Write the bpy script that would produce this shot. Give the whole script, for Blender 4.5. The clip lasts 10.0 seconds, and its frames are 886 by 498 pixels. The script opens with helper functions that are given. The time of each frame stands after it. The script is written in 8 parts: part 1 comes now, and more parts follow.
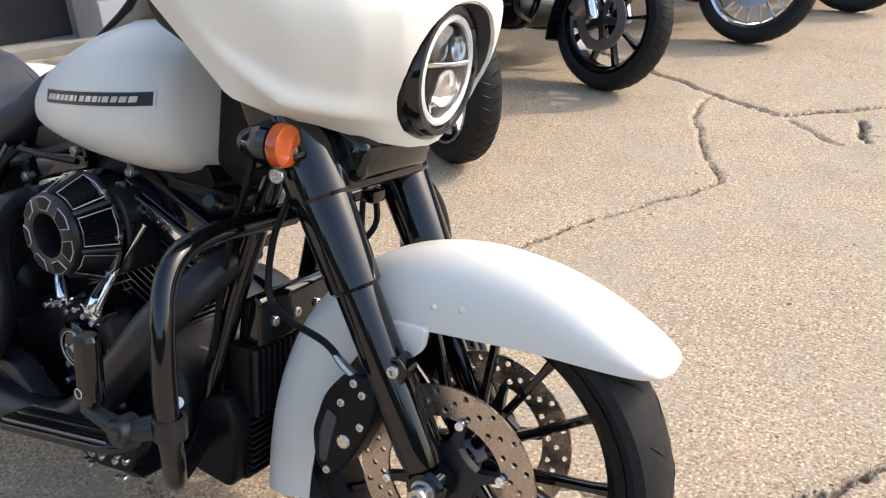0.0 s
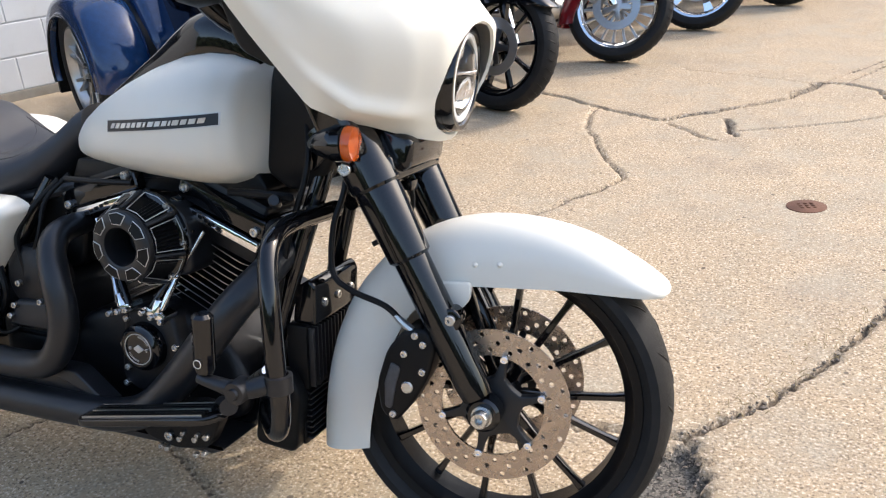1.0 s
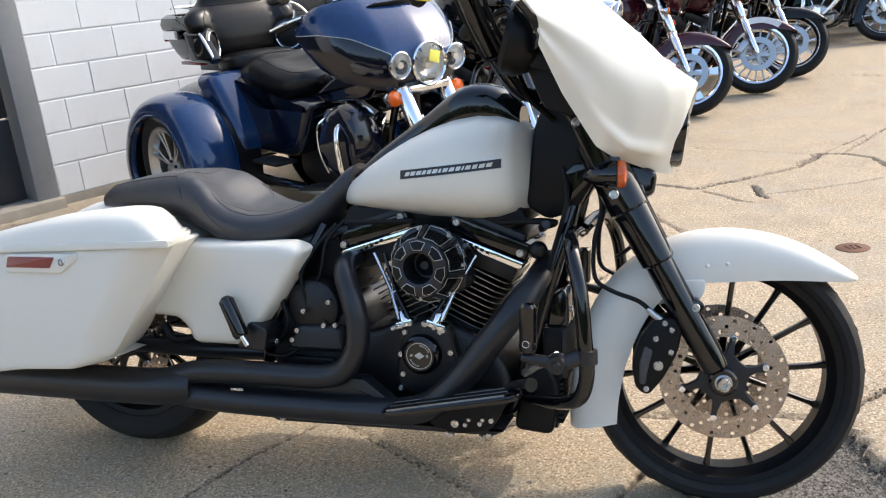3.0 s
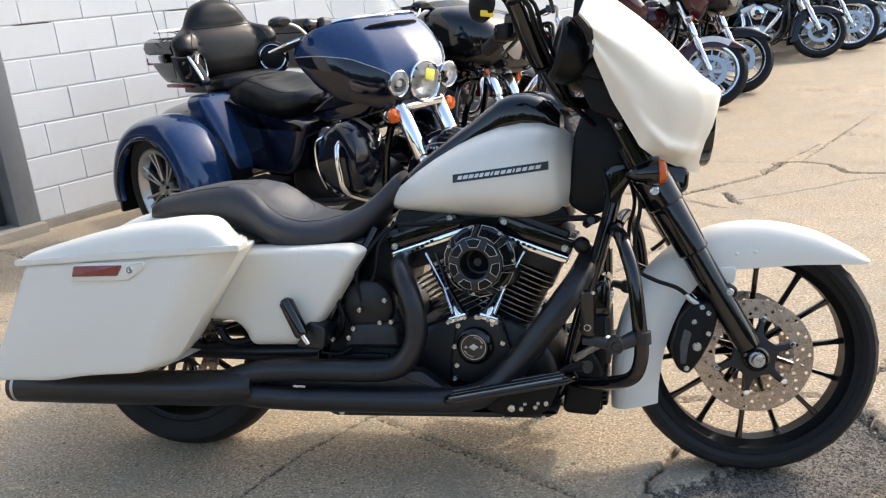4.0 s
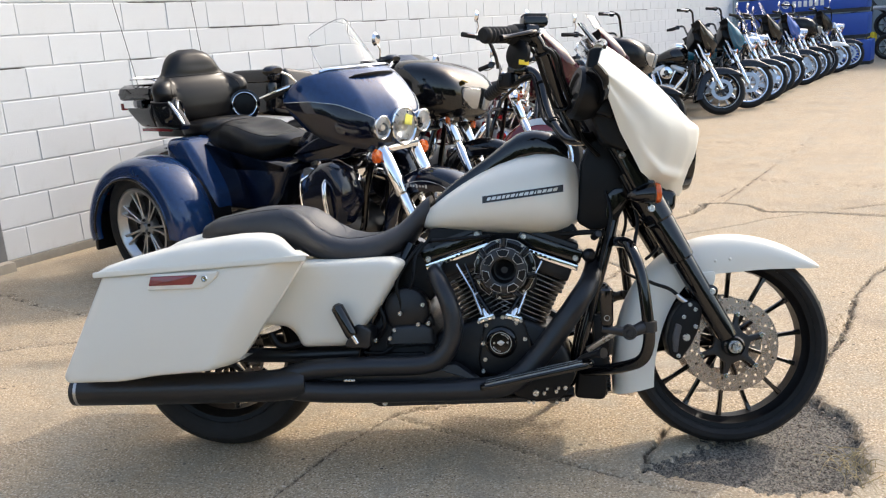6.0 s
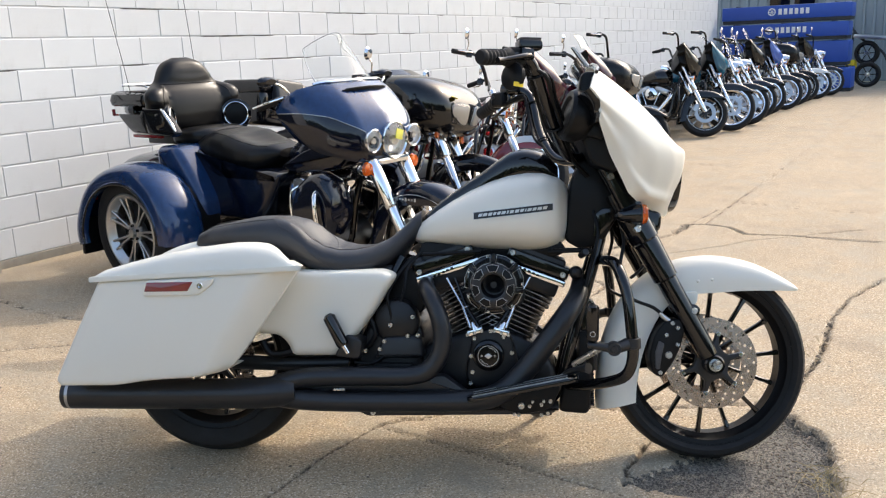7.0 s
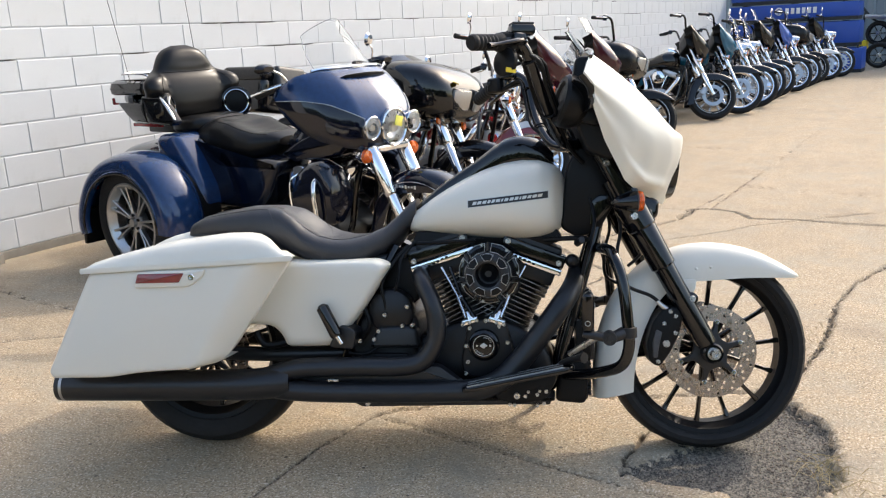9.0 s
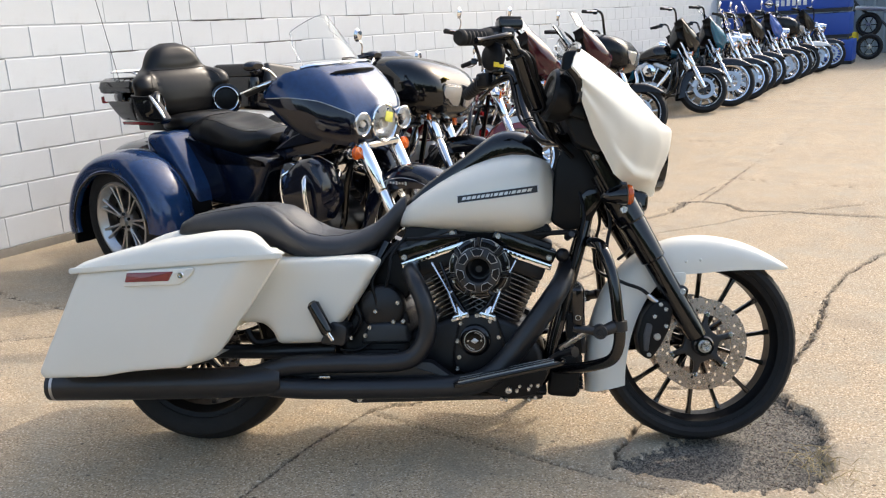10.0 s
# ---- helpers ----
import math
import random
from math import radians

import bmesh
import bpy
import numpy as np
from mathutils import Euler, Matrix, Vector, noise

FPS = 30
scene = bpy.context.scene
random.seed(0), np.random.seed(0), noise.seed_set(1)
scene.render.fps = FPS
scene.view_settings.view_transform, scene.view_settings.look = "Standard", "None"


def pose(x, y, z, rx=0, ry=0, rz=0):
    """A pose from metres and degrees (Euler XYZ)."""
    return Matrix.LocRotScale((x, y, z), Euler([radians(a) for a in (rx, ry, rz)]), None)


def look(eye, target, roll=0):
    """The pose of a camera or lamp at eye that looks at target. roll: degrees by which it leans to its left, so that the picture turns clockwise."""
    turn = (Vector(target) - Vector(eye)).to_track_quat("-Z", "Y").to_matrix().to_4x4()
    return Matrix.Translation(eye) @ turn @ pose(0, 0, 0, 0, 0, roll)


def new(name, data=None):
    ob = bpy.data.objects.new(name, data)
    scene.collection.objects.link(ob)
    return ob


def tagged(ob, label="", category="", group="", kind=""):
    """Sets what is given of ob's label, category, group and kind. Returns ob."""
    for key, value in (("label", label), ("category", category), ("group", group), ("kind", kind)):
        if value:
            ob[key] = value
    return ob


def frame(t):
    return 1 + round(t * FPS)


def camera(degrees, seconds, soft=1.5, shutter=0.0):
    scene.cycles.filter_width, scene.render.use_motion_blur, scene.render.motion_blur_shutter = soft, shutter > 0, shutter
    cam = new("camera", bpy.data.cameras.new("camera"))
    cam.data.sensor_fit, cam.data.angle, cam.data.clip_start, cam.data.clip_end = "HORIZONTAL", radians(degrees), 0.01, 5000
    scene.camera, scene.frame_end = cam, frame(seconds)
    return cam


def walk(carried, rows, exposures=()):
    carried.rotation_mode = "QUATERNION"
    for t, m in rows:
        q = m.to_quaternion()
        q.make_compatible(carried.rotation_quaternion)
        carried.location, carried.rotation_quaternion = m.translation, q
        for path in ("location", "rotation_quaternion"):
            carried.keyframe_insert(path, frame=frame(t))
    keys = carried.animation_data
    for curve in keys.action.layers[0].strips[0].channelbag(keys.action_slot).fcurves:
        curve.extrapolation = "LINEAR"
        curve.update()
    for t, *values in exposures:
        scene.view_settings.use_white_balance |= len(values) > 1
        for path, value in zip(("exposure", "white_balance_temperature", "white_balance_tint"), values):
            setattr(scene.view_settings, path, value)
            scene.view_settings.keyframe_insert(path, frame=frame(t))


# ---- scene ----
cam = camera(54.9, 10.0, 1.2)
PATH = [
    (0, (1.35, -0.802, 1.179), (0.351, 0.673, 0.269), -2.8),
    (0.5, (1.3, -0.982, 1.201), (0.441, 0.597, 0.324), -3.6),
    (1, (1.257, -1.198, 1.22), (0.515, 0.457, 0.377), -4.2),
    (1.5, (1.111, -1.334, 1.241), (0.393, 0.361, 0.46), -6.7),
    (2, (0.952, -1.498, 1.264), (0.211, 0.218, 0.553), -6.4),
    (2.2, (0.915, -1.582, 1.259), (0.186, 0.147, 0.568), -5.4),
    (3.3, (0.722, -1.908, 1.257), (0.135, -0.097, 0.643), -5.9),
    (3.5, (0.659, -1.936, 1.26), (0.096, -0.116, 0.653), -6.2),
    (4, (0.576, -2.08, 1.269), (0.085, -0.233, 0.68), -5.5),
    (4.5, (0.529, -2.271, 1.272), (0.132, -0.397, 0.698), -5.3),
    (5, (0.443, -2.394, 1.273), (0.099, -0.499, 0.735), -5.5),
    (5.5, (0.352, -2.472, 1.279), (0.046, -0.56, 0.774), -5.3),
    (7, (0.275, -2.597, 1.306), (0.049, -0.663, 0.848), -2.3),
    (7.5, (0.305, -2.581, 1.316), (0.057, -0.647, 0.871), -2.6),
    (8, (0.315, -2.564, 1.308), (0.051, -0.636, 0.844), -2.8),
    (8.5, (0.319, -2.56, 1.307), (0.062, -0.637, 0.82), -3.1),
    (9, (0.32, -2.558, 1.307), (0.07, -0.636, 0.817), -2.9),
    (9.5, (0.327, -2.556, 1.306), (0.085, -0.634, 0.809), -3.1),
    (10, (0.331, -2.556, 1.306), (0.095, -0.634, 0.805), -3.4),
]
walk(cam, [(t, look(eye, target, roll)) for t, eye, target, roll in PATH], [(0.0, 1.34, 6400, 12), (1.5, 1.46, 6400, 12), (2.5, 1.42, 6400, 10), (5.0, 1.34, 6600, 10), (10.0, 1.30, 6700, 10)])
# ---- light ----
SUN = Vector((0.90, 0.93, 1.0)).normalized()
world = bpy.data.worlds.new("sky")
scene.world = world
world.use_nodes = True
sky = world.node_tree.nodes.new("ShaderNodeTexSky")
sky.sky_type, sky.sun_disc = "NISHITA", False
sky.sun_elevation, sky.sun_rotation = math.asin(SUN.z), math.atan2(SUN.x, SUN.y)
sky.dust_density, sky.air_density = 3.0, 1.2
back = world.node_tree.nodes["Background"]
back.inputs["Strength"].default_value = 0.15
world.node_tree.links.new(sky.outputs[0], back.inputs["Color"])
lamp = bpy.data.lights.new("sun", "SUN")
lamp.energy, lamp.angle, lamp.color = 0.82, radians(0.6), (1.0, 0.94, 0.85)
sun = new("sun", lamp)
sun.matrix_world = look(SUN * 40, (0, 0, 0))


# ---- materials ----
MATS = {}


def material(name, color, rough=0.5, metal=0.0, vary=0.1, scale=30.0, bump=0.0, bscale=200.0, coat=0.0, spec=0.5, rvary=0.08, trans=0.0, sheen=0.0, random_tone=0.0, ior=1.5, stain=0.0):
    """One surface: base colour varied at two scales, roughness varied, fine relief."""
    m = bpy.data.materials.new(name)
    m.use_nodes = True
    nt = m.node_tree
    b = nt.nodes["Principled BSDF"]
    link = nt.links.new
    co = nt.nodes.new("ShaderNodeTexCoord").outputs["Object"]

    def noise_tex(sc, detail=6, rg=0.6):
        n = nt.nodes.new("ShaderNodeTexNoise")
        n.inputs["Scale"].default_value, n.inputs["Detail"].default_value, n.inputs["Roughness"].default_value = sc, detail, rg
        link(co, n.inputs["Vector"])
        return n.outputs["Fac"]

    def blend(fac, a, c, kind="MIX"):
        x = nt.nodes.new("ShaderNodeMix")
        x.data_type, x.blend_type = "RGBA", kind
        for key, v in ((0, fac), (6, a), (7, c)):
            if hasattr(v, "is_output"):
                link(v, x.inputs[key])
            else:
                x.inputs[key].default_value = v
        return x.outputs[2]

    def rng(fac, a, c, lo, hi):
        r = nt.nodes.new("ShaderNodeMapRange")
        for key, v in zip(range(1, 5), (a, c, lo, hi)):
            r.inputs[key].default_value = v
        link(fac, r.inputs[0])
        return r.outputs[0]

    big, fine = noise_tex(scale * 0.12, 5), noise_tex(scale, 8, 0.7)
    lo = tuple(c * (1 - vary) for c in color) + (1,)
    hi = tuple(min(1, c * (1 + vary)) for c in color) + (1,)
    tone = blend(rng(big, 0.3, 0.7, 0, 1), lo, hi)
    tone = blend(rng(fine, 0.25, 0.75, 0, 0.5), tone, tuple(c * (1 - vary * 1.5) for c in color) + (1,))
    if stain:
        tone = blend(rng(noise_tex(scale * 0.35, 9, 0.75), 0.56, 0.7, 0, stain), tone, (color[0] * 0.55, color[1] * 0.5, color[2] * 0.42, 1))
    if random_tone:
        info = nt.nodes.new("ShaderNodeObjectInfo").outputs["Random"]
        tone = blend(rng(info, 0, 1, 0, random_tone), tone, tuple(c * 0.72 for c in color) + (1,))
    link(tone, b.inputs["Base Color"])
    link(rng(fine, 0.2, 0.8, max(0.01, rough - rvary), min(1, rough + rvary)), b.inputs["Roughness"])
    b.inputs["Metallic"].default_value = metal
    b.inputs["Coat Weight"].default_value, b.inputs["Coat Roughness"].default_value = coat, 0.04
    b.inputs["Specular IOR Level"].default_value = spec
    b.inputs["Transmission Weight"].default_value = trans
    b.inputs["IOR"].default_value = ior
    if bump:
        bp = nt.nodes.new("ShaderNodeBump")
        bp.inputs["Strength"].default_value, bp.inputs["Distance"].default_value = bump, 0.002
        link(noise_tex(bscale, 4), bp.inputs["Height"])
        link(bp.outputs[0], b.inputs["Normal"])
    MATS[name] = m
    return m


PEARL = material("pearl_white_paint", (0.710, 0.690, 0.612), 0.38, 0.0, 0.012, 8, 0.05, 900, 0.05, 0.5, 0.04)
GLOSS = material("gloss_black_paint", (0.004, 0.004, 0.005), 0.07, 0, 0.2, 20, 0, 0, 0.15, 0.5, 0.02)
SATIN = material("satin_black_coating", (0.0095, 0.0102, 0.0125), 0.38, 0, 0.2, 40, 0.06, 500, 0, 0.5, 0.06)
WRINKLE = material("wrinkle_black_engine_paint", (0.007, 0.007, 0.0085), 0.34, 0, 0.25, 60, 0.30, 900, 0, 0.42)
PLASTIC = material("black_plastic", (0.005, 0.005, 0.0055), 0.40, 0, 0.2, 50, 0.10, 700, 0, 0.20)
RUBBER = material("tyre_rubber", (0.015, 0.015, 0.0152), 0.62, 0, 0.25, 40, 0.3, 500, 0, 0.25)
LEATHER = material("black_leather", (0.024, 0.024, 0.027), 0.42, 0, 0.2, 40, 0.25, 520, 0, 0.55, 0.05)
VINYL = material("smooth_black_vinyl", (0.0075, 0.007, 0.007), 0.31, 0, 0.1, 30, 0.03, 420, 0, 0.28, 0.012)
REFLECTOR = material("lamp_reflector", (0.85, 0.85, 0.84), 0.30, 0.55, 0.05, 60)
PALEYELLOW = material("yellow_green_paper", (0.72, 0.70, 0.12), 0.5, 0, 0.05, 50)
GREYMESH = material("grey_wire_mesh", (0.075, 0.075, 0.078), 0.5, 0.3, 0.3, 400, 0.4, 700)
CHROME = material("chrome", (0.86, 0.86, 0.87), 0.07, 1, 0.03, 20, 0, 0, 0, 0.5, 0.03)
STEEL = material("machined_steel", (0.62, 0.61, 0.59), 0.28, 1, 0.1, 80, 0.1, 600)
FINEDGE = material("machined_fin_edge", (0.46, 0.46, 0.46), 0.35, 1, 0.1, 80)
ROTOR = material("brake_rotor_steel", (0.50, 0.42, 0.36), 0.27, 1, 0.14, 60, 0.12, 800)
ALLOY = material("cast_alloy", (0.55, 0.55, 0.55), 0.35, 1, 0.1, 60, 0.1, 500)
AMBER = material("amber_lens", (0.85, 0.13, 0.004), 0.08, 0, 0.1, 30, 0, 0, 0.6, 0.5, 0.03, 0.45)
REDLENS = material("red_lens", (0.22, 0.012, 0.016), 0.15, 0, 0.2, 30, 0, 0, 0.6, 0.5, 0.03)
LENS = material("clear_lens", (0.95, 0.95, 0.95), 0.02, 0, 0.0, 30, 0, 0, 0, 0.5, 0.01, 1.0)
SCREEN = material("clear_windscreen", (0.93, 0.95, 0.96), 0.03, 0, 0.0, 30, 0, 0, 0, 0.5, 0.01, 1.0, ior=1.1)
SILVER = material("silver_print", (0.62, 0.61, 0.58), 0.35, 0.6, 0.05, 80)
YELLOW = material("yellow_tag", (0.85, 0.62, 0.03), 0.5, 0, 0.05, 50)
BLUE = material("blue_metallic_paint", (0.0075, 0.034, 0.110), 0.24, 0.15, 0.2, 300, 0, 0, 1.0, 0.15, 0.03)
NAVY = material("dark_navy_paint", (0.003, 0.005, 0.014), 0.10, 0.1, 0.2, 300, 0, 0, 0.3, 0.5, 0.04)
CHARCOAL = material("charcoal_paint", (0.0095, 0.0100, 0.0112), 0.22, 0.0, 0.2, 200, 0, 0, 0.1, 0.25)
RED = material("deep_red_paint", (0.20, 0.010, 0.014), 0.16, 0.2, 0.15, 200, 0, 0, 1.0)
MAROON = material("maroon_paint", (0.050, 0.005, 0.010), 0.12, 0.0, 0.15, 200, 0, 0, 0.2)
TEAL = material("teal_paint", (0.010, 0.11, 0.19), 0.22, 0.0, 0.15, 200, 0, 0, 0.3)
BRIGHTBLUE = material("bright_blue_paint", (0.02, 0.10, 0.45), 0.2, 0.1, 0.15, 200, 0, 0, 1.0)
WHITEPAINT = material("white_paint", (0.75, 0.75, 0.73), 0.3, 0, 0.05, 40)


# ---- mesh helpers ----
def link_mesh(name, bm, mat, smooth=True):
    me = bpy.data.meshes.new(name)
    bmesh.ops.recalc_face_normals(bm, faces=bm.faces[:])
    if smooth:
        for f in bm.faces:
            f.smooth = True
        for e in bm.edges:
            if len(e.link_faces) == 2 and e.calc_face_angle(0) > 0.62:
                e.smooth = False
    bm.to_mesh(me)
    bm.free()
    me.materials.append(mat)
    return new(name, me)


def part(name, bm, mat, parent, label="", smooth=True):
    ob = link_mesh(name, bm, mat, smooth)
    ob.parent = parent
    return tagged(ob, label)


def empty(name, m, label="", category="", group="", kind=""):
    ob = new(name)
    ob.empty_display_size = 0.1
    ob.matrix_basis = m
    return tagged(ob, label, category, group, kind)


def V(*a):
    return Vector(a)


def curve_points(pts, n=6):
    """Catmull-Rom through the points."""
    p = [Vector(q) for q in pts]
    if len(p) < 3 or n < 2:
        return p, [i for i in range(len(p))]
    out, idx = [], []
    for i in range(len(p) - 1):
        a, b, c, d = p[max(i - 1, 0)], p[i], p[i + 1], p[min(i + 2, len(p) - 1)]
        for k in range(n):
            t = k / n
            out.append(0.5 * (2 * b + (c - a) * t + (2 * a - 5 * b + 4 * c - d) * t * t + (3 * b - a - 3 * c + d) * t ** 3))
            idx.append(i + t)
    out.append(p[-1])
    idx.append(len(p) - 1)
    return out, idx


def rings(bm, loops, closed=True, cap=True):
    """Bridge loops of points of the same count."""
    vs = [[bm.verts.new(q) for q in lp] for lp in loops]
    n = len(vs[0])
    for a, b in zip(vs, vs[1:]):
        for i in range(n if closed else n - 1):
            j = (i + 1) % n
            bm.faces.new((a[i], a[j], b[j], b[i]))
    if cap:
        for r in (vs[0], vs[-1]):
            if len(set(tuple(round(c, 6) for c in v.co) for v in r)) > 2:
                bm.faces.new(r)
    return bm


def tube(pts, r, seg=10, n=6, bm=None, cap=True, flat=1.0):
    bm = bm or bmesh.new()
    p, idx = curve_points(pts, n)
    rr = r if isinstance(r, (list, tuple)) else [r] * len(pts)
    up, loops = None, []
    for i, q in enumerate(p):
        t = (p[min(i + 1, len(p) - 1)] - p[max(i - 1, 0)]).normalized()
        if up is None:
            up = t.orthogonal().normalized()
        up = (up - t * up.dot(t)).normalized()
        side = t.cross(up)
        k = int(idx[i])
        f = idx[i] - k
        rad = rr[k] * (1 - f) + rr[min(k + 1, len(rr) - 1)] * f
        loops.append([q + rad * (math.cos(a) * up + flat * math.sin(a) * side) for a in (2 * math.pi * s / seg for s in range(seg))])
    return rings(bm, loops, True, cap)


def cyl(p0, p1, r, seg=16, r1=None, bevel=0.0, bm=None):
    """A rod with chamfered ends."""
    p0, p1 = Vector(p0), Vector(p1)
    r1 = r if r1 is None else r1
    d = (p1 - p0).normalized()
    if bevel:
        return tube([p0, p0 + d * bevel, p1 - d * bevel, p1], [r - bevel, r, r1, r1 - bevel], seg, 1, bm)
    return tube([p0, p1], [r, r1], seg, 1, bm)


def lathe(prof, origin, axis, seg=32, bm=None, cap=False, wob=None):
    """Turn (radius, height) pairs round an axis."""
    bm = bm or bmesh.new()
    ax = Vector(axis).normalized()
    u = ax.orthogonal().normalized()
    w = ax.cross(u)
    o = Vector(origin)
    loops = []
    for r, h in prof:
        loops.append([o + ax * h + (r * (wob(s) if wob else 1)) * (math.cos(2 * math.pi * s / seg) * u + math.sin(2 * math.pi * s / seg) * w) for s in range(seg)])
    return rings(bm, loops, True, cap)


def torus(origin, axis, R, r, seg=40, k=10, bm=None):
    prof = [(R + r * math.cos(2 * math.pi * i / k), r * math.sin(2 * math.pi * i / k)) for i in range(k + 1)]
    return lathe(prof, origin, axis, seg, bm)


def box(c, size, bevel=0.0, m=None, bm=None, seg=2):
    t = bmesh.new()
    bmesh.ops.create_cube(t, size=1, matrix=Matrix.Diagonal((*size, 1)))
    if bevel:
        bmesh.ops.bevel(t, geom=t.edges[:], offset=bevel, segments=seg, profile=0.6, affect="EDGES")
    bmesh.ops.transform(t, matrix=Matrix.Translation(c) @ (m or Matrix()), verts=t.verts[:])
    if bm is None:
        return t
    return join(bm, t)


def join(bm, other):
    me = bpy.data.meshes.new("tmp")
    other.to_mesh(me)
    other.free()
    bm.from_mesh(me)
    bpy.data.meshes.remove(me)
    return bm


def smooth_outline(pts, n=5, closed=True):
    """Rounded closed outline through 2D points."""
    k = len(pts)
    out = []
    for i in range(k):
        a, b, c, d = (Vector(pts[(i + j) % k]) for j in (-1, 0, 1, 2))
        for s in range(n):
            t = s / n
            out.append(0.5 * (2 * b + (c - a) * t + (2 * a - 5 * b + 4 * c - d) * t * t + (3 * b - a - 3 * c + d) * t ** 3))
    return out


def rounded(pts, r=0.02, n=4):
    """Closed outline with rounded corners. r: one radius or one a corner."""
    k, out = len(pts), []
    for i in range(k):
        a, b, c = (Vector(pts[(i + j) % k]) for j in (-1, 0, 1))
        rr = r[i] if isinstance(r, (list, tuple)) else r
        u, w = (a - b), (c - b)
        d = min(rr, u.length * 0.45, w.length * 0.45)
        p, q = b + u.normalized() * d, b + w.normalized() * d
        for s in range(n + 1):
            t = s / n
            out.append(p * (1 - t) ** 2 + 2 * b * t * (1 - t) + q * t * t)
    return out


def inset(pts, d):
    k = len(pts)
    area = sum(pts[i][0] * pts[(i + 1) % k][1] - pts[(i + 1) % k][0] * pts[i][1] for i in range(k))
    s = 1 if area > 0 else -1
    out = []
    for i in range(k):
        a, b, c = Vector(pts[i - 1]), Vector(pts[i]), Vector(pts[(i + 1) % k])
        t = (c - a)
        if t.length < 1e-9:
            t = (c - b)
        t.normalize()
        out.append(b + s * d * Vector((-t.y, t.x)))
    return out


def slab(outline, y0, y1, bevel=0.004, both=False, bm=None, place=None, steps=3):
    """An XZ outline drawn out from y0 to y1, with its edge at y1 rounded (and at y0 if both)."""
    bm = bm or bmesh.new()
    s = 1 if y1 > y0 else -1
    st = [(bevel * (1 - math.sin(a)), bevel * (1 - math.cos(a))) for a in (math.pi / 2 * i / steps for i in range(steps + 1))]
    lv = []
    if both:
        lv += [(y0 + s * yo, ins) for ins, yo in [(b_, a_) for a_, b_ in st][::-1]][:0]
        lv += [(y0 + s * bevel * (1 - math.cos(a)), bevel * (1 - math.sin(a))) for a in (math.pi / 2 * i / steps for i in range(steps + 1))]
    else:
        lv.append((y0, 0))
    lv += [(y1 - s * bevel * (1 - math.sin(a)), bevel * (1 - math.cos(a))) for a in (math.pi / 2 * i / steps for i in range(steps + 1))]
    loops = []
    for y, ins in lv:
        o = inset(outline, ins) if ins > 1e-6 else outline
        loops.append([Vector((q[0], y, q[1])) for q in o])
    rings(bm, loops)
    if place:
        bmesh.ops.transform(bm, matrix=place, verts=bm.verts[:])
    return bm


def plate(outer, holes, y0, y1):
    """A flat XZ plate with holes through it."""
    bm = bmesh.new()
    edges = []
    for lp in [outer, *holes]:
        vs = [bm.verts.new((q[0], y0, q[1])) for q in lp]
        edges += [bm.edges.new((vs[i], vs[(i + 1) % len(vs)])) for i in range(len(vs))]
    bmesh.ops.triangle_fill(bm, use_beauty=True, use_dissolve=False, edges=edges)
    ex = bmesh.ops.extrude_face_region(bm, geom=bm.faces[:])
    bmesh.ops.translate(bm, verts=[g for g in ex["geom"] if isinstance(g, bmesh.types.BMVert)], vec=(0, y1 - y0, 0))
    return bm


def circle(cx, cz, r, n=24, a0=0.0):
    return [(cx + r * math.cos(a0 + 2 * math.pi * i / n), cz + r * math.sin(a0 + 2 * math.pi * i / n)) for i in range(n)]


def grid_surface(rows, bm=None, thick=0.0):
    """A sheet through rows of points."""
    bm = bm or bmesh.new()
    rings(bm, rows, False, False)
    if thick:
        bmesh.ops.recalc_face_normals(bm, faces=bm.faces[:])
        bmesh.ops.solidify(bm, geom=bm.faces[:], thickness=thick)
    return bm


def interp(x, xs, ys):
    return float(np.interp(x, xs, ys))


def section(x, w, zb, zt, n=24, p=2.4, zw=0.5):
    """A rounded cross-section at x: half width w, from zb to zt; zw: how high its widest place lies."""
    out = []
    zc = zb + (zt - zb) * zw
    for i in range(n):
        a = 2 * math.pi * i / n
        c, s = math.cos(a), math.sin(a)
        y = w * math.copysign(abs(c) ** (2 / p), c)
        h = (zt - zc) if s > 0 else (zc - zb)
        out.append(Vector((x, y, zc + h * math.copysign(abs(s) ** (2 / p), s))))
    return out


def pillow(outline, cen, y0, y1, bm=None, soft=(0.030, 0.10)):
    """An XZ outline drawn out from y0 to y1 with a softly domed face."""
    bm = bm or bmesh.new()
    s = 1 if y1 > y0 else -1
    d, e = soft
    lv = [(y0, 0), (y1 - s * d, 0), (y1 - s * d * 0.55, e * 0.12), (y1 - s * d * 0.25, e * 0.35), (y1 - s * d * 0.08, e * 0.75), (y1 - s * d * 0.02, e * 1.3), (y1, e * 3)]
    c = Vector(cen)
    return rings(bm, [[V(c[0] + (q[0] - c[0]) * (1 - k), y, c[1] + (q[1] - c[1]) * (1 - k)) for q in outline] for y, k in lv])


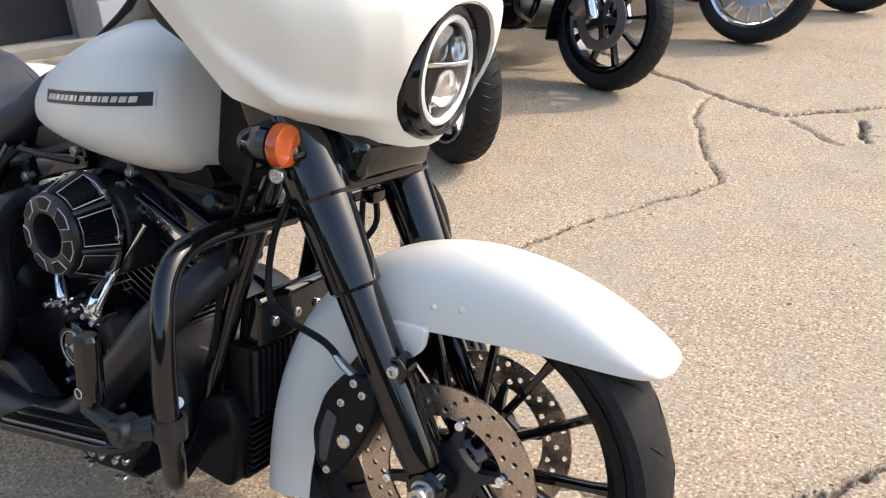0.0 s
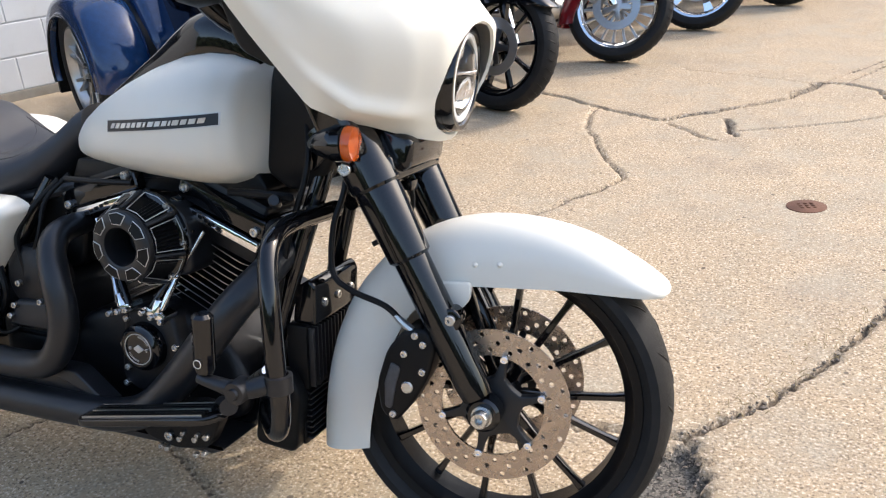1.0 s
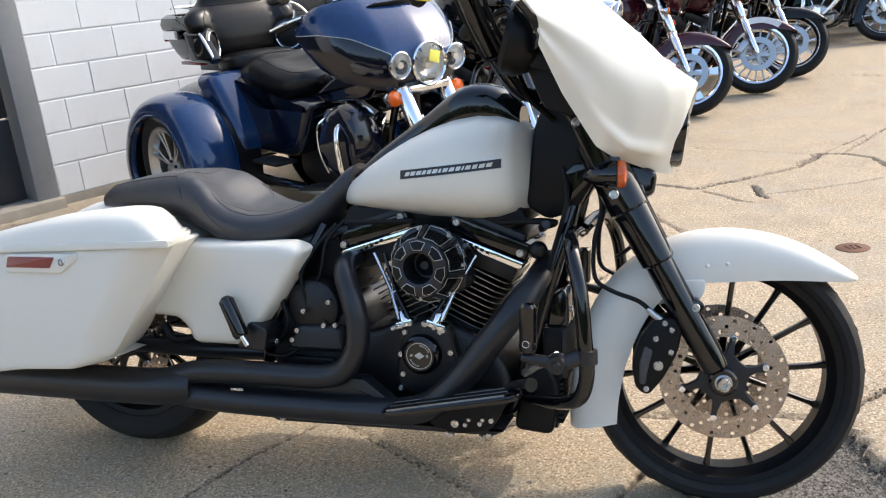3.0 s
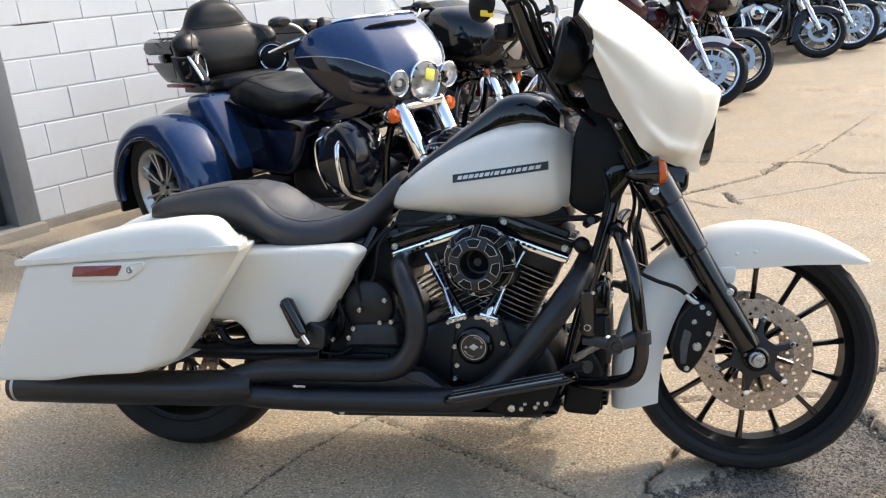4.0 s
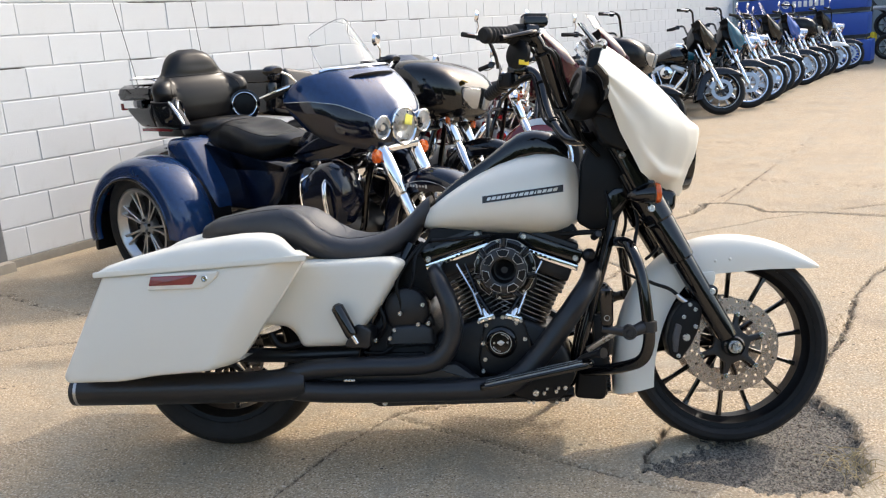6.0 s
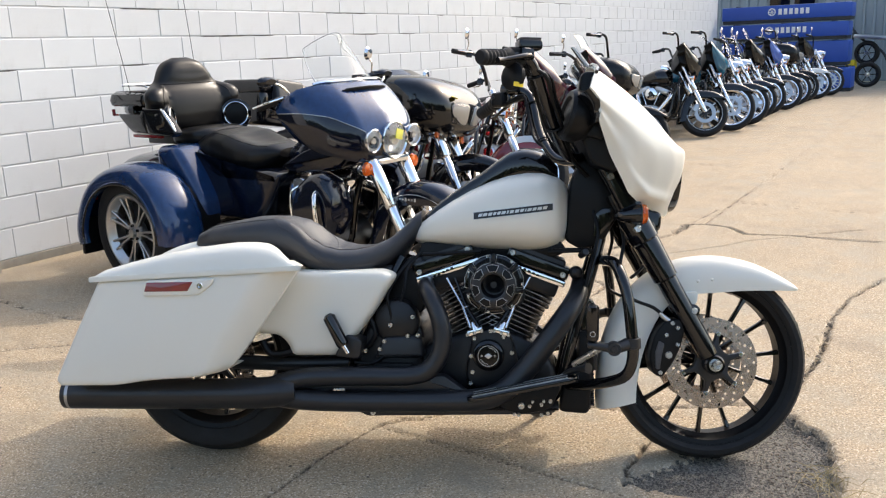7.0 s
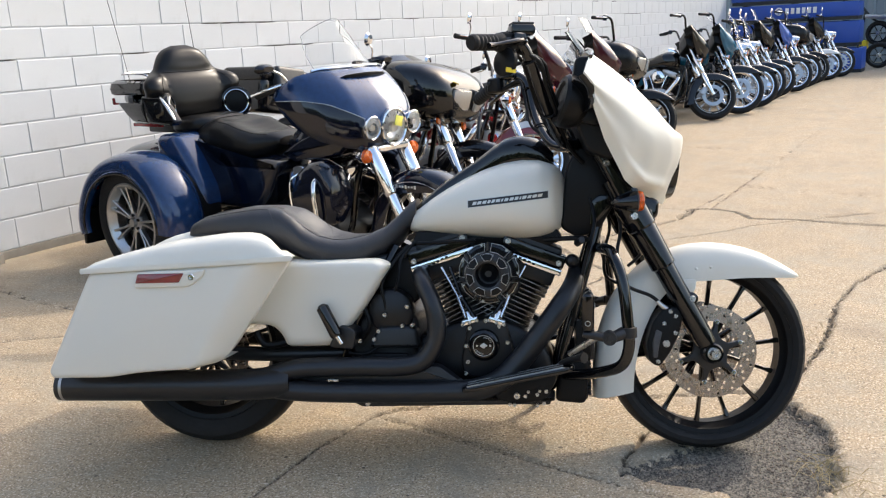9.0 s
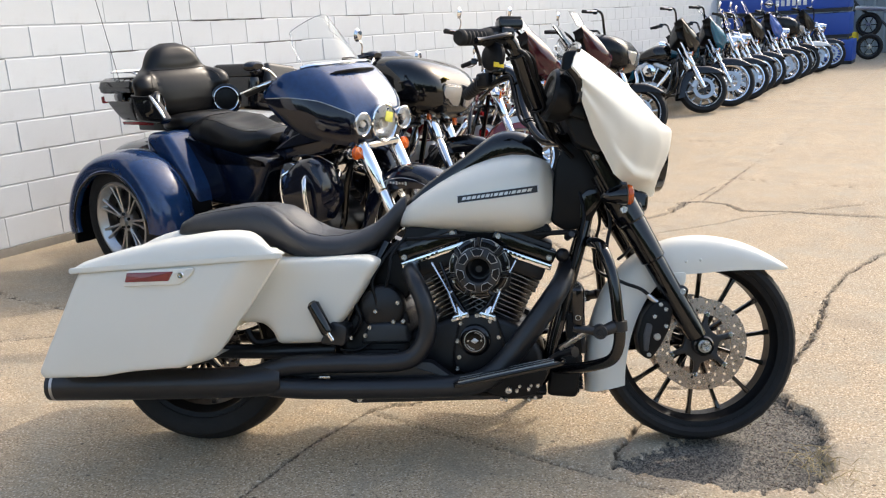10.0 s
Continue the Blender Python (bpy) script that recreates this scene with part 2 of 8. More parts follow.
def lobe(c, r, e=2.5, m=None, n=18, k=28, bm=None):
    """A soft cushion: a superellipsoid of half sizes r about c."""
    bm = bm or bmesh.new()
    pw = lambda v: math.copysign(abs(v) ** (2 / e), v)
    loops = []
    for i in range(n + 1):
        a = math.pi * (i / n - 0.5)
        ca, sa = max(1e-4, pw(math.cos(a))), pw(math.sin(a))
        loops.append([V(r[0] * ca * pw(math.cos(2 * math.pi * j / k)), r[1] * ca * pw(math.sin(2 * math.pi * j / k)), r[2] * sa) for j in range(k)])
    place = Matrix.Translation(c) @ (m or Matrix())
    return rings(bm, [[place @ q for q in lp] for lp in loops])


def bolt(p, axis, r=0.008, h=0.006, bm=None):
    """A hexagon-socket cap screw."""
    return lathe([(0.0001, h * 0.45), (r * 0.45, h * 0.45), (r * 0.5, h), (r * 0.86, h), (r, h * 0.8), (r, -0.004), (0.0001, -0.004)], p, axis, 14, bm)
# ---- ground ----
WALL_TURN = 64.7
WALL = pose(-2.955, 3.136, 0, 0, 0, WALL_TURN)


def from_wall(u, out, z=0.0):
    """A place u metres along the block wall and so far out from it."""
    return WALL @ Vector((u, -out, z))


# joints and cracks: half width at the surface, points of the plan
CRACKS = [
    (0.006, [(-0.90, -0.95), (-0.58, -0.37), (-0.46, -0.07), (-0.31, 0.19)]),
    (0.006, [(-0.31, 0.19), (-0.06, 0.04), (0.18, -0.09), (0.42, -0.22), (0.62, -0.32), (1.05, -0.55), (2.2, -1.15)]),
    (0.010, [(-0.31, 0.19), (0.05, 0.36), (0.33, 0.42), (0.44, 0.38), (0.58, 0.34), (0.77, 0.37), (1.02, 0.39), (1.10, 0.42)]),
    (0.011, [(1.10, 0.42), (1.18, 0.52), (1.29, 0.66), (1.39, 0.82), (1.45, 0.95), (1.53, 1.13), (1.61, 1.34), (1.80, 1.69), (2.08, 2.04), (2.7, 2.5), (3.6, 3.0)]),
    (0.010, [(-0.2, 0.35), (0.05, 0.82), (0.26, 1.26), (0.32, 1.41), (0.41, 1.58), (0.51, 1.77), (0.59, 1.90), (0.63, 1.99)]),
    (0.008, [(0.63, 1.99), (0.55, 2.14), (0.47, 2.30), (0.42, 2.42), (0.33, 2.62), (0.31, 2.75), (0.30, 2.92), (0.31, 2.97)]),
    (0.013, [(-0.75, 3.65), (-0.18, 3.28), (0.06, 3.13), (0.31, 2.97), (0.46, 2.88), (0.62, 2.79), (0.67, 2.81)]),
    (0.017, [(0.67, 2.81), (0.81, 2.93), (0.98, 3.08), (1.20, 3.28), (1.33, 3.54)]),
    (0.009, [(0.69, 2.74), (0.80, 2.64), (0.92, 2.53)]),
    (0.018, [(0.94, 2.86), (0.96, 2.75), (1.00, 2.61)]),
    (0.007, [(1.00, 2.68), (1.22, 2.78), (1.45, 2.90), (1.61, 3.02), (2.4, 3.3)]),
    (0.014, [(1.19, 3.33), (1.32, 3.58), (1.46, 3.58), (1.60, 3.47), (1.66, 3.24), (1.90, 3.18), (2.40, 2.94), (3.4, 2.5)]),
    (0.007, [(1.46, 3.60), (2.05, 4.85), (2.71, 6.24), (3.79, 8.62), (4.9, 11.0), (6.95, 15.4), (8.6, 19.0)]),
    (0.005, [(0.6, 3.80), (1.33, 3.56), (1.66, 4.14)]),
    (0.006, [(0.9, 7.2), (1.7, 6.8), (2.22, 6.52), (2.71, 6.24), (3.18, 6.05), (5.2, 5.1)]),
    (0.006, [(1.88, 4.42), (2.31, 4.11), (2.74, 3.87), (3.6, 3.4)]),
    (0.007, [(3.75, 9.65), (4.0, 9.80), (4.24, 9.90), (4.45, 9.76)]),
    (0.008, [(-3.6, 2.2), (-2.84, 1.82), (-2.29, 1.50), (-2.13, 1.43), (-1.6, 1.2)]),
    (0.006, [(-2.9, 0.80), (-2.26, 0.96), (-2.06, 1.01), (-1.5, 1.15)]),
    (0.010, [(0.52, -0.21), (0.54, -0.08), (0.58, -0.02), (0.60, 0.04), (0.64, 0.10)]),
]
PATCH = [(0.50, -0.22), (0.56, -0.14), (0.66, -0.08), (0.78, 0.02), (0.92, 0.20), (1.06, 0.38), (1.13, 0.40), (1.16, 0.28), (1.20, 0.17), (1.21, 0.08), (1.19, -0.06), (1.17, -0.18), (1.12, -0.26), (1.04, -0.33), (0.86, -0.34), (0.70, -0.27), (0.60, -0.24)]


def steps_axis(fine, mid, far):
    out = []
    for a, b, h in (far[0], mid[0], fine, mid[1], far[1]):
        out += list(np.arange(a, b - 1e-6, h)) if h < 1 else list(np.linspace(a, b, 7)[:-1])
    return np.array(out + [far[1][1]])


def build_ground():
    xs = steps_axis((-1.6, 2.1, 0.013), ((-4.6, -1.6, 0.05), (2.1, 8.0, 0.05)), ((-400, -4.6, 9), (8.0, 400, 9)))
    ys = steps_axis((-0.6, 3.8, 0.014), ((-3.0, -0.6, 0.06), (3.8, 19.0, 0.05)), ((-400, -3.0, 9), (19.0, 400, 9)))
    X, Y = np.meshgrid(xs, ys)
    dirt, depth = np.zeros_like(X), np.zeros_like(X)
    rag = np.sin(X * 61 + 3 * np.sin(Y * 37)) * np.sin(Y * 53 + 2 * np.sin(X * 41)) + 0.6 * np.sin(X * 143 + Y * 97)
    for half, pts in CRACKS:
        fine_pts = []
        for (ax, ay), (bx, by) in zip(pts, pts[1:]):
            L = math.hypot(bx - ax, by - ay)
            k = max(1, int(L / 0.07))
            jag = 0.0 if half < 0.0075 else 0.014
            for i in range(k):
                t = i / k
                w = random.uniform(-jag, jag) if i else 0
                fine_pts.append((ax + (bx - ax) * t - (by - ay) / L * w, ay + (by - ay) * t + (bx - ax) / L * w))
        fine_pts.append(pts[-1])
        for (ax, ay), (bx, by) in zip(fine_pts, fine_pts[1:]):
            i0, i1 = np.searchsorted(xs, (min(ax, bx) - 0.15, max(ax, bx) + 0.15))
            j0, j1 = np.searchsorted(ys, (min(ay, by) - 0.15, max(ay, by) + 0.15))
            sx, sy = X[j0:j1, i0:i1], Y[j0:j1, i0:i1]
            L2 = (bx - ax) ** 2 + (by - ay) ** 2
            t = np.clip(((sx - ax) * (bx - ax) + (sy - ay) * (by - ay)) / L2, 0, 1)
            d = np.hypot(sx - ax - t * (bx - ax), sy - ay - t * (by - ay))
            coarse = 0.013 * ((sx < -1.6) | (sx > 2.1) | (sy > 3.8) | (sy < -0.6))
            wide = np.maximum(half, coarse) * (1 + 0.5 * rag[j0:j1, i0:i1] * (half > 0.0075))
            near = np.clip(1 - d / np.maximum(wide, 0.004), 0, 1)
            near = np.minimum(1, near * 2.2)
            depth[j0:j1, i0:i1] = np.maximum(depth[j0:j1, i0:i1], near * min(0.03, half * 2.2))
            soil = np.clip(1 - d / (wide * 1.5 + 0.003), 0, 1)
            dirt[j0:j1, i0:i1] = np.maximum(dirt[j0:j1, i0:i1], soil)
    # the broken patch in which the front tyre stands
    inside = np.zeros_like(X, bool)
    dist = np.full_like(X, 9.0)
    k = len(PATCH)
    px, py = X + 0.018 * rag, Y + 0.018 * np.roll(rag, 7, 0)
    for i in range(k):
        (ax, ay), (bx, by) = PATCH[i], PATCH[(i + 1) % k]
        cross = ((ay > py) != (by > py)) & (px < (bx - ax) * (py - ay) / (by - ay + 1e-12) + ax)
        inside ^= cross
        t = np.clip(((px - ax) * (bx - ax) + (py - ay) * (by - ay)) / ((bx - ax) ** 2 + (by - ay) ** 2), 0, 1)
        dist = np.minimum(dist, np.hypot(px - ax - t * (bx - ax), py - ay - t * (by - ay)))
    patch = np.where(inside, np.clip(dist / 0.02, 0, 1), 0)
    grit = np.random.RandomState(4).rand(*X.shape)
    depth = np.maximum(depth, patch * (0.009 + 0.007 * grit + 0.020 * np.clip((X - 0.84) / 0.2, 0, 1)))
    Z = -depth
    nx, ny = len(xs), len(ys)
    me = bpy.data.meshes.new("ground")
    verts = np.stack([X, Y, Z], -1).reshape(-1, 3)
    i = np.arange(nx * ny).reshape(ny, nx)
    quads = np.stack([i[:-1, :-1], i[:-1, 1:], i[1:, 1:], i[1:, :-1]], -1).reshape(-1, 4)
    me.vertices.add(len(verts))
    me.vertices.foreach_set("co", verts.ravel())
    me.loops.add(quads.size)
    me.loops.foreach_set("vertex_index", quads.ravel())
    me.polygons.add(len(quads))
    me.polygons.foreach_set("loop_start", np.arange(0, quads.size, 4))
    me.update()
    for key, arr in (("soil", dirt), ("patch", patch)):
        at = me.attributes.new(key, "FLOAT", "POINT")
        at.data.foreach_set("value", arr.ravel().astype(np.float32))
    return me


def concrete_ground():
    m = bpy.data.materials.new("aged_concrete")
    m.use_nodes = True
    nt = m.node_tree
    b, link = nt.nodes["Principled BSDF"], nt.links.new
    co = nt.nodes.new("ShaderNodeTexCoord").outputs["Object"]

    def tex(sc, detail=8, rg=0.65, kind="ShaderNodeTexNoise"):
        n = nt.nodes.new(kind)
        n.inputs["Scale"].default_value = sc
        if kind == "ShaderNodeTexNoise":
            n.inputs["Detail"].default_value, n.inputs["Roughness"].default_value = detail, rg
        link(co, n.inputs["Vector"])
        return n

    def rng(f, a, c, lo, hi):
        r = nt.nodes.new("ShaderNodeMapRange")
        for key, v in zip(range(1, 5), (a, c, lo, hi)):
            r.inputs[key].default_value = v
        link(f, r.inputs[0])
        return r.outputs[0]

    def mix(f, a, c, kind="MIX"):
        x = nt.nodes.new("ShaderNodeMix")
        x.data_type, x.blend_type = "RGBA", kind
        link(f, x.inputs[0])
        for key, v in ((6, a), (7, c)):
            if hasattr(v, "is_output"):
                link(v, x.inputs[key])
            else:
                x.inputs[key].default_value = v
        return x.outputs[2]

    def attr(name):
        a = nt.nodes.new("ShaderNodeAttribute")
        a.attribute_name = name
        return a.outputs["Fac"]

    def bin_(op, a, c):
        x = nt.nodes.new("ShaderNodeMath")
        x.operation = op
        for key, v in ((0, a), (1, c)):
            if hasattr(v, "is_output"):
                link(v, x.inputs[key])
            else:
                x.inputs[key].default_value = v
        return x.outputs[0]

    large, mid, fine, grain = tex(0.5).outputs["Fac"], tex(5).outputs["Fac"], tex(60, 9, 0.75).outputs["Fac"], tex(320, 3).outputs["Fac"]
    agg = tex(150, kind="ShaderNodeTexVoronoi")
    col = mix(rng(large, 0.35, 0.65, 0, 1), (0.435, 0.326, 0.205, 1), (0.512, 0.392, 0.256, 1))
    col = mix(rng(mid, 0.38, 0.66, 0, 0.6), col, (0.33, 0.265, 0.18, 1))
    col = mix(rng(fine, 0.45, 0.75, 0, 0.6), col, (0.30, 0.24, 0.165, 1))
    # exposed stones of the aggregate
    col = mix(rng(agg.outputs["Distance"], 0.0, 0.30, 0.75, 0.0), col, mix(rng(tex(210).outputs["Fac"], 0.3, 0.7, 0, 1), (0.22, 0.175, 0.13, 1), (0.62, 0.53, 0.42, 1)))
    col = mix(rng(grain, 0.58, 0.72, 0, 0.75), col, (0.13, 0.10, 0.075, 1))
    speck = tex(48, kind="ShaderNodeTexVoronoi")
    col = mix(rng(speck.outputs["Distance"], 0.02, 0.16, 0.85, 0.0), col, mix(rng(tex(33).outputs["Fac"], 0.35, 0.65, 0, 1), (0.12, 0.09, 0.065, 1), (0.68, 0.60, 0.49, 1)))
    col = mix(rng(tex(24, 10, 0.8).outputs["Fac"], 0.60, 0.72, 0, 0.5), col, (0.20, 0.16, 0.12, 1))
    col = mix(rng(tex(17, 10, 0.8).outputs["Fac"], 0.62, 0.74, 0, 0.45), col, (0.60, 0.53, 0.43, 1))
    dots = tex(135, 2, 0.5).outputs["Fac"]
    col = mix(rng(dots, 0.57, 0.64, 0, 0.80), col, (0.13, 0.098, 0.07, 1))
    col = mix(rng(dots, 0.43, 0.35, 0, 0.75), col, (0.80, 0.69, 0.54, 1))
    coarse = tex(52, 4, 0.6).outputs["Fac"]
    col = mix(rng(coarse, 0.56, 0.66, 0, 0.55), col, (0.19, 0.145, 0.10, 1))
    col = mix(rng(coarse, 0.43, 0.33, 0, 0.50), col, (0.70, 0.60, 0.45, 1))
    # scuffs and worn cement
    col = mix(rng(tex(11, 12, 0.8).outputs["Fac"], 0.54, 0.70, 0, 0.55), col, (0.25, 0.195, 0.135, 1))
    col = mix(rng(tex(7, 12, 0.8).outputs["Fac"], 0.42, 0.30, 0, 0.40), col, (0.60, 0.49, 0.35, 1))
    # dark chips and pits, here and there
    chips = tex(19, kind="ShaderNodeTexVoronoi")
    col = mix(rng(bin_("ADD", chips.outputs["Distance"], rng(tex(9, 3).outputs["Fac"], 0.35, 0.65, 0.16, -0.06)), 0.07, 0.11, 0.9, 0.0), col, (0.09, 0.068, 0.05, 1))
    col = mix(rng(tex(2.6, 7, 0.7).outputs["Fac"], 0.48, 0.64, 0, 0.50), col, (0.36, 0.325, 0.255, 1))
    # oil and water stains
    col = mix(rng(tex(1.4, 6).outputs["Fac"], 0.55, 0.70, 0, 0.45), col, (0.24, 0.20, 0.155, 1))
    soil = attr("soil")
    col = mix(rng(bin_("ADD", soil, rng(fine, 0.3, 0.7, -0.25, 0.25)), 0.45, 0.75, 0, 0.9), col, (0.105, 0.080, 0.056, 1))
    stones = mix(rng(tex(210, kind="ShaderNodeTexVoronoi").outputs["Color"], 0.25, 0.85, 0, 1), (0.050, 0.046, 0.041, 1), (0.25, 0.225, 0.185, 1))
    stones = mix(rng(grain, 0.5, 0.7, 0, 0.45), stones, (0.045, 0.042, 0.038, 1))
    patch = bin_("ADD", attr("patch"), rng(tex(28, 6).outputs["Fac"], 0.3, 0.7, -0.4, 0.4))
    col = mix(rng(patch, 0.35, 0.6, 0, 1), col, stones)
    link(col, b.inputs["Base Color"])
    b.inputs["Roughness"].default_value = 0.88
    b.inputs["Specular IOR Level"].default_value = 0.3
    bump = nt.nodes.new("ShaderNodeBump")
    bump.inputs["Strength"].default_value, bump.inputs["Distance"].default_value = 0.6, 0.004
    h = bin_("ADD", bin_("MULTIPLY", fine, 0.6), bin_("MULTIPLY", grain, 0.5))
    h = bin_("ADD", h, bin_("MULTIPLY", agg.outputs["Distance"], 0.35))
    link(h, bump.inputs["Height"])
    link(bump.outputs[0], b.inputs["Normal"])
    return m


ground_mesh = build_ground()
ground_mesh.materials.append(concrete_ground())
tagged(new("ground", ground_mesh), "sunlit tan concrete apron with cracks and joints", "ground", "", "structure")

# ---- block wall ----
BLOCK = material("white_painted_block", (0.705, 0.715, 0.715), 0.62, 0, 0.03, 9, 0.55, 160, 0, 0.35, random_tone=0.22, stain=0.18)
MORTAR = material("painted_mortar", (0.70, 0.70, 0.69), 0.8, 0, 0.15, 6, 0.4, 200, stain=0.55)
FOUND = material("weathered_footing", (0.36, 0.32, 0.26), 0.85, 0, 0.25, 14, 0.8, 90, stain=0.5)
DOORSTEEL = material("grey_steel_paint", (0.20, 0.205, 0.21), 0.45, 0, 0.1, 20, 0.1, 200, stain=0.2)
DARKDOOR = material("dark_door_paint", (0.030, 0.032, 0.036), 0.4, 0, 0.15, 10, 0.1, 200)
U0, U1, TOP = -0.757, 17.55, 4.3
COURSE, LEN, FIRST = 0.2032, 0.4064, 0.055


def wall_box(name, u0, u1, out0, out1, z0, z1, mat, label, category="wall", kind="structure"):
    ob = link_mesh(name, box(((u0 + u1) / 2, -(out0 + out1) / 2, (z0 + z1) / 2), (u1 - u0, out1 - out0, z1 - z0), 0.004), mat)
    ob.matrix_basis = WALL
    return tagged(ob, label, category, "", kind)


wall_north = wall_box("wall_north", U0, U1, -0.30, -0.0042, FIRST, TOP, MORTAR, "white painted concrete block wall with recessed joints")
wall_box("footing", U0, U1, -0.30, 0.012, -0.05, FIRST, FOUND, "weathered grey concrete footing under the block wall", "footing")


def block_mesh(name, w, h, d=0.030, b=0.006):
    bm = bmesh.new()
    o = [Vector(q) for q in ((-w / 2, -h / 2), (w / 2, -h / 2), (w / 2, h / 2), (-w / 2, h / 2))]
    lv = [(d, 0), (b * 0.5, 0), (0, b)]
    loops = [[Vector((q[0], y, q[1])) for q in (inset(o, i) if i else o)] for y, i in lv]
    rings(bm, loops)
    bmesh.ops.recalc_face_normals(bm, faces=bm.faces[:])
    for f in bm.faces:
        f.smooth = False
    me = bpy.data.meshes.new(name)
    bm.to_mesh(me)
    bm.free()
    me.materials.append(BLOCK)
    return me


# ---- doorway beside the wall ----
wall_box("door_frame", -0.90, U0 - 0.003, -0.20, 0.015, 0.05, 2.35, DOORSTEEL, "grey painted steel jamb beside the block wall", "door frame")
wall_box("door_frame", -4.8, -0.90, -0.20, 0.010, 2.15, 2.35, DOORSTEEL, "grey painted steel head over the wide door", "door frame")
wall_box("wall_lintel", -4.8, U0 - 0.003, -0.30, 0.0, 2.352, TOP, BLOCK, "white painted wall over the wide door")
wall_box("wall_west", -12, -4.81, -0.30, 0.0, 0.0, TOP, BLOCK, "white painted block wall past the door")
door_1 = empty("door_1", WALL, "closed dark grey sectional overhead door", "door", "", "structure")
for i in range(4):
    part("panel", box((-2.85, 0.14, 0.065 + 0.26 + i * 0.525), (3.88, 0.05, 0.515), 0.012), DARKDOOR, door_1)
wall_box("door_sill", -4.8, U0 - 0.003, -0.30, 0.10, -0.05, 0.062, FOUND, "raised worn concrete sill of the wide door", "sill")
# ---- the white touring motorcycle ----
LEANING = pose(0, 0, 0, -10, 0, 0)
FW, RW, R_F, R_R = 0.806, -0.808, 0.312, 0.323
FZ = 0.306
bike = empty("motorcycle", LEANING, "pearl white touring motorcycle with black engine, leaning on its side stand", "motorcycle")


def tyre_profile(R, w, rim):
    h = R - rim
    return [(rim, -w * 0.36), (rim + 0.006, -w * 0.43), (rim + h * 0.35, -w * 0.5), (rim + h * 0.62, -w * 0.485), (rim + h * 0.84, -w * 0.36), (rim + h * 0.95, -w * 0.21), (R, 0),
            (rim + h * 0.95, w * 0.21), (rim + h * 0.84, w * 0.36), (rim + h * 0.62, w * 0.485), (rim + h * 0.35, w * 0.5), (rim + 0.006, w * 0.43), (rim, w * 0.36)]


def rim_profile(rim, w):
    a = w * 0.40
    return [(rim - 0.030, -a * 0.55), (rim - 0.016, -a * 0.8), (rim - 0.012, -a * 1.0), (rim + 0.003, -a * 1.06), (rim + 0.005, -a * 0.95), (rim - 0.004, -a * 0.8), (rim - 0.022, -a * 0.3),
            (rim - 0.022, a * 0.3), (rim - 0.004, a * 0.8), (rim + 0.005, a * 0.95), (rim + 0.003, a * 1.06), (rim - 0.012, a * 1.0), (rim - 0.016, a * 0.8), (rim - 0.030, a * 0.55), (rim - 0.030, -a * 0.55)]


def cast_wheel(parent, x, R, w, rim, spokes=14, mat=None, turn=0.1, fine=56, cz=None):
    c = V(x, 0, cz or R)
    wheel = part("tyre", lathe(tyre_profile(R, w, rim), c, (0, 1, 0), fine), RUBBER, parent, "black rubber tyre")
    part("rim", lathe(rim_profile(rim, w), c, (0, 1, 0), fine), mat or PLASTIC, wheel, "gloss black cast rim")
    part("hub", lathe([(0.001, -0.062), (0.030, -0.062), (0.034, -0.058), (0.034, -0.035), (0.045, -0.02), (0.045, 0.02), (0.034, 0.035), (0.034, 0.058), (0.03, 0.062), (0.001, 0.062)], c, (0, 1, 0), 24), mat or GLOSS, wheel)
    for i in range(spokes):
        a = turn + 2 * math.pi * i / spokes
        d = V(math.cos(a), 0, math.sin(a))
        t = V(-math.sin(a), 0, math.cos(a))
        s = 0.016 if i % 2 else -0.016
        r0, r1 = 0.040, rim - 0.026
        loops = []
        for r, hw, ht, yy in ((r0, 0.010, 0.014, s), (r0 + (r1 - r0) * 0.35, 0.0065, 0.012, s * 1.1), (r0 + (r1 - r0) * 0.85, 0.0062, 0.010, s * 0.9), (r1, 0.0085, 0.012, s * 0.7)):
            q = c + d * r
            loops.append([q + t * u + V(0, yy + v, 0) for u, v in ((-hw, -ht * 0.6), (-hw * 0.6, -ht), (hw * 0.6, -ht), (hw, -ht * 0.6), (hw, ht * 0.6), (hw * 0.6, ht), (-hw * 0.6, ht), (-hw, ht * 0.6))])
        part("spoke", rings(bmesh.new(), loops), mat or GLOSS, wheel)
    return wheel


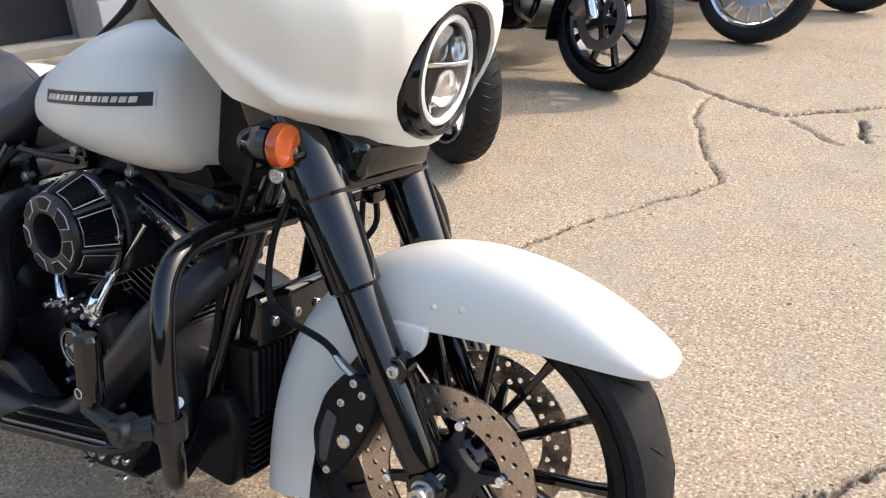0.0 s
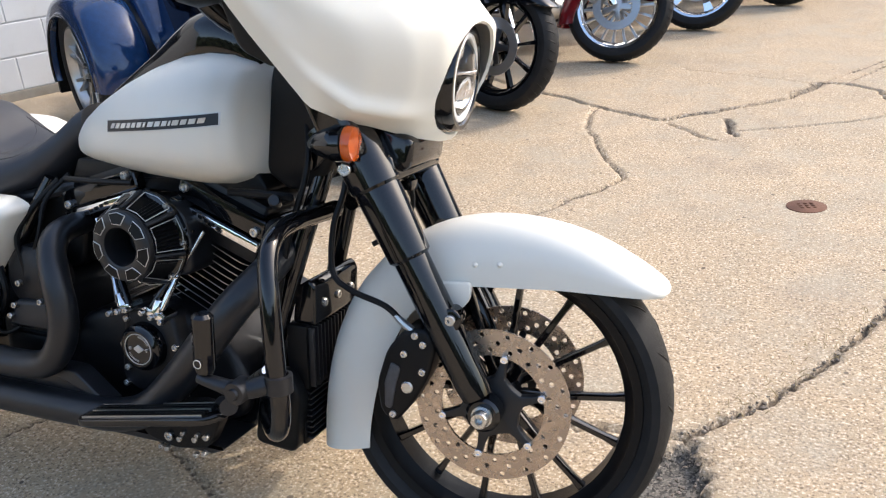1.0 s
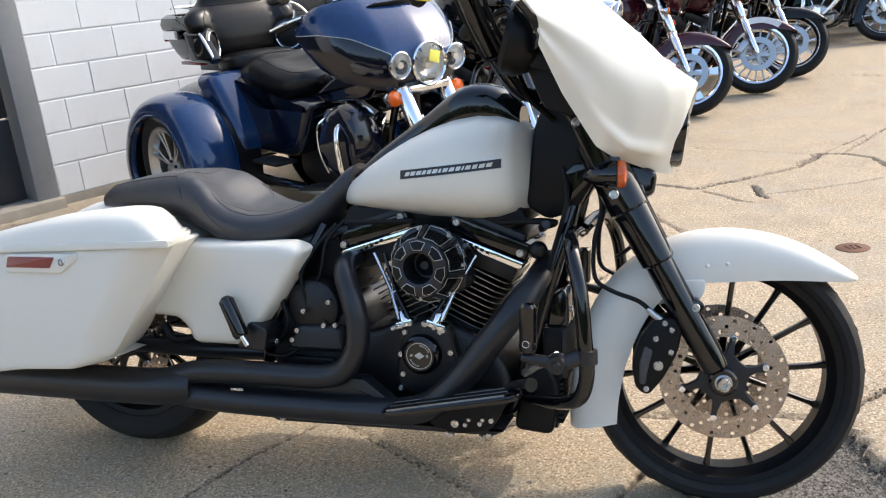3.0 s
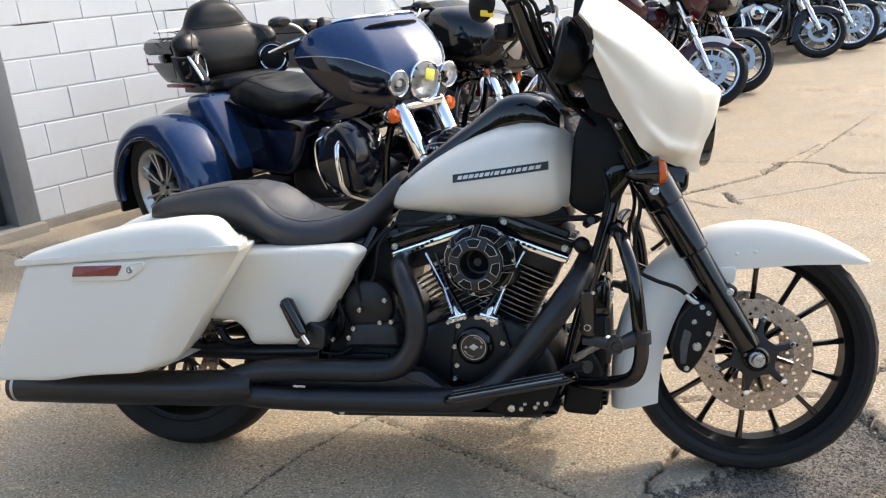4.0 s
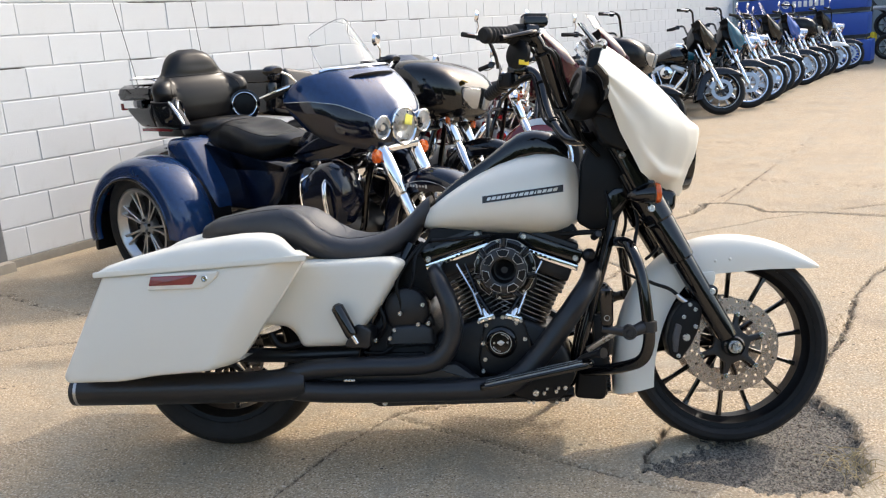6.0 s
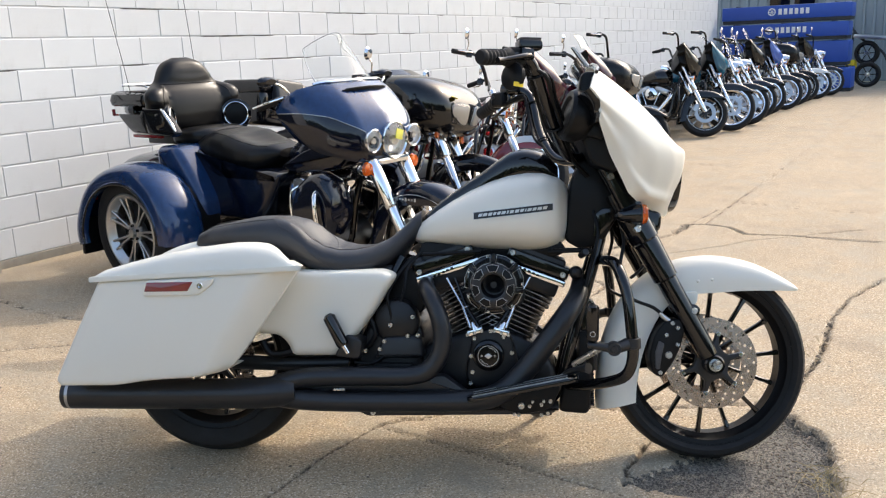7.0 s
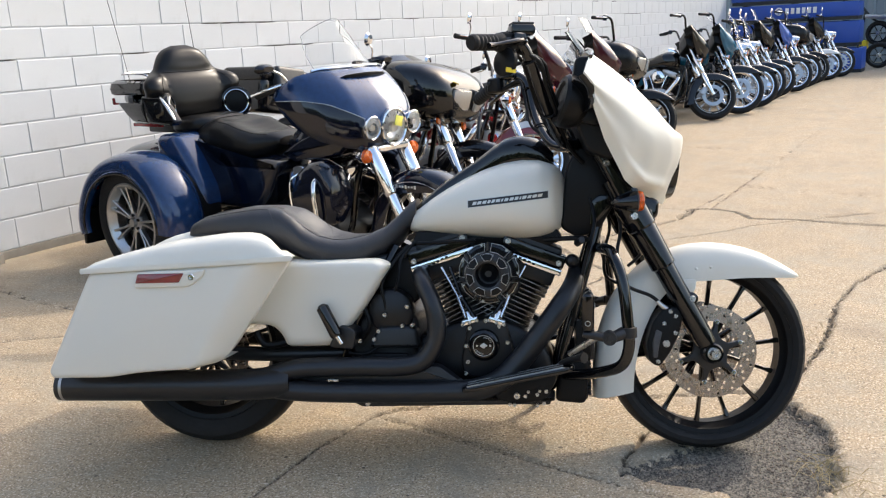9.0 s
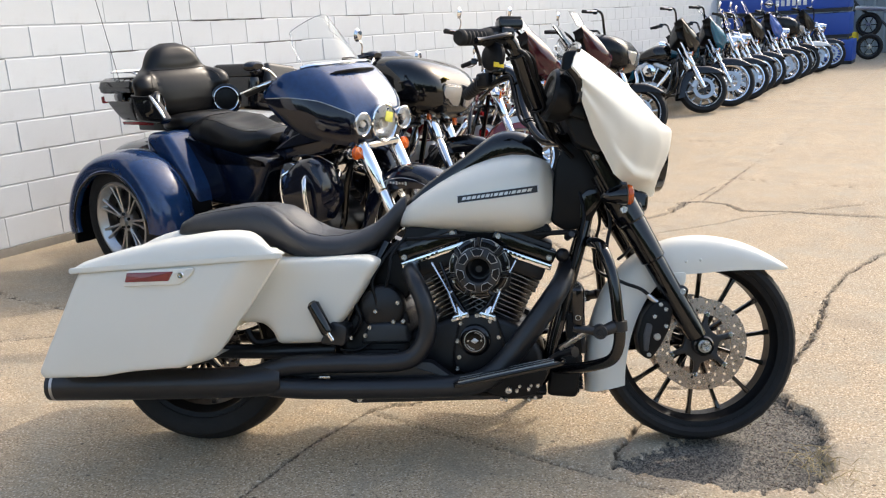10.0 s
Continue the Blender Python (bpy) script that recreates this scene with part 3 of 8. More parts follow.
def rotor(parent, x, z, y, R=0.150, side=-1):
    disc = plate(circle(x, z, R, 72), [circle(x, z, R * 0.665, 48)] + [circle(x + r * math.cos(a), z + r * math.sin(a), 0.0048, 8) for i in range(18) for r, a in (
        (R * 0.93, 2 * math.pi * i / 18), (R * 0.83, 2 * math.pi * (i + 0.35) / 18), (R * 0.74, 2 * math.pi * (i + 0.7) / 18))], y - 0.0025, y + 0.0025)
    ob = part("brake_disc", disc, ROTOR, parent, "drilled bare steel brake disc")
    o = []
    n = 6
    for i in range(n):
        for k, (r, da) in enumerate(((0.052, -0.45), (0.058, -0.17), (0.080, -0.075), (0.094, -0.070), (0.100, 0.0), (0.094, 0.070), (0.080, 0.075), (0.058, 0.17), (0.052, 0.45))):
            a = 2 * math.pi * i / n + da + 0.3
            o.append((x + r * math.cos(a), z + r * math.sin(a)))
    part("carrier", slab(o, y + 0.006 * -side, y + 0.010 * side, 0.002), SATIN, ob, "black disc carrier")
    for i in range(n):
        a = 2 * math.pi * i / n + 0.3
        part("bolt", bolt((x + 0.094 * math.cos(a), y + 0.010 * side, z + 0.094 * math.sin(a)), (0, side, 0), 0.0072, 0.004), CHROME, ob)
    return ob


WX = 0.806
front_wheel = cast_wheel(bike, WX, R_F, 0.122, 0.259, 14, None, 0.1, 56, FZ)
rotor(bike, WX, FZ, -0.076, 0.142, -1)
rotor(bike, WX, FZ, 0.076, 0.142, 1)
rear_wheel = cast_wheel(bike, RW, R_R, 0.180, 0.231, 14, None, 0.3)
rear_rotor = rotor(bike, RW, R_R, -0.09, 0.146, -1)
# tread cuts
for k in range(40):
    a = 2 * math.pi * k / 40
    s = 1 if k % 2 else -1
    pts = []
    for j in range(5):
        f = j / 4
        b = a + 0.13 * f
        y = s * (0.012 + 0.040 * f)
        r = interp(abs(y), (0, 0.027, 0.047, 0.063), (R_F, R_F - 0.0035, R_F - 0.012, R_F - 0.0285)) + 0.0002
        pts.append(V(WX + r * math.cos(b), y, FZ + r * math.sin(b)))
    part("tread_groove", tube(pts, [0.0006, 0.0022, 0.0026, 0.0022, 0.0006], 5, 1), PLASTIC, front_wheel)

# fork
AX = V(0.802, 0, 0.308)
DIR = V(-0.468, 0, 0.884).normalized()


def fork_at(z):
    return AX + DIR * ((z - AX.z) / DIR.z)


for s in (-1, 1):
    Y = V(0, 0.112 * s, 0)
    leg = part("fork_leg", tube([fork_at(0.335) + Y, fork_at(0.36) + Y, fork_at(0.575) + Y, fork_at(0.585) + Y], [0.028, 0.0315, 0.032, 0.032], 24, 1), GLOSS, bike, "gloss black fork slider")
    part("slider_rib", tube([fork_at(0.34) - Y * -0.76, fork_at(0.37) + Y * 0.76, fork_at(0.50) + Y * 0.78, fork_at(0.54) + Y * 0.9], [0.018, 0.023, 0.022, 0.014], 16, 1), GLOSS, leg)
    part("fork_cover", tube([fork_at(0.572) + Y, fork_at(0.577) + Y, fork_at(0.688) + Y, fork_at(0.696) + Y], [0.0330, 0.0385, 0.0415, 0.040], 24, 1), GLOSS, leg)
    part("upper_cover", tube([fork_at(0.690) + Y, fork_at(0.695) + Y, fork_at(0.79) + Y, fork_at(0.845) + Y * 0.97], [0.041, 0.046, 0.047, 0.043], 24, 1), GLOSS, leg)
    part("fork_tube", cyl(fork_at(0.845) + Y * 0.97, fork_at(1.045) + Y * 0.97, 0.027, 20), GLOSS, leg)
    a = fork_at(0.325) + Y
    part("axle_clamp", lathe([(0.0001, -0.022), (0.026, -0.022), (0.031, -0.017), (0.031, 0.017), (0.026, 0.022), (0.0001, 0.022)], V(AX.x, Y.y, AX.z), (0, 1, 0), 24), GLOSS, leg)
    part("axle_nut", lathe([(0.001, 0.004), (0.006, 0.004), (0.007, 0.016), (0.0135, 0.016), (0.0155, 0.013), (0.0155, -0.004), (0.019, -0.004), (0.019, -0.01)], V(AX.x, Y.y + s * 0.030, AX.z), (0, s, 0), 20), STEEL, leg, "bare steel axle end")
    part("lug", slab(rounded([(0.716, 0.452), (0.752, 0.452), (0.762, 0.480), (0.744, 0.497), (0.706, 0.482)], 0.010), s * 0.100, s * 0.132, 0.004), GLOSS, leg)
    part("bolt", bolt((0.741, s * 0.132, 0.475), (0, s, 0), 0.0095, 0.007), STEEL, leg)
    # brake caliper
    cal = part("brake_caliper", slab(rounded([(0.700, 0.452), (0.715, 0.420), (0.702, 0.365), (0.672, 0.308), (0.640, 0.268), (0.612, 0.285), (0.603, 0.340), (0.622, 0.405), (0.656, 0.448)], 0.016), s * 0.058, s * 0.128, 0.008), PLASTIC, bike, "black four-piston brake caliper")
    part("caliper_inset", slab(rounded([(0.632, 0.385), (0.650, 0.375), (0.640, 0.335), (0.634, 0.296), (0.621, 0.298), (0.620, 0.345)], 0.006), s * 0.124, s * 0.131, 0.002), GREYMESH, cal, "grey mesh strip")
    part("badge", lathe([(0.0001, 0.004), (0.0095, 0.004), (0.0112, 0.002), (0.0112, -0.002)], (0.662, s * 0.128, 0.340), (0, s, 0), 20), STEEL, cal, "round silver badge")
    for q in ((0.691, 0.423), (0.676, 0.438), (0.690, 0.372), (0.636, 0.286), (0.656, 0.402)):
        part("bolt", bolt((q[0], s * 0.128, q[1]), (0, s, 0), 0.0065, 0.005), STEEL, cal)
    part("brake_hose", tube([(0.655, s * 0.12, 0.452), (0.62, s * 0.125, 0.485), (0.56, s * 0.135, 0.510), (0.522, s * 0.13, 0.540), (0.520, s * 0.12, 0.62), (0.535, s * 0.10, 0.70), (0.51, s * 0.08, 0.80)], 0.0055, 8, 6), PLASTIC, bike)
    part("hose_fitting", tube([(0.674, s * 0.118, 0.440), (0.652, s * 0.12, 0.455), (0.637, s * 0.122, 0.470)], [0.0075, 0.0075, 0.0062], 8, 2), ALLOY, bike)
    # turn signal
    sig = part("turn_signal", tube([(0.498, s * 0.165, 0.768), (0.518, s * 0.172, 0.769), (0.550, s * 0.178, 0.771), (0.572, s * 0.180, 0.772)], [0.006, 0.020, 0.0295, 0.0308], 20, 3), GLOSS, bike, "gloss black bullet turn signal")
    part("lens", lathe([(0.0302, 0.0), (0.0312, 0.006), (0.028, 0.015), (0.018, 0.019), (0.0001, 0.021)], (0.573, s * 0.180, 0.772), (1, 0, 0), 24), AMBER, sig, "amber lens")
    part("lens_back", lathe([(0.0290, 0.001), (0.018, -0.004), (0.0001, -0.006)], (0.573, s * 0.180, 0.772), (1, 0, 0), 24), SILVER, sig)
    part("bulb", lathe([(0.0001, 0.010), (0.008, 0.008), (0.011, 0.0), (0.007, -0.006)], (0.578, s * 0.176, 0.768), (1, 0, 0), 14), YELLOW, sig)
    part("screw", bolt((0.563, s * 0.168, 0.728), (0.2, s, 0), 0.011, 0.008), STEEL, sig)
    part("screw", bolt((0.483, s * 0.184, 0.886), (0.2, s, 0), 0.010, 0.008), STEEL, leg)
    part("side_shroud", slab(rounded([(0.565, 0.740), (0.600, 0.755), (0.560, 0.845), (0.470, 0.985), (0.425, 1.02), (0.405, 0.99), (0.470, 0.880), (0.520, 0.775)], 0.012), s * 0.150, s * 0.178, 0.010), GLOSS, leg)

part("axle", cyl((AX.x, -0.12, AX.z), (AX.x, 0.12, AX.z), 0.012, 14), STEEL, bike)
part("lower_triple_clamp", slab(rounded([(0.560, 0.690), (0.640, 0.705), (0.625, 0.752), (0.545, 0.738)], 0.012), -0.12, 0.12, 0.006, True), GLOSS, bike)
part("fork_apron", slab(rounded([(0.585, 0.705), (0.652, 0.722), (0.658, 0.775), (0.60, 0.800), (0.55, 0.760)], 0.015), -0.095, 0.095, 0.012, True), GLOSS, bike)
part("brake_junction", box((0.625, -0.02, 0.686), (0.022, 0.034, 0.018), 0.004), GLOSS, bike)
part("brake_hose", tube([(0.63, -0.02, 0.68), (0.628, -0.015, 0.64), (0.60, -0.03, 0.60), (0.565, -0.05, 0.575)], 0.005, 8, 5), PLASTIC, bike)

# front fender
CROWN = [(0.456, 0.160), (0.457, 0.230), (0.464, 0.305), (0.483, 0.388), (0.519, 0.473), (0.574, 0.544), (0.643, 0.598), (0.722, 0.630), (0.808, 0.641), (0.892, 0.633), (0.968, 0.611), (1.036, 0.576), (1.078, 0.548), (1.096, 0.5325)]
SKIRT = [(0.570, 0.185), (0.573, 0.235), (0.584, 0.300), (0.600, 0.358), (0.624, 0.415), (0.652, 0.462), (0.690, 0.500), (0.745, 0.520), (0.830, 0.526), (0.910, 0.530), (0.970, 0.530), (1.026, 0.5285), (1.066, 0.5265), (1.094, 0.5275)]


def fender(crown, skirt, half, thick=0.003, n=3, tuck=0.96):
    cp = curve_points([(q[0], 0, q[1]) for q in crown], n)[0]
    sp = curve_points([(q[0], 0, q[1]) for q in skirt], n)[0]
    rows = []
    for i, (c, s) in enumerate(zip(cp, sp)):
        e = min(1.0, math.sqrt(max(0.0, 1 - (1 - min(1, (len(cp) - 1 - i) / 9)) ** 2)) * 0.75 + 0.25)
        row = []
        for k in range(-10, 11):
            a = math.pi / 2 * k / 10
            f = abs(math.sin(a)) ** 0.82
            depth = 1 - abs(math.cos(a)) ** 0.62
            row.append(c + (s - c) * depth + V(0, math.copysign(half * f * e, a) * (tuck if abs(k) == 10 else 1), 0))
        rows.append(row)
    return grid_surface(rows, None, thick)


part("front_fender", fender(CROWN, SKIRT, 0.082), PEARL, bike, "pearl white wrapped front fender")
for s in (-1, 1):
    part("fender_bracket", slab(rounded([(0.700, 0.528), (0.765, 0.532), (0.762, 0.498), (0.745, 0.480), (0.715, 0.478)], 0.012), s * 0.080, s * 0.092, 0.003), PEARL, bike)
    for q in ((0.768, 0.562), (0.812, 0.566)):
        part("rivet", lathe([(0.0001, 0.004), (0.0035, 0.0022), (0.0055, 0.0)], (q[0], s * 0.0806, q[1]), (0, s, 0), 12), PEARL, bike)

# the front end is turned a little to the left about the steering axis
PIVOT = fork_at(0.9) + V(-0.055, 0, 0)
STEER = Matrix.Translation((-0.0117, 0, 0)) @ Matrix.Translation(PIVOT) @ Matrix.Rotation(radians(6), 4, DIR) @ Matrix.Translation(-PIVOT)
for ob in list(bike.children):
    if ob not in (rear_wheel, rear_rotor):
        ob.matrix_basis = STEER @ ob.matrix_basis

# fuel tank
TX = [-0.142, -0.125, -0.09, -0.05, 0.0, 0.06, 0.12, 0.18, 0.24, 0.29, 0.33, 0.355, 0.368, 0.373]
TW = [0.014, 0.050, 0.086, 0.118, 0.145, 0.167, 0.182, 0.189, 0.188, 0.176, 0.148, 0.092, 0.052, 0.018]
TB = [0.708, 0.698, 0.692, 0.688, 0.684, 0.677, 0.671, 0.667, 0.665, 0.668, 0.678, 0.697, 0.720, 0.755]
TT = [0.736, 0.754, 0.776, 0.804, 0.835, 0.867, 0.893, 0.912, 0.921, 0.918, 0.904, 0.882, 0.853, 0.81]
xs_t = np.linspace(0, 13, 40)
part("fuel_tank", rings(bmesh.new(), [section(interp(i, range(14), TX), interp(i, range(14), TW), interp(i, range(14), TB), interp(i, range(14), TT), 40, 2.4, 0.44) for i in xs_t]), PEARL, bike, "pearl white teardrop fuel tank")
DX = [-0.150, -0.10, -0.04, 0.03, 0.09, 0.14, 0.185, 0.225, 0.265, 0.30, 0.335]
DZ = [0.735, 0.785, 0.835, 0.882, 0.921, 0.958, 0.986, 0.994, 0.990, 0.976, 0.935]
DW = [0.030, 0.036, 0.040, 0.044, 0.050, 0.060, 0.070, 0.074, 0.072, 0.066, 0.052]
part("dash_console", rings(bmesh.new(), [section(x, interp(x, DX, DW), interp(x, TX, TT) - 0.06, interp(x, DX, DZ), 24, 2.6, 0.62) for x in np.linspace(-0.150, 0.335, 26)]), GLOSS, bike, "gloss black centre console over the tank")
for s in (-1, 1):
    # emblem strip with silver bars in place of the maker's letters
    def tank_y(x, z):
        w, zb, zt = interp(x, TX, TW), interp(x, TX, TB), interp(x, TX, TT)
        zc = zb + (zt - zb) * 0.44
        h = (zt - zc) if z > zc else (zc - zb)
        return w * max(0.05, 1 - abs((z - zc) / h) ** 2.4) ** (1 / 2.4)

    def strip(x0, x1, lo, hi, lift, n=10):
        rows = []
        for f in (0.0, 1.0):
            rows.append([V(x, s * (tank_y(x, z) + lift), z) for x in np.linspace(x0, x1, n) for z in [0.784 + (x - 0.078) * 0.098 + (lo + (hi - lo) * f)]])
        return grid_surface(rows, None, 0.002)

    emblem = part("emblem", strip(0.072, 0.318, -0.0120, 0.0120, 0.0026), SILVER, bike, "silver-edged black emblem strip")
    part("emblem_face", strip(0.0745, 0.3155, -0.0102, 0.0102, 0.0036), SATIN, emblem)
    widths = [10, 11, 11, 8, 9, 11, 5, 11, 11, 10, 4, 11, 10, 12, 11]
    x0 = 0.088
    for wd in widths:
        rows = [[V(x + 0.004 * f, s * (tank_y(x, z) + 0.0046), z) for x in (x0, x0 + wd * 0.00105) for z in [0.784 + (x - 0.078) * 0.098 - 0.0044 + 0.0092 * f]] for f in (0.0, 1.0)]
        part("bar", grid_surface(rows, None, 0.0016), SILVER, emblem)
        x0 += wd * 0.00105 + 0.0040

# seat
SX = [-0.862, -0.845, -0.80, -0.715, -0.62, -0.56, -0.52, -0.485, -0.445, -0.40, -0.35, -0.30, -0.25, -0.20, -0.16, -0.125, -0.105]
ST = [0.705, 0.742, 0.765, 0.782, 0.797, 0.803, 0.797, 0.775, 0.738, 0.712, 0.699, 0.698, 0.706, 0.726, 0.758, 0.792, 0.803]
SB = [0.690, 0.688, 0.690, 0.686, 0.672, 0.652, 0.638, 0.624, 0.610, 0.598, 0.592, 0.594, 0.604, 0.624, 0.660, 0.705, 0.735]
SW = [0.060, 0.088, 0.112, 0.134, 0.150, 0.160, 0.166, 0.174, 0.184, 0.190, 0.190, 0.180, 0.158, 0.126, 0.094, 0.070, 0.058]
BOWL_X, BOWL = [-0.64, -0.575, -0.53, -0.48, -0.43, -0.35, -0.25, -0.18, -0.12], [0.0, 0.010, 0.036, 0.048, 0.042, 0.028, 0.018, 0.006, 0.0]


def seat_at(x, deg):
    """The skin of the seat: round the section at x, 0 at the side and 90 on the middle line, hollowed where the rider sits."""
    w, zb, zt = interp(x, SX, SW), interp(x, SX, SB), interp(x, SX, ST)
    zc = zb + (zt - zb) * 0.45
    c, sn = math.cos(radians(deg)), math.sin(radians(deg))
    y = w * math.copysign(abs(c) ** (2 / 2.8), c)
    z = zc + ((zt - zc) if sn > 0 else (zc - zb)) * math.copysign(abs(sn) ** (2 / 2.8), sn)
    if sn > 0:
        z -= interp(x, BOWL_X, BOWL) * max(0.0, 1 - (y / (0.84 * w)) ** 2) ** 1.5
    return V(x, y, z)


seat = part("seat", rings(bmesh.new(), [[seat_at(x, 360 * k / 64) for k in range(64)] for x in np.linspace(-0.862, -0.105, 80)]), LEATHER, bike, "black leather two-up seat with a deep rider's hollow")


def seam(path, r=0.0009):
    q = curve_points([(x, d, 0) for x, d in path], 6)[0]
    return tube([seat_at(p.x, p.y) + V(0, 0.0004 * math.copysign(1, math.cos(radians(p.y))), 0.0004) for p in q], r, 6, 1)


for path in (
    [(-0.555, 90), (-0.565, 70), (-0.572, 50), (-0.560, 36), (-0.548, 22), (-0.535, 4)],
    [(-0.545, 22), (-0.50, 16), (-0.45, 6), (-0.40, -2), (-0.375, -14), (-0.365, -34)],
    [(-0.405, 90), (-0.410, 75), (-0.425, 60), (-0.450, 50)],
    [(-0.84, 48), (-0.75, 46), (-0.65, 44), (-0.572, 44)],
    [(-0.47, 50), (-0.42, 44), (-0.36, 42), (-0.29, 46), (-0.22, 58)],
):
    for turn in (False, True):
        part("seam", seam([(x, 180 - d if turn else d) for x, d in path]), LEATHER, seat)

# rear fender and tail
rows = []
for a in np.linspace(48, 170, 24):
    c, sn = math.cos(radians(a)), math.sin(radians(a))
    row = []
    for k in range(-8, 9):
        b = math.pi / 2 * k / 8
        r = 0.395 - 0.13 * (1 - abs(math.cos(b)) ** 0.5)
        row.append(V(RW + r * c, 0.112 * math.copysign(abs(math.sin(b)) ** 0.7, b), R_R + r * sn))
    rows.append(row)
part("rear_fender", grid_surface(rows, None, 0.004), PEARL, bike, "pearl white rear fender")
part("rear_frame_rail", tube([(-0.9, -0.13, 0.56), (-0.6, -0.14, 0.575), (-0.3, -0.12, 0.60), (-0.1, -0.09, 0.64)], 0.014, 10), SATIN, bike)
part("rear_frame_rail", tube([(-0.9, 0.13, 0.56), (-0.6, 0.14, 0.575), (-0.3, 0.12, 0.60), (-0.1, 0.09, 0.64)], 0.014, 10), SATIN, bike)

# saddlebags
BAG = [(-1.030, 0.616), (-1.178, 0.318), (-1.166, 0.299), (-0.982, 0.301), (-0.893, 0.316), (-0.700, 0.328), (-0.640, 0.345), (-0.604, 0.382), (-0.420, 0.642)]
for s in (-1, 1):
    o = rounded(BAG, [0.012, 0.02, 0.012, 0.05, 0.06, 0.05, 0.03, 0.03, 0.012], 4)
    bag = bmesh.new()
    front = [V(q[0] + (-0.050 if q[0] > -0.66 and q[1] > 0.33 else 0.0), s * 0.19, q[1]) for q in o]
    lv = [(0.300, 0.0), (0.352, 0.0), (0.382, 0.003), (0.395, 0.012), (0.403, 0.030), (0.4065, 0.055), (0.4085, 0.12)]
    cen = V(-0.80, 0.46)
    nose = lambda q, y: -0.085 * min(1, max(0, (q[0] + 0.74) / 0.14)) * max(0, (y - 0.335) / 0.0735) ** 1.5
    shrink = lambda d: [Vector((cen[0] + (q[0] - cen[0]) * (1 - d), cen[1] + (q[1] - cen[1]) * (1 - d))) for q in o]
    loops = [front] + [[V(q[0] + (-0.050 * max(0, (0.36 - y) / 0.17) if q[0] > -0.66 and q[1] > 0.33 else 0) + nose(q, y), s * y, q[1]) for q in shrink(d)] for y, d in lv]
    rings(bag, loops)
    sb = part("saddlebag", bag, PEARL, bike, "pearl white stretched hard saddlebag")
    # lid
    LX = [-1.040, -1.028, -0.985, -0.90, -0.79, -0.70, -0.616, -0.54, -0.497, -0.465, -0.445, -0.425, -0.400]
    LZ = [0.630, 0.643, 0.656, 0.676, 0.698, 0.708, 0.715, 0.715, 0.710, 0.698, 0.680, 0.660, 0.642]
    rim = lambda x: 0.613 + (x + 1.03) * 0.044
    lid = bmesh.new()
    loops = []
    for x in np.linspace(-1.040, -0.400, 34):
        zb, zt = rim(x) + 0.013, interp(x, LX, LZ)
        zt = max(zt, zb + 0.004)
        h = zt - zb
        loops.append([V(x - max(0, x + 0.72) / 0.32 * (0.405 - y) * 0.50, s * y, z) for y, z in ((0.185, zb), (0.405, zb), (0.404, zb + h * 0.15), (0.399, zb + h * 0.45), (0.388, zb + h * 0.74), (0.372, zb + h * 0.92), (0.345, zt), (0.28, zt + 0.004), (0.21, zt), (0.185, zt - h * 0.2))])
    rings(lid, loops)
    lp = part("lid", lid, PEARL, sb, "pearl white lid")
    rm = [V(x, s * y, rim(x) + dz) for x, y, dz in ((-1.048, 0.185, 0), (-1.048, 0.416, 0), (-0.405, 0.416, 0), (-0.440, 0.30, 0), (-0.500, 0.185, 0))]
    up = [q + V(0, 0, 0.016) for q in rm]
    ln = bmesh.new()
    rings(ln, [rm, up])
    bmesh.ops.bevel(ln, geom=ln.edges[:], offset=0.0025, segments=2, affect="EDGES")
    part("lid_rim", ln, PEARL, sb)
    lt = part("latch_plate", slab(rounded([(-0.884, 0.570), (-0.715, 0.572), (-0.672, 0.602), (-0.664, 0.622), (-0.872, 0.618)], 0.010), s * 0.400, s * 0.417, 0.005), PEARL, sb)
    part("reflector", slab(rounded([(-0.876, 0.584), (-0.744, 0.585), (-0.728, 0.612), (-0.868, 0.611)], 0.003), s * 0.414, s * 0.4195, 0.002), REDLENS, sb, "dark red reflector")
    part("lock", lathe([(0.0001, 0.001), (0.004, 0.001), (0.005, 0.005), (0.008, 0.005), (0.0095, 0.003), (0.0095, -0.002)], (-0.706, s * 0.417, 0.600), (0, s, 0), 20), CHROME, sb, "small chrome lock")
    if s > 0:
        sb.matrix_basis = Matrix.Translation((-0.12, 0, 0))
    # side cover
    part("side_cover", pillow(rounded([(-0.600, 0.624), (-0.205, 0.624), (-0.166, 0.606), (-0.253, 0.469), (-0.330, 0.380), (-0.358, 0.356), (-0.500, 0.354), (-0.514, 0.393), (-0.545, 0.422), (-0.660, 0.430)], [0.01, 0.03, 0.02, 0.08, 0.03, 0.03, 0.02, 0.02, 0.03, 0.01], 5), (-0.38, 0.52), s * 0.150, s * 0.226, None, (0.045, 0.16)), PEARL, bike, "pearl white side cover")

end = -1.205
part("muffler", tube([(end, -0.262, 0.246), (end + 0.004, -0.262, 0.246), (-0.95, -0.262, 0.247), (-0.64, -0.262, 0.250), (-0.55, -0.258, 0.254), (-0.505, -0.253, 0.257), (-0.478, -0.250, 0.258)], [0.044, 0.047, 0.0475, 0.0475, 0.0485, 0.0475, 0.040], 28, 3), SATIN, bike, "satin black slip-on muffler")
part("muffler_tip", lathe([(0.036, -0.02), (0.0405, 0.0), (0.044, 0.003), (0.0475, 0.0), (0.048, -0.010)], (end, -0.262, 0.246), (-1, 0, 0), 28), FINEDGE, bike, "bare rolled tip")

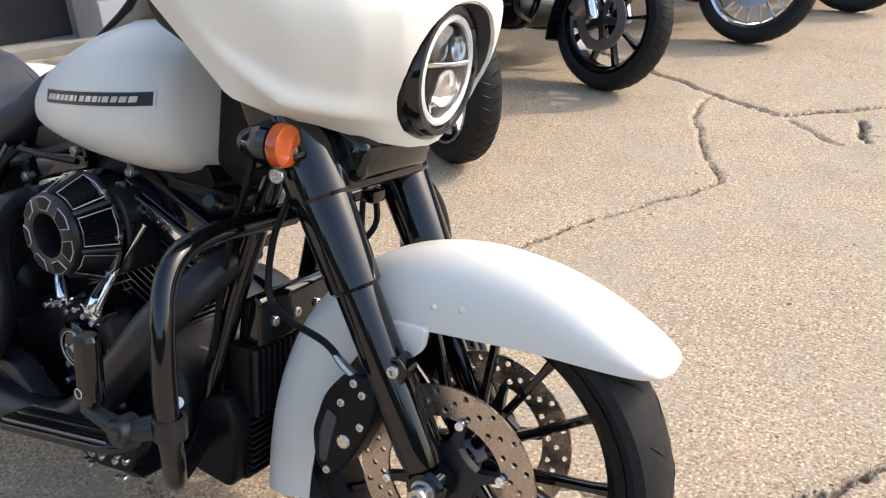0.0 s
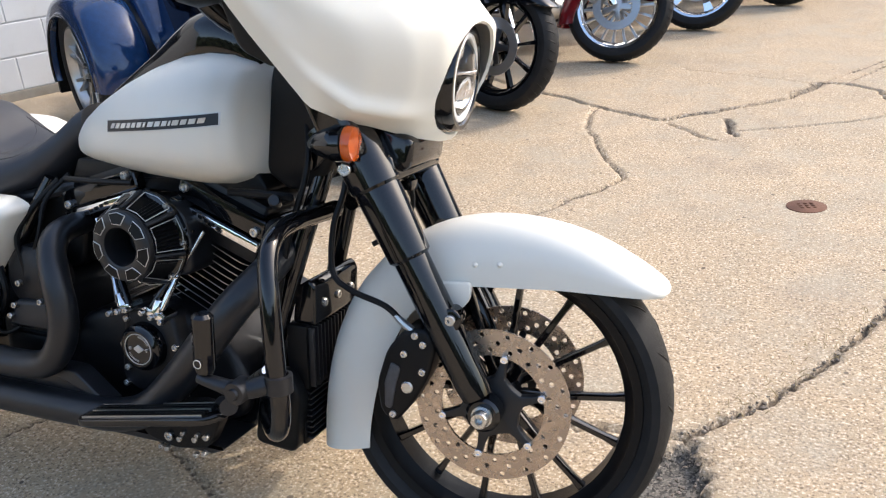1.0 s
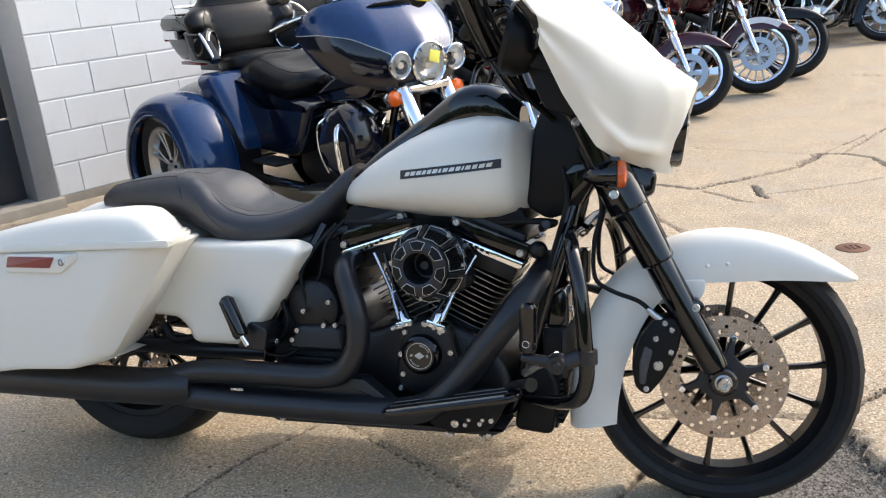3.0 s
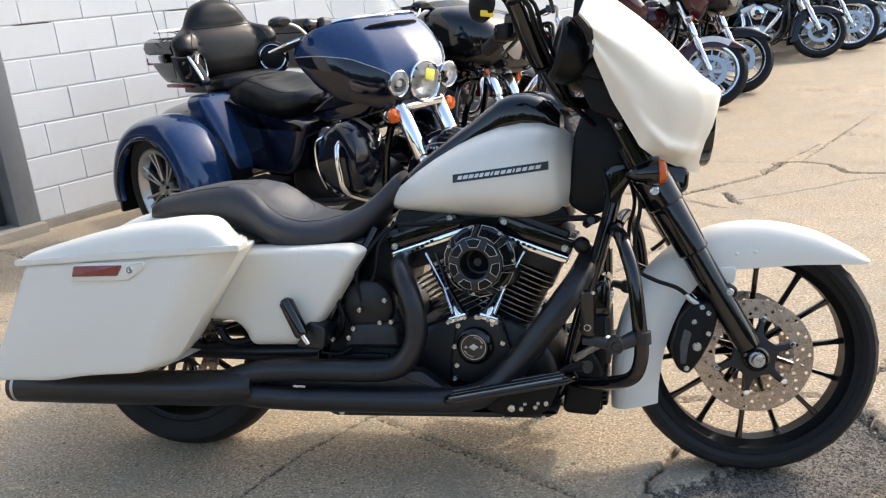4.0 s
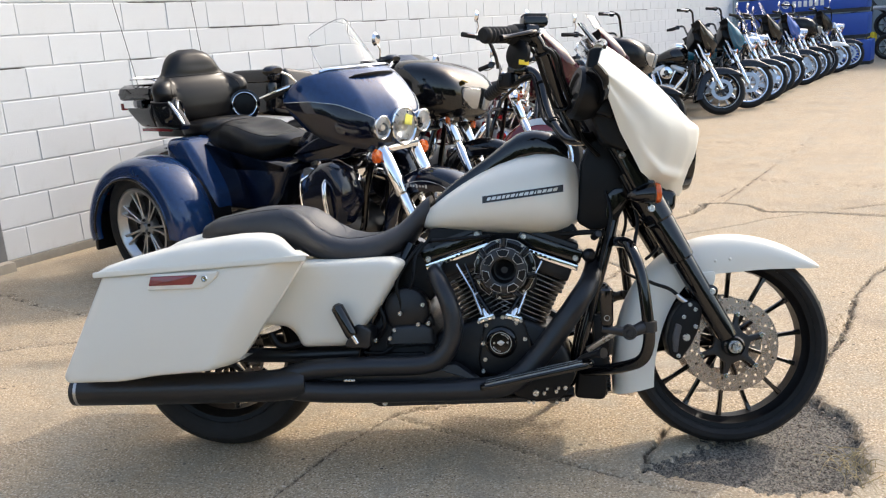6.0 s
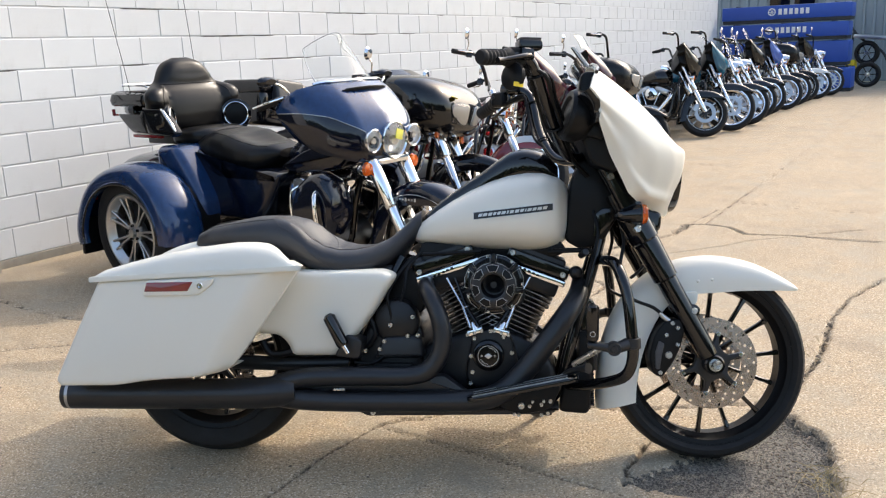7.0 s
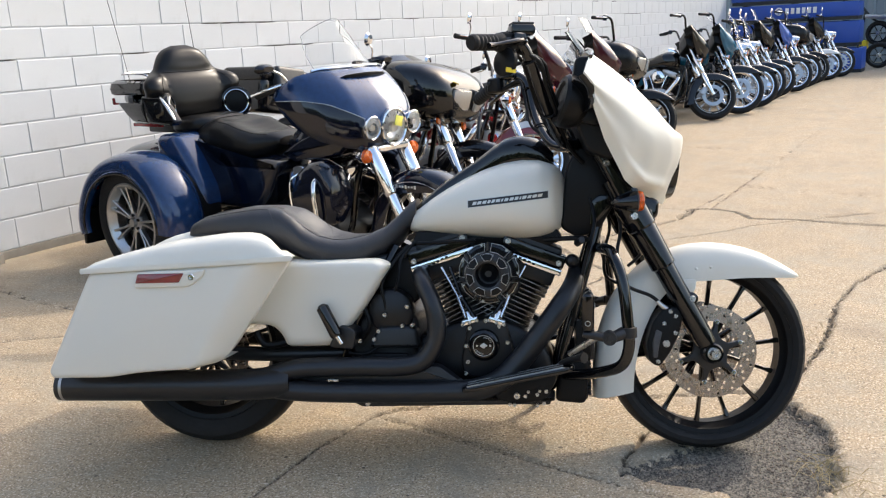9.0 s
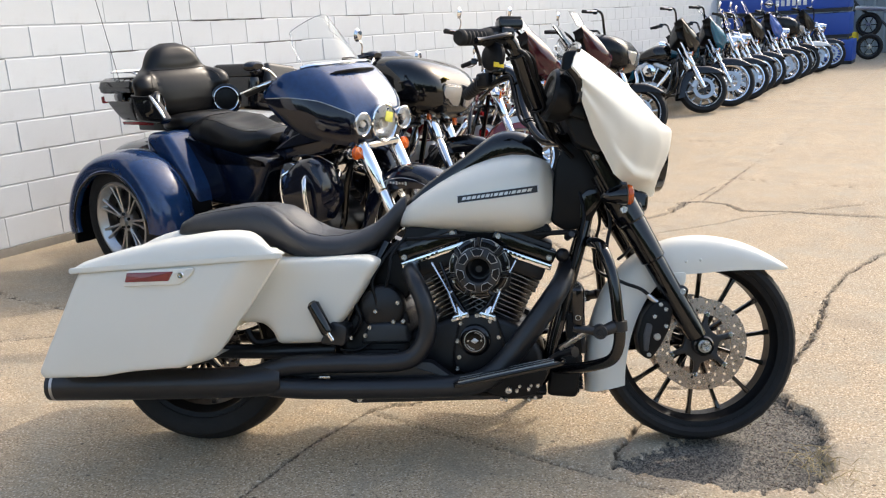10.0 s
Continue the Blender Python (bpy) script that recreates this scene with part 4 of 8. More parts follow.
# header pipes on the right side
part("rear_header", tube([(-0.085, -0.10, 0.570), (-0.078, -0.17, 0.565), (-0.058, -0.215, 0.540), (-0.034, -0.236, 0.490), (-0.022, -0.240, 0.430), (-0.030, -0.242, 0.370), (-0.070, -0.243, 0.318), (-0.135, -0.244, 0.302), (-0.25, -0.246, 0.302), (-0.40, -0.248, 0.300), (-0.48, -0.25, 0.292), (-0.56, -0.255, 0.268)], [0.024, 0.026, 0.0275, 0.028, 0.0285, 0.0285, 0.0285, 0.029, 0.0295, 0.030, 0.0305, 0.032], 22, 5), SATIN, bike, "satin black header pipe with heat shield")
part("front_header", tube([(0.400, -0.05, 0.570), (0.395, -0.10, 0.552), (0.380, -0.155, 0.520), (0.347, -0.195, 0.474), (0.290, -0.212, 0.398), (0.225, -0.222, 0.316), (0.165, -0.23, 0.258), (0.10, -0.236, 0.232), (0.0, -0.24, 0.225), (-0.30, -0.245, 0.224), (-0.46, -0.25, 0.230), (-0.54, -0.255, 0.243)], [0.026, 0.028, 0.031, 0.033, 0.034, 0.034, 0.034, 0.0335, 0.033, 0.033, 0.033, 0.034], 22, 5), SATIN, bike, "satin black front header pipe")
part("pipe_shield", slab(rounded([(-0.53, 0.235), (-0.52, 0.285), (-0.10, 0.300), (-0.02, 0.300), (0.06, 0.24)], 0.01), -0.19, -0.232, 0.004), SATIN, bike, "satin black heat shield")
part("shield_slot", box((-0.335, -0.283, 0.268), (0.034, 0.004, 0.006), 0.001), STEEL, bike)
part("lower_shield", slab(rounded([(-0.31, 0.196), (-0.262, 0.172), (0.30, 0.182), (0.33, 0.20)], 0.008), -0.12, -0.225, 0.006), SATIN, bike)
part("bolt", bolt((-0.243, -0.226, 0.184), (0, -1, 0), 0.008, 0.006), STEEL, bike)

# frame
for s in (-1, 1):
    part("down_tube", tube([(0.478, s * 0.035, 0.80), (0.462, s * 0.06, 0.70), (0.415, s * 0.085, 0.54), (0.362, s * 0.10, 0.36), (0.328, s * 0.10, 0.235), (0.25, s * 0.10, 0.185), (0.0, s * 0.10, 0.175), (-0.35, s * 0.11, 0.19)], 0.0185, 14), GLOSS, bike)
    part("seat_tube", tube([(-0.16, s * 0.10, 0.655), (-0.225, s * 0.14, 0.53), (-0.29, s * 0.15, 0.42), (-0.33, s * 0.13, 0.30)], 0.016, 12), GLOSS, bike)
    part("swing_arm", tube([(-0.30, s * 0.11, 0.32), (-0.55, s * 0.125, 0.318), (-0.82, s * 0.13, 0.325)], [0.028, 0.024, 0.022], 12, 3), SATIN, bike)
    # engine guard
    grd = part("engine_guard", tube([(0.470, s * 0.03, 0.632), (0.473, s * 0.12, 0.638), (0.481, s * 0.205, 0.643), (0.492, s * 0.268, 0.638), (0.504, s * 0.308, 0.610), (0.520, s * 0.331, 0.550), (0.530, s * 0.340, 0.450), (0.533, s * 0.336, 0.375), (0.515, s * 0.318, 0.322), (0.47, s * 0.27, 0.292), (0.40, s * 0.18, 0.262), (0.35, s * 0.11, 0.248)], 0.0165, 16, 6), GLOSS, bike, "gloss black engine guard bar")
    part("guard_clamp", lathe([(0.0168, -0.016), (0.023, -0.014), (0.023, 0.014), (0.0168, 0.016)], (0.533, s * 0.338, 0.418), (-0.02, 0, 1), 20), SATIN, grd)
    part("peg_arm", tube([(0.515, s * 0.345, 0.416), (0.48, s * 0.365, 0.408), (0.44, s * 0.372, 0.415), (0.405, s * 0.372, 0.42)], [0.018, 0.015, 0.012, 0.010], 12, 3), SATIN, grd)
    part("peg_pivot", lathe([(0.0001, 0.022), (0.008, 0.022), (0.010, 0.018), (0.018, 0.018), (0.02, 0.014), (0.02, -0.014), (0.0001, -0.014)], (0.478, s * 0.366, 0.408), (0, s, 0), 20), SATIN, grd)
    peg = part("highway_peg", lathe([(0.0001, 0.104), (0.013, 0.104), (0.0180, 0.098), (0.0180, 0.012), (0.015, 0.004), (0.0001, 0.0)], (0.418, s * 0.372, 0.428), (0.02, 0, 1), 28, None, False, lambda k: 1.0 if k % 4 < 2 else 0.93), GLOSS, bike, "ribbed gloss black foot peg")
    part("peg_badge", torus((0.418, s * 0.3910, 0.452), (0, 1, 0), 0.007, 0.0008, 24, 6), SILVER, peg)
part("brace_rod", cyl((0.37, -0.20, 0.330), (0.458, -0.262, 0.396), 0.009, 14), STEEL, bike)

# floorboards, passenger pegs, controls
for s in (-1, 1):
    tilt = pose(0, 0, 0, 0, -11.5, 0)
    bo = rounded([(-0.165, -0.038), (0.150, -0.038), (0.178, 0.0), (0.150, 0.038), (-0.165, 0.038)], [0.05, 0.03, 0.03, 0.03, 0.05])
    fb = slab(bo, -0.006, 0.008, 0.003, True)
    bmesh.ops.transform(fb, matrix=Matrix.Translation((0.215, s * 0.282, 0.274)) @ tilt @ pose(0, 0, 0, 90, 0, 0), verts=fb.verts[:])
    board = part("floorboard", fb, GLOSS, bike, "black rider floorboard")
    for i in range(7):
        rb = box((0, (i - 3) * 0.0092, 0.0095), (0.285, 0.0052 if i % 3 else 0.0009, 0.004), 0.0004)
        bmesh.ops.transform(rb, matrix=Matrix.Translation((0.212, s * 0.282, 0.274)) @ tilt, verts=rb.verts[:])
        part("rubber_rib", rb, PLASTIC if i % 3 else FINEDGE, board)
    part("floorboard_bracket", slab(rounded([(0.13, 0.262), (0.30, 0.295), (0.335, 0.27), (0.30, 0.20), (0.22, 0.185), (0.15, 0.20)], 0.02), s * 0.21, s * 0.238, 0.004), PLASTIC, bike)
    for q, r in (((0.213, 0.212), 0.0125), ((0.238, 0.211), 0.0075), ((0.273, 0.216), 0.0075), ((0.300, 0.226), 0.008), ((0.205, 0.184), 0.007), ((0.273, 0.184), 0.007), ((0.247, 0.224), 0.006), ((0.292, 0.190), 0.007), ((0.192, 0.186), 0.007), ((0.280, 0.226), 0.006)):
        part("bolt", bolt((q[0], s * 0.240, q[1]), (0, s, 0), r * 0.78, 0.006), STEEL, bike)
    pg = part("passenger_peg", tube([(-0.372, s * 0.250, 0.490), (-0.368, s * 0.252, 0.484), (-0.325, s * 0.266, 0.405), (-0.321, s * 0.267, 0.398)], [0.012, 0.0195, 0.0195, 0.016], 20, 1), GLOSS, bike, "folded gloss black passenger peg")
    part("peg_pin", cyl((-0.324, s * 0.266, 0.402), (-0.310, s * 0.262, 0.376), 0.0075, 12), CHROME, pg)
    part("peg_mount", slab(rounded([(-0.36, 0.36), (-0.28, 0.35), (-0.27, 0.41), (-0.32, 0.43)], 0.015), s * 0.13, s * 0.235, 0.006), SATIN, bike)
part("brake_pedal", tube([(0.30, -0.22, 0.25), (0.345, -0.25, 0.31), (0.39, -0.29, 0.335), (0.41, -0.31, 0.34)], [0.009, 0.009, 0.010, 0.016], 12, 4), SATIN, bike)
part("side_stand", tube([(0.20, 0.12, 0.19), (0.24, 0.22, 0.08), (0.27, 0.285, 0.060)], [0.016, 0.013, 0.011], 10, 3), SATIN, bike, "black side stand swung out")
part("side_stand_foot", box((0.275, 0.30, 0.058), (0.07, 0.035, 0.010), 0.003, pose(0, 0, 0, 10, 0, 0)), SATIN, bike)
# ---- engine of the white motorcycle ----
engine = part("crankcase", slab(smooth_outline([(0.30, 0.215), (0.315, 0.30), (0.25, 0.385), (0.12, 0.43), (-0.02, 0.40), (-0.10, 0.36), (-0.12, 0.25), (-0.02, 0.19), (0.15, 0.18)], 5), 0.15, -0.135, 0.02), WRINKLE, bike, "black wrinkle-finish crankcase")
part("transmission", slab(rounded([(-0.10, 0.21), (-0.09, 0.44), (-0.16, 0.475), (-0.27, 0.455), (-0.31, 0.37), (-0.30, 0.22)], 0.04), 0.16, -0.15, 0.02), WRINKLE, engine)
part("transmission_cover", slab(rounded([(-0.245, 0.345), (-0.085, 0.345), (-0.092, 0.405), (-0.12, 0.415), (-0.215, 0.412)], 0.012), -0.14, -0.185, 0.012), SATIN, engine)
part("clutch_cover", lathe([(0.0001, 0.02), (0.055, 0.02), (0.068, 0.012), (0.072, 0.0), (0.072, -0.03)], (-0.175, -0.155, 0.455), (0, -1, 0), 28), WRINKLE, engine)
part("gear_cover", slab(smooth_outline([(0.045, 0.27), (0.055, 0.375), (0.075, 0.425), (0.16, 0.43), (0.19, 0.385), (0.20, 0.29), (0.13, 0.245)], 5), -0.12, -0.168, 0.010), WRINKLE, engine)
cam_cover = part("timer_cover", lathe([(0.0001, 0.012), (0.032, 0.012), (0.0335, 0.015), (0.0365, 0.015), (0.040, 0.011), (0.046, 0.009), (0.0485, 0.004), (0.0485, -0.02)], (0.113, -0.180, 0.354), (0, -1, 0), 40), GLOSS, bike, "round gloss black timer cover")
part("cover_ring", torus((0.113, -0.1945, 0.354), (0, 1, 0), 0.0315, 0.0011, 36, 6), SILVER, cam_cover)
for i in range(22):
    a = radians(25 + i * 6) if i < 11 else radians(205 + (i - 11) * 6)
    part("bar", box((0.113 + 0.0255 * math.cos(a), -0.1930, 0.354 + 0.0255 * math.sin(a)), (0.0012, 0.0015, 0.0038), 0, pose(0, 0, 0, 0, 90 - math.degrees(a), 0)), SILVER, cam_cover)
part("badge", slab(rounded([(0.100, 0.354), (0.113, 0.345), (0.126, 0.354), (0.113, 0.363)], 0.002), -0.190, -0.1945, 0.001), SILVER, cam_cover)
for dx in (-0.020, 0.020):
    part("screw", bolt((0.113 + dx, -0.192, 0.354), (0, -1, 0), 0.0035, 0.003), STEEL, cam_cover)
for q in ((0.062, 0.30), (0.058, 0.35), (0.07, 0.405), (0.16, 0.41), (0.185, 0.36), (0.12, 0.428), (0.055, 0.265), (0.20, 0.262), (-0.21, 0.40), (-0.136, 0.416), (-0.225, 0.375), (-0.105, 0.418), (-0.27, 0.37), (-0.19, 0.45), (-0.12, 0.475)):
    part("bolt", bolt((q[0], -0.170 if q[0] > 0 else -0.188, q[1]), (0, -1, 0), 0.0066, 0.006), STEEL, engine)

CRANK = V(0.122, 0, 0.318)
for side, name in ((-1, "rear_cylinder"), (1, "front_cylinder")):
    ax = V(side * math.sin(radians(25.0)), 0, math.cos(radians(25.0)))
    tang = V(ax.z, 0, -ax.x)
    cy = part(name, cyl(CRANK + ax * 0.08, CRANK + ax * 0.26, 0.058, 28), WRINKLE, bike, "black finned cylinder")

    def fin_outline(w, d, n=8):
        return rounded([(-w, -d), (w, -d), (w, d), (-w, d)], 0.040, 5)

    for k in range(11):
        h = 0.105 + k * 0.0148
        w = 0.084 if k < 8 else 0.092
        o = fin_outline(w, 0.086)
        c = CRANK + ax * h
        to = lambda q, up, sc: c + tang * q[0] * sc + V(0, q[1] * sc, 0) + ax * up
        fin = part("fin", rings(bmesh.new(), [[to(q, -0.0022, 0.985) for q in o], [to(q, -0.0018, 1) for q in o], [to(q, 0.0018, 1) for q in o], [to(q, 0.0022, 0.985) for q in o]]), WRINKLE, cy)
        part("fin_edge", rings(bmesh.new(), [[to(q, -0.0008, 1.0) for q in o], [to(q, -0.0008, 1.007) for q in o], [to(q, 0.0008, 1.007) for q in o], [to(q, 0.0008, 1.0) for q in o]], True, False), FINEDGE, cy, "bare machined fin edge")
    tiltm = pose(0, 0, 0, 0, side * (17.5 if side < 0 else 21.0), 0)
    rise = 0.016 if side < 0 else 0.002
    hc = CRANK + ax * (0.282 + rise)
    head = part("cylinder_head", box(hc, (0.185, 0.175, 0.055), 0.012, tiltm), WRINKLE, engine)
    rc = CRANK + ax * (0.342 + rise)
    part("rocker_cover", box(rc + V(0, -0.01, 0), (0.205, 0.20, 0.040), 0.008, tiltm, None, 3), GLOSS, engine, "gloss black rocker cover")
    part("rocker_lid", box(rc + ax * 0.020 + V(0, -0.004, 0), (0.165, 0.165, 0.034), 0.012, tiltm, None, 3), SATIN, engine)
    part("rocker_trim", box(CRANK + ax * (0.309 + rise) + V(0, -0.015, 0), (0.208, 0.207, 0.019), 0.004, tiltm), CHROME, engine, "polished rocker box band")
    for k in range(5):
        q = rc + tang * (-0.045 + k * 0.015) + V(0, -0.1185, 0) - ax * 0.032
        part("bar", box(q, (0.009, 0.003, 0.007), 0, tiltm), PLASTIC, engine)
    for dx in (-0.085, 0.085):
        part("bolt", bolt(rc + tang * dx + V(0, -0.112, 0), (0, -1, 0), 0.009, 0.007), STEEL, engine)
    # pushrod tubes and tappet block
    foot = V(0.113 + side * 0.041, -0.176, 0.438)
    for k, dx in ((0, 0.0), (1, 0.026)):
        topq = V(0.113 + side * (0.130 - dx), -0.132, 0.590)
        pr = part("pushrod_tube", tube([foot + V(side * (0.012 - dx), 0, 0), foot + (topq - foot) * 0.42, foot + (topq - foot) * 0.44, topq], [0.0066, 0.0066, 0.0044, 0.0044], 16, 1), CHROME if k == 0 else GLOSS, engine, "chrome pushrod tube" if k == 0 else "black pushrod tube")
        part("collar", cyl(foot + (topq - foot) * 0.40, foot + (topq - foot) * 0.43, 0.0080, 16, None, 0.002), CHROME, engine)
    part("tappet_block", box(foot + V(0, 0.008, -0.010), (0.050, 0.040, 0.016), 0.004, pose(0, 0, 0, 0, side * 18, 0)), CHROME, engine, "chrome tappet block")
    part("tappet_cap", cyl(foot + V(0, 0, -0.004), foot + V(side * 0.008, 0, 0.020), 0.013, 18, 0.009, 0.002), CHROME, engine, "chrome tappet cap")
    for dx in (-0.022, 0, 0.022):
        part("bolt", bolt(foot + V(dx, -0.019, -0.012 - side * dx * 0.3), (0, -1, 0), 0.0055, 0.005), STEEL, engine)

# air cleaner: an open round intake with pleated sides
AC = V(0.133, 0, 0.573)
cleaner = part("air_cleaner", lathe([(0.088, 0.0), (0.092, 0.004), (0.092, 0.012), (0.086, 0.016)], AC + V(0, -0.150, 0), (0, -1, 0), 48, None, True), GLOSS, bike, "black round air cleaner with pleated filter")
part("pleated_filter", lathe([(0.083, 0.0), (0.066, 0.052)], AC + V(0, -0.166, 0), (0, -1, 0), 144, None, False, lambda k: 1.0 if k % 2 else 0.955), PLASTIC, cleaner, "dark pleated filter element")
part("face_ring", lathe([(0.066, 0.0), (0.0685, 0.004), (0.0665, 0.012), (0.060, 0.016), (0.041, 0.018), (0.037, 0.016), (0.035, 0.008), (0.033, -0.05), (0.0001, -0.055)], AC + V(0, -0.218, 0), (0, -1, 0), 48), SATIN, cleaner, "black face plate with a round mouth")
part("mouth_disc", lathe([(0.0001, 0.004), (0.010, 0.004), (0.013, 0.0), (0.026, -0.006)], AC + V(0, -0.186, 0), (0, -1, 0), 32), SATIN, cleaner)
for i in range(7):
    a0 = radians(90 + i * 360 / 7)

    def ac(r, a, y):
        return AC + V(r * math.cos(a), y, r * math.sin(a))
    w = radians(17)
    loop = [ac(0.063, a0 - w, -0.2335), ac(0.0645, a0, -0.2325), ac(0.063, a0 + w, -0.2335), ac(0.0445, a0 + w * 0.72, -0.2368), ac(0.0440, a0, -0.2370), ac(0.0445, a0 - w * 0.72, -0.2368)]
    win = part("window", rings(bmesh.new(), [[q + V(0, 0.0006, 0) for q in loop], [q + V(0, -0.0010, 0) for q in loop]]), PLASTIC, cleaner)
    part("window_edge", tube(loop + [loop[0]], 0.0011, 6, 1), SILVER, cleaner, "bright machined window edge")
    b0, ww = a0 + radians(180 / 7), radians(19)
    side_loop = [ac(0.0915, b0 - ww, -0.168), ac(0.0925, b0, -0.168), ac(0.0915, b0 + ww, -0.168), ac(0.0695, b0 + ww, -0.216), ac(0.0700, b0, -0.216), ac(0.0695, b0 - ww, -0.216)]
    part("filter_edge", tube(side_loop + [side_loop[0]], 0.0010, 6, 1), SILVER, cleaner)
    part("rib", tube([ac(0.0905, a0, -0.164), ac(0.069, a0, -0.222)], 0.0050, 8, 1), SATIN, cleaner)
    part("screw", bolt(ac(0.088, a0 + 0.22, -0.166), (0, -1, 0), 0.005, 0.005), STEEL, cleaner)
part("backing_plate", slab(rounded([(0.03, 0.50), (0.23, 0.50), (0.21, 0.64), (0.06, 0.64)], 0.04), -0.06, -0.150, 0.01), SATIN, engine)

# oil cooler and regulator ahead of the frame
cooler = part("oil_cooler", box((0.415, 0, 0.350), (0.045, 0.20, 0.13), 0.006), PLASTIC, bike, "black finned oil cooler")
for i in range(15):
    part("fin", box((0.440, -0.091 + i * 0.013, 0.350), (0.020, 0.004, 0.12), 0.001), SATIN, cooler)
reg = part("regulator", box((0.405, 0, 0.228), (0.045, 0.20, 0.125), 0.006), PLASTIC, bike, "black finned voltage regulator")
for i in range(9):
    part("fin", box((0.430, 0, 0.180 + i * 0.0120), (0.018, 0.19, 0.004), 0.001), SATIN, reg)
for s in (-1, 1):
    part("cooler_guard", slab(rounded([(0.325, 0.166), (0.420, 0.158), (0.434, 0.285), (0.405, 0.335), (0.345, 0.300)], 0.02), s * 0.095, s * 0.130, 0.010), PLASTIC, bike)

part("cooler_bracket", slab(rounded([(0.398, 0.412), (0.450, 0.412), (0.452, 0.490), (0.438, 0.505), (0.408, 0.486)], 0.010), -0.085, 0.085, 0.006, True), GLOSS, bike, "black bracket over the oil cooler")
for y in (-0.052, 0.0, 0.052):
    part("bolt", bolt((0.450, y, 0.452), (1, 0, 0), 0.0085, 0.006), STEEL, bike)

# hoses, cables and small fittings
for pts, r in (
    ([(0.40, -0.10, 0.655), (0.43, -0.12, 0.668), (0.385, -0.13, 0.672), (0.30, -0.12, 0.668)], 0.008),
    ([(-0.12, -0.12, 0.66), (-0.17, -0.15, 0.60), (-0.20, -0.17, 0.54), (-0.19, -0.17, 0.47), (-0.21, -0.16, 0.40)], 0.006),
    ([(-0.10, -0.11, 0.67), (-0.14, -0.14, 0.62), (-0.15, -0.16, 0.55), (-0.17, -0.165, 0.50)], 0.005),
    ([(-0.09, -0.13, 0.665), (0.0, -0.14, 0.668), (0.09, -0.14, 0.672)], 0.006),
    ([(0.44, -0.07, 0.80), (0.455, -0.10, 0.72), (0.425, -0.12, 0.60), (0.40, -0.12, 0.50), (0.38, -0.12, 0.40)], 0.006),
    ([(-0.20, -0.17, 0.36), (-0.25, -0.18, 0.33), (-0.31, -0.17, 0.33)], 0.005),
    ([(-0.45, -0.17, 0.41), (-0.50, -0.18, 0.37), (-0.57, -0.19, 0.36), (-0.60, -0.19, 0.40)], 0.012),
    ([(-0.22, -0.16, 0.60), (-0.26, -0.17, 0.50), (-0.24, -0.18, 0.42), (-0.28, -0.17, 0.36)], 0.007),
):
    part("hose", tube(pts, r, 8, 5), PLASTIC, bike)
part("neck_cover", slab(rounded([(0.425, 0.70), (0.475, 0.72), (0.525, 0.79), (0.475, 0.93), (0.44, 0.95), (0.420, 0.87)], 0.012), 0.05, -0.05, 0.008, True), PLASTIC, bike, "black plastic steering neck cover")
for s in (-1, 1):
    part("frame_cover", slab(rounded([(0.352, 0.700), (0.405, 0.668), (0.470, 0.690), (0.520, 0.775), (0.500, 0.860), (0.465, 0.945), (0.405, 0.955), (0.372, 0.880)], 0.018), s * 0.030, s * 0.078, 0.010), PLASTIC, bike, "black frame cover between tank and fork")
part("neck_flap", slab(rounded([(0.440, 0.708), (0.46, 0.712), (0.515, 0.77), (0.53, 0.80), (0.47, 0.800), (0.446, 0.780)], 0.008), -0.05, -0.085, 0.004), GLOSS, bike)
part("horn", lathe([(0.0001, 0.02), (0.012, 0.018), (0.020, 0.010), (0.022, 0.0), (0.018, -0.012)], (0.385, -0.10, 0.60), (0.5, -0.8, 0), 24), WRINKLE, bike)
part("temperature_sensor", cyl((0.40, -0.12, 0.655), (0.415, -0.15, 0.668), 0.011, 12, None, 0.002), SATIN, bike)
part("under_tank_tray", slab(rounded([(-0.12, 0.655), (0.30, 0.640), (0.36, 0.665), (0.34, 0.70), (-0.10, 0.70)], 0.01), 0.085, -0.085, 0.006, True), PLASTIC, bike)
part("primary_cover", slab(rounded([(-0.34, 0.22), (0.22, 0.19), (0.31, 0.25), (0.31, 0.37), (0.22, 0.42), (-0.32, 0.40)], 0.07, 5), 0.15, 0.215, 0.02), SATIN, bike, "satin black primary cover")
part("fuse_box", box((-0.20, -0.13, 0.30), (0.15, 0.06, 0.05), 0.01), PLASTIC, bike)
part("inner_fill", slab(rounded([(-0.30, 0.45), (-0.10, 0.47), (-0.06, 0.62), (-0.14, 0.655), (-0.26, 0.60)], 0.03), 0.10, -0.10, 0.01), PLASTIC, bike)

# ---- fairing ----
# the shell from the nose (0) to the wing tip (1): lower edge, rolled crease, brow and upper edge
ST_N = [0.0, 0.12, 0.25, 0.40, 0.55, 0.70, 0.85, 1.0]


def station(u, xs, ys, zs):
    a = abs(u)
    return V(interp(a, ST_N, xs), math.copysign(interp(a, ST_N, ys), u), interp(a, ST_N, zs))


def shell_lower(u):
    return station(u, [0.676, 0.670, 0.642, 0.592, 0.570, 0.537, 0.478, 0.444], [0.0, 0.040, 0.085, 0.142, 0.184, 0.236, 0.289, 0.350], [0.765, 0.767, 0.778, 0.803, 0.815, 0.844, 0.955, 1.050])


def shell_crease(u):
    return station(u, [0.688, 0.684, 0.672, 0.650, 0.598, 0.545, 0.492, 0.448], [0.0, 0.050, 0.104, 0.158, 0.215, 0.260, 0.306, 0.357], [0.782, 0.793, 0.813, 0.820, 0.837, 0.895, 0.985, 1.066])


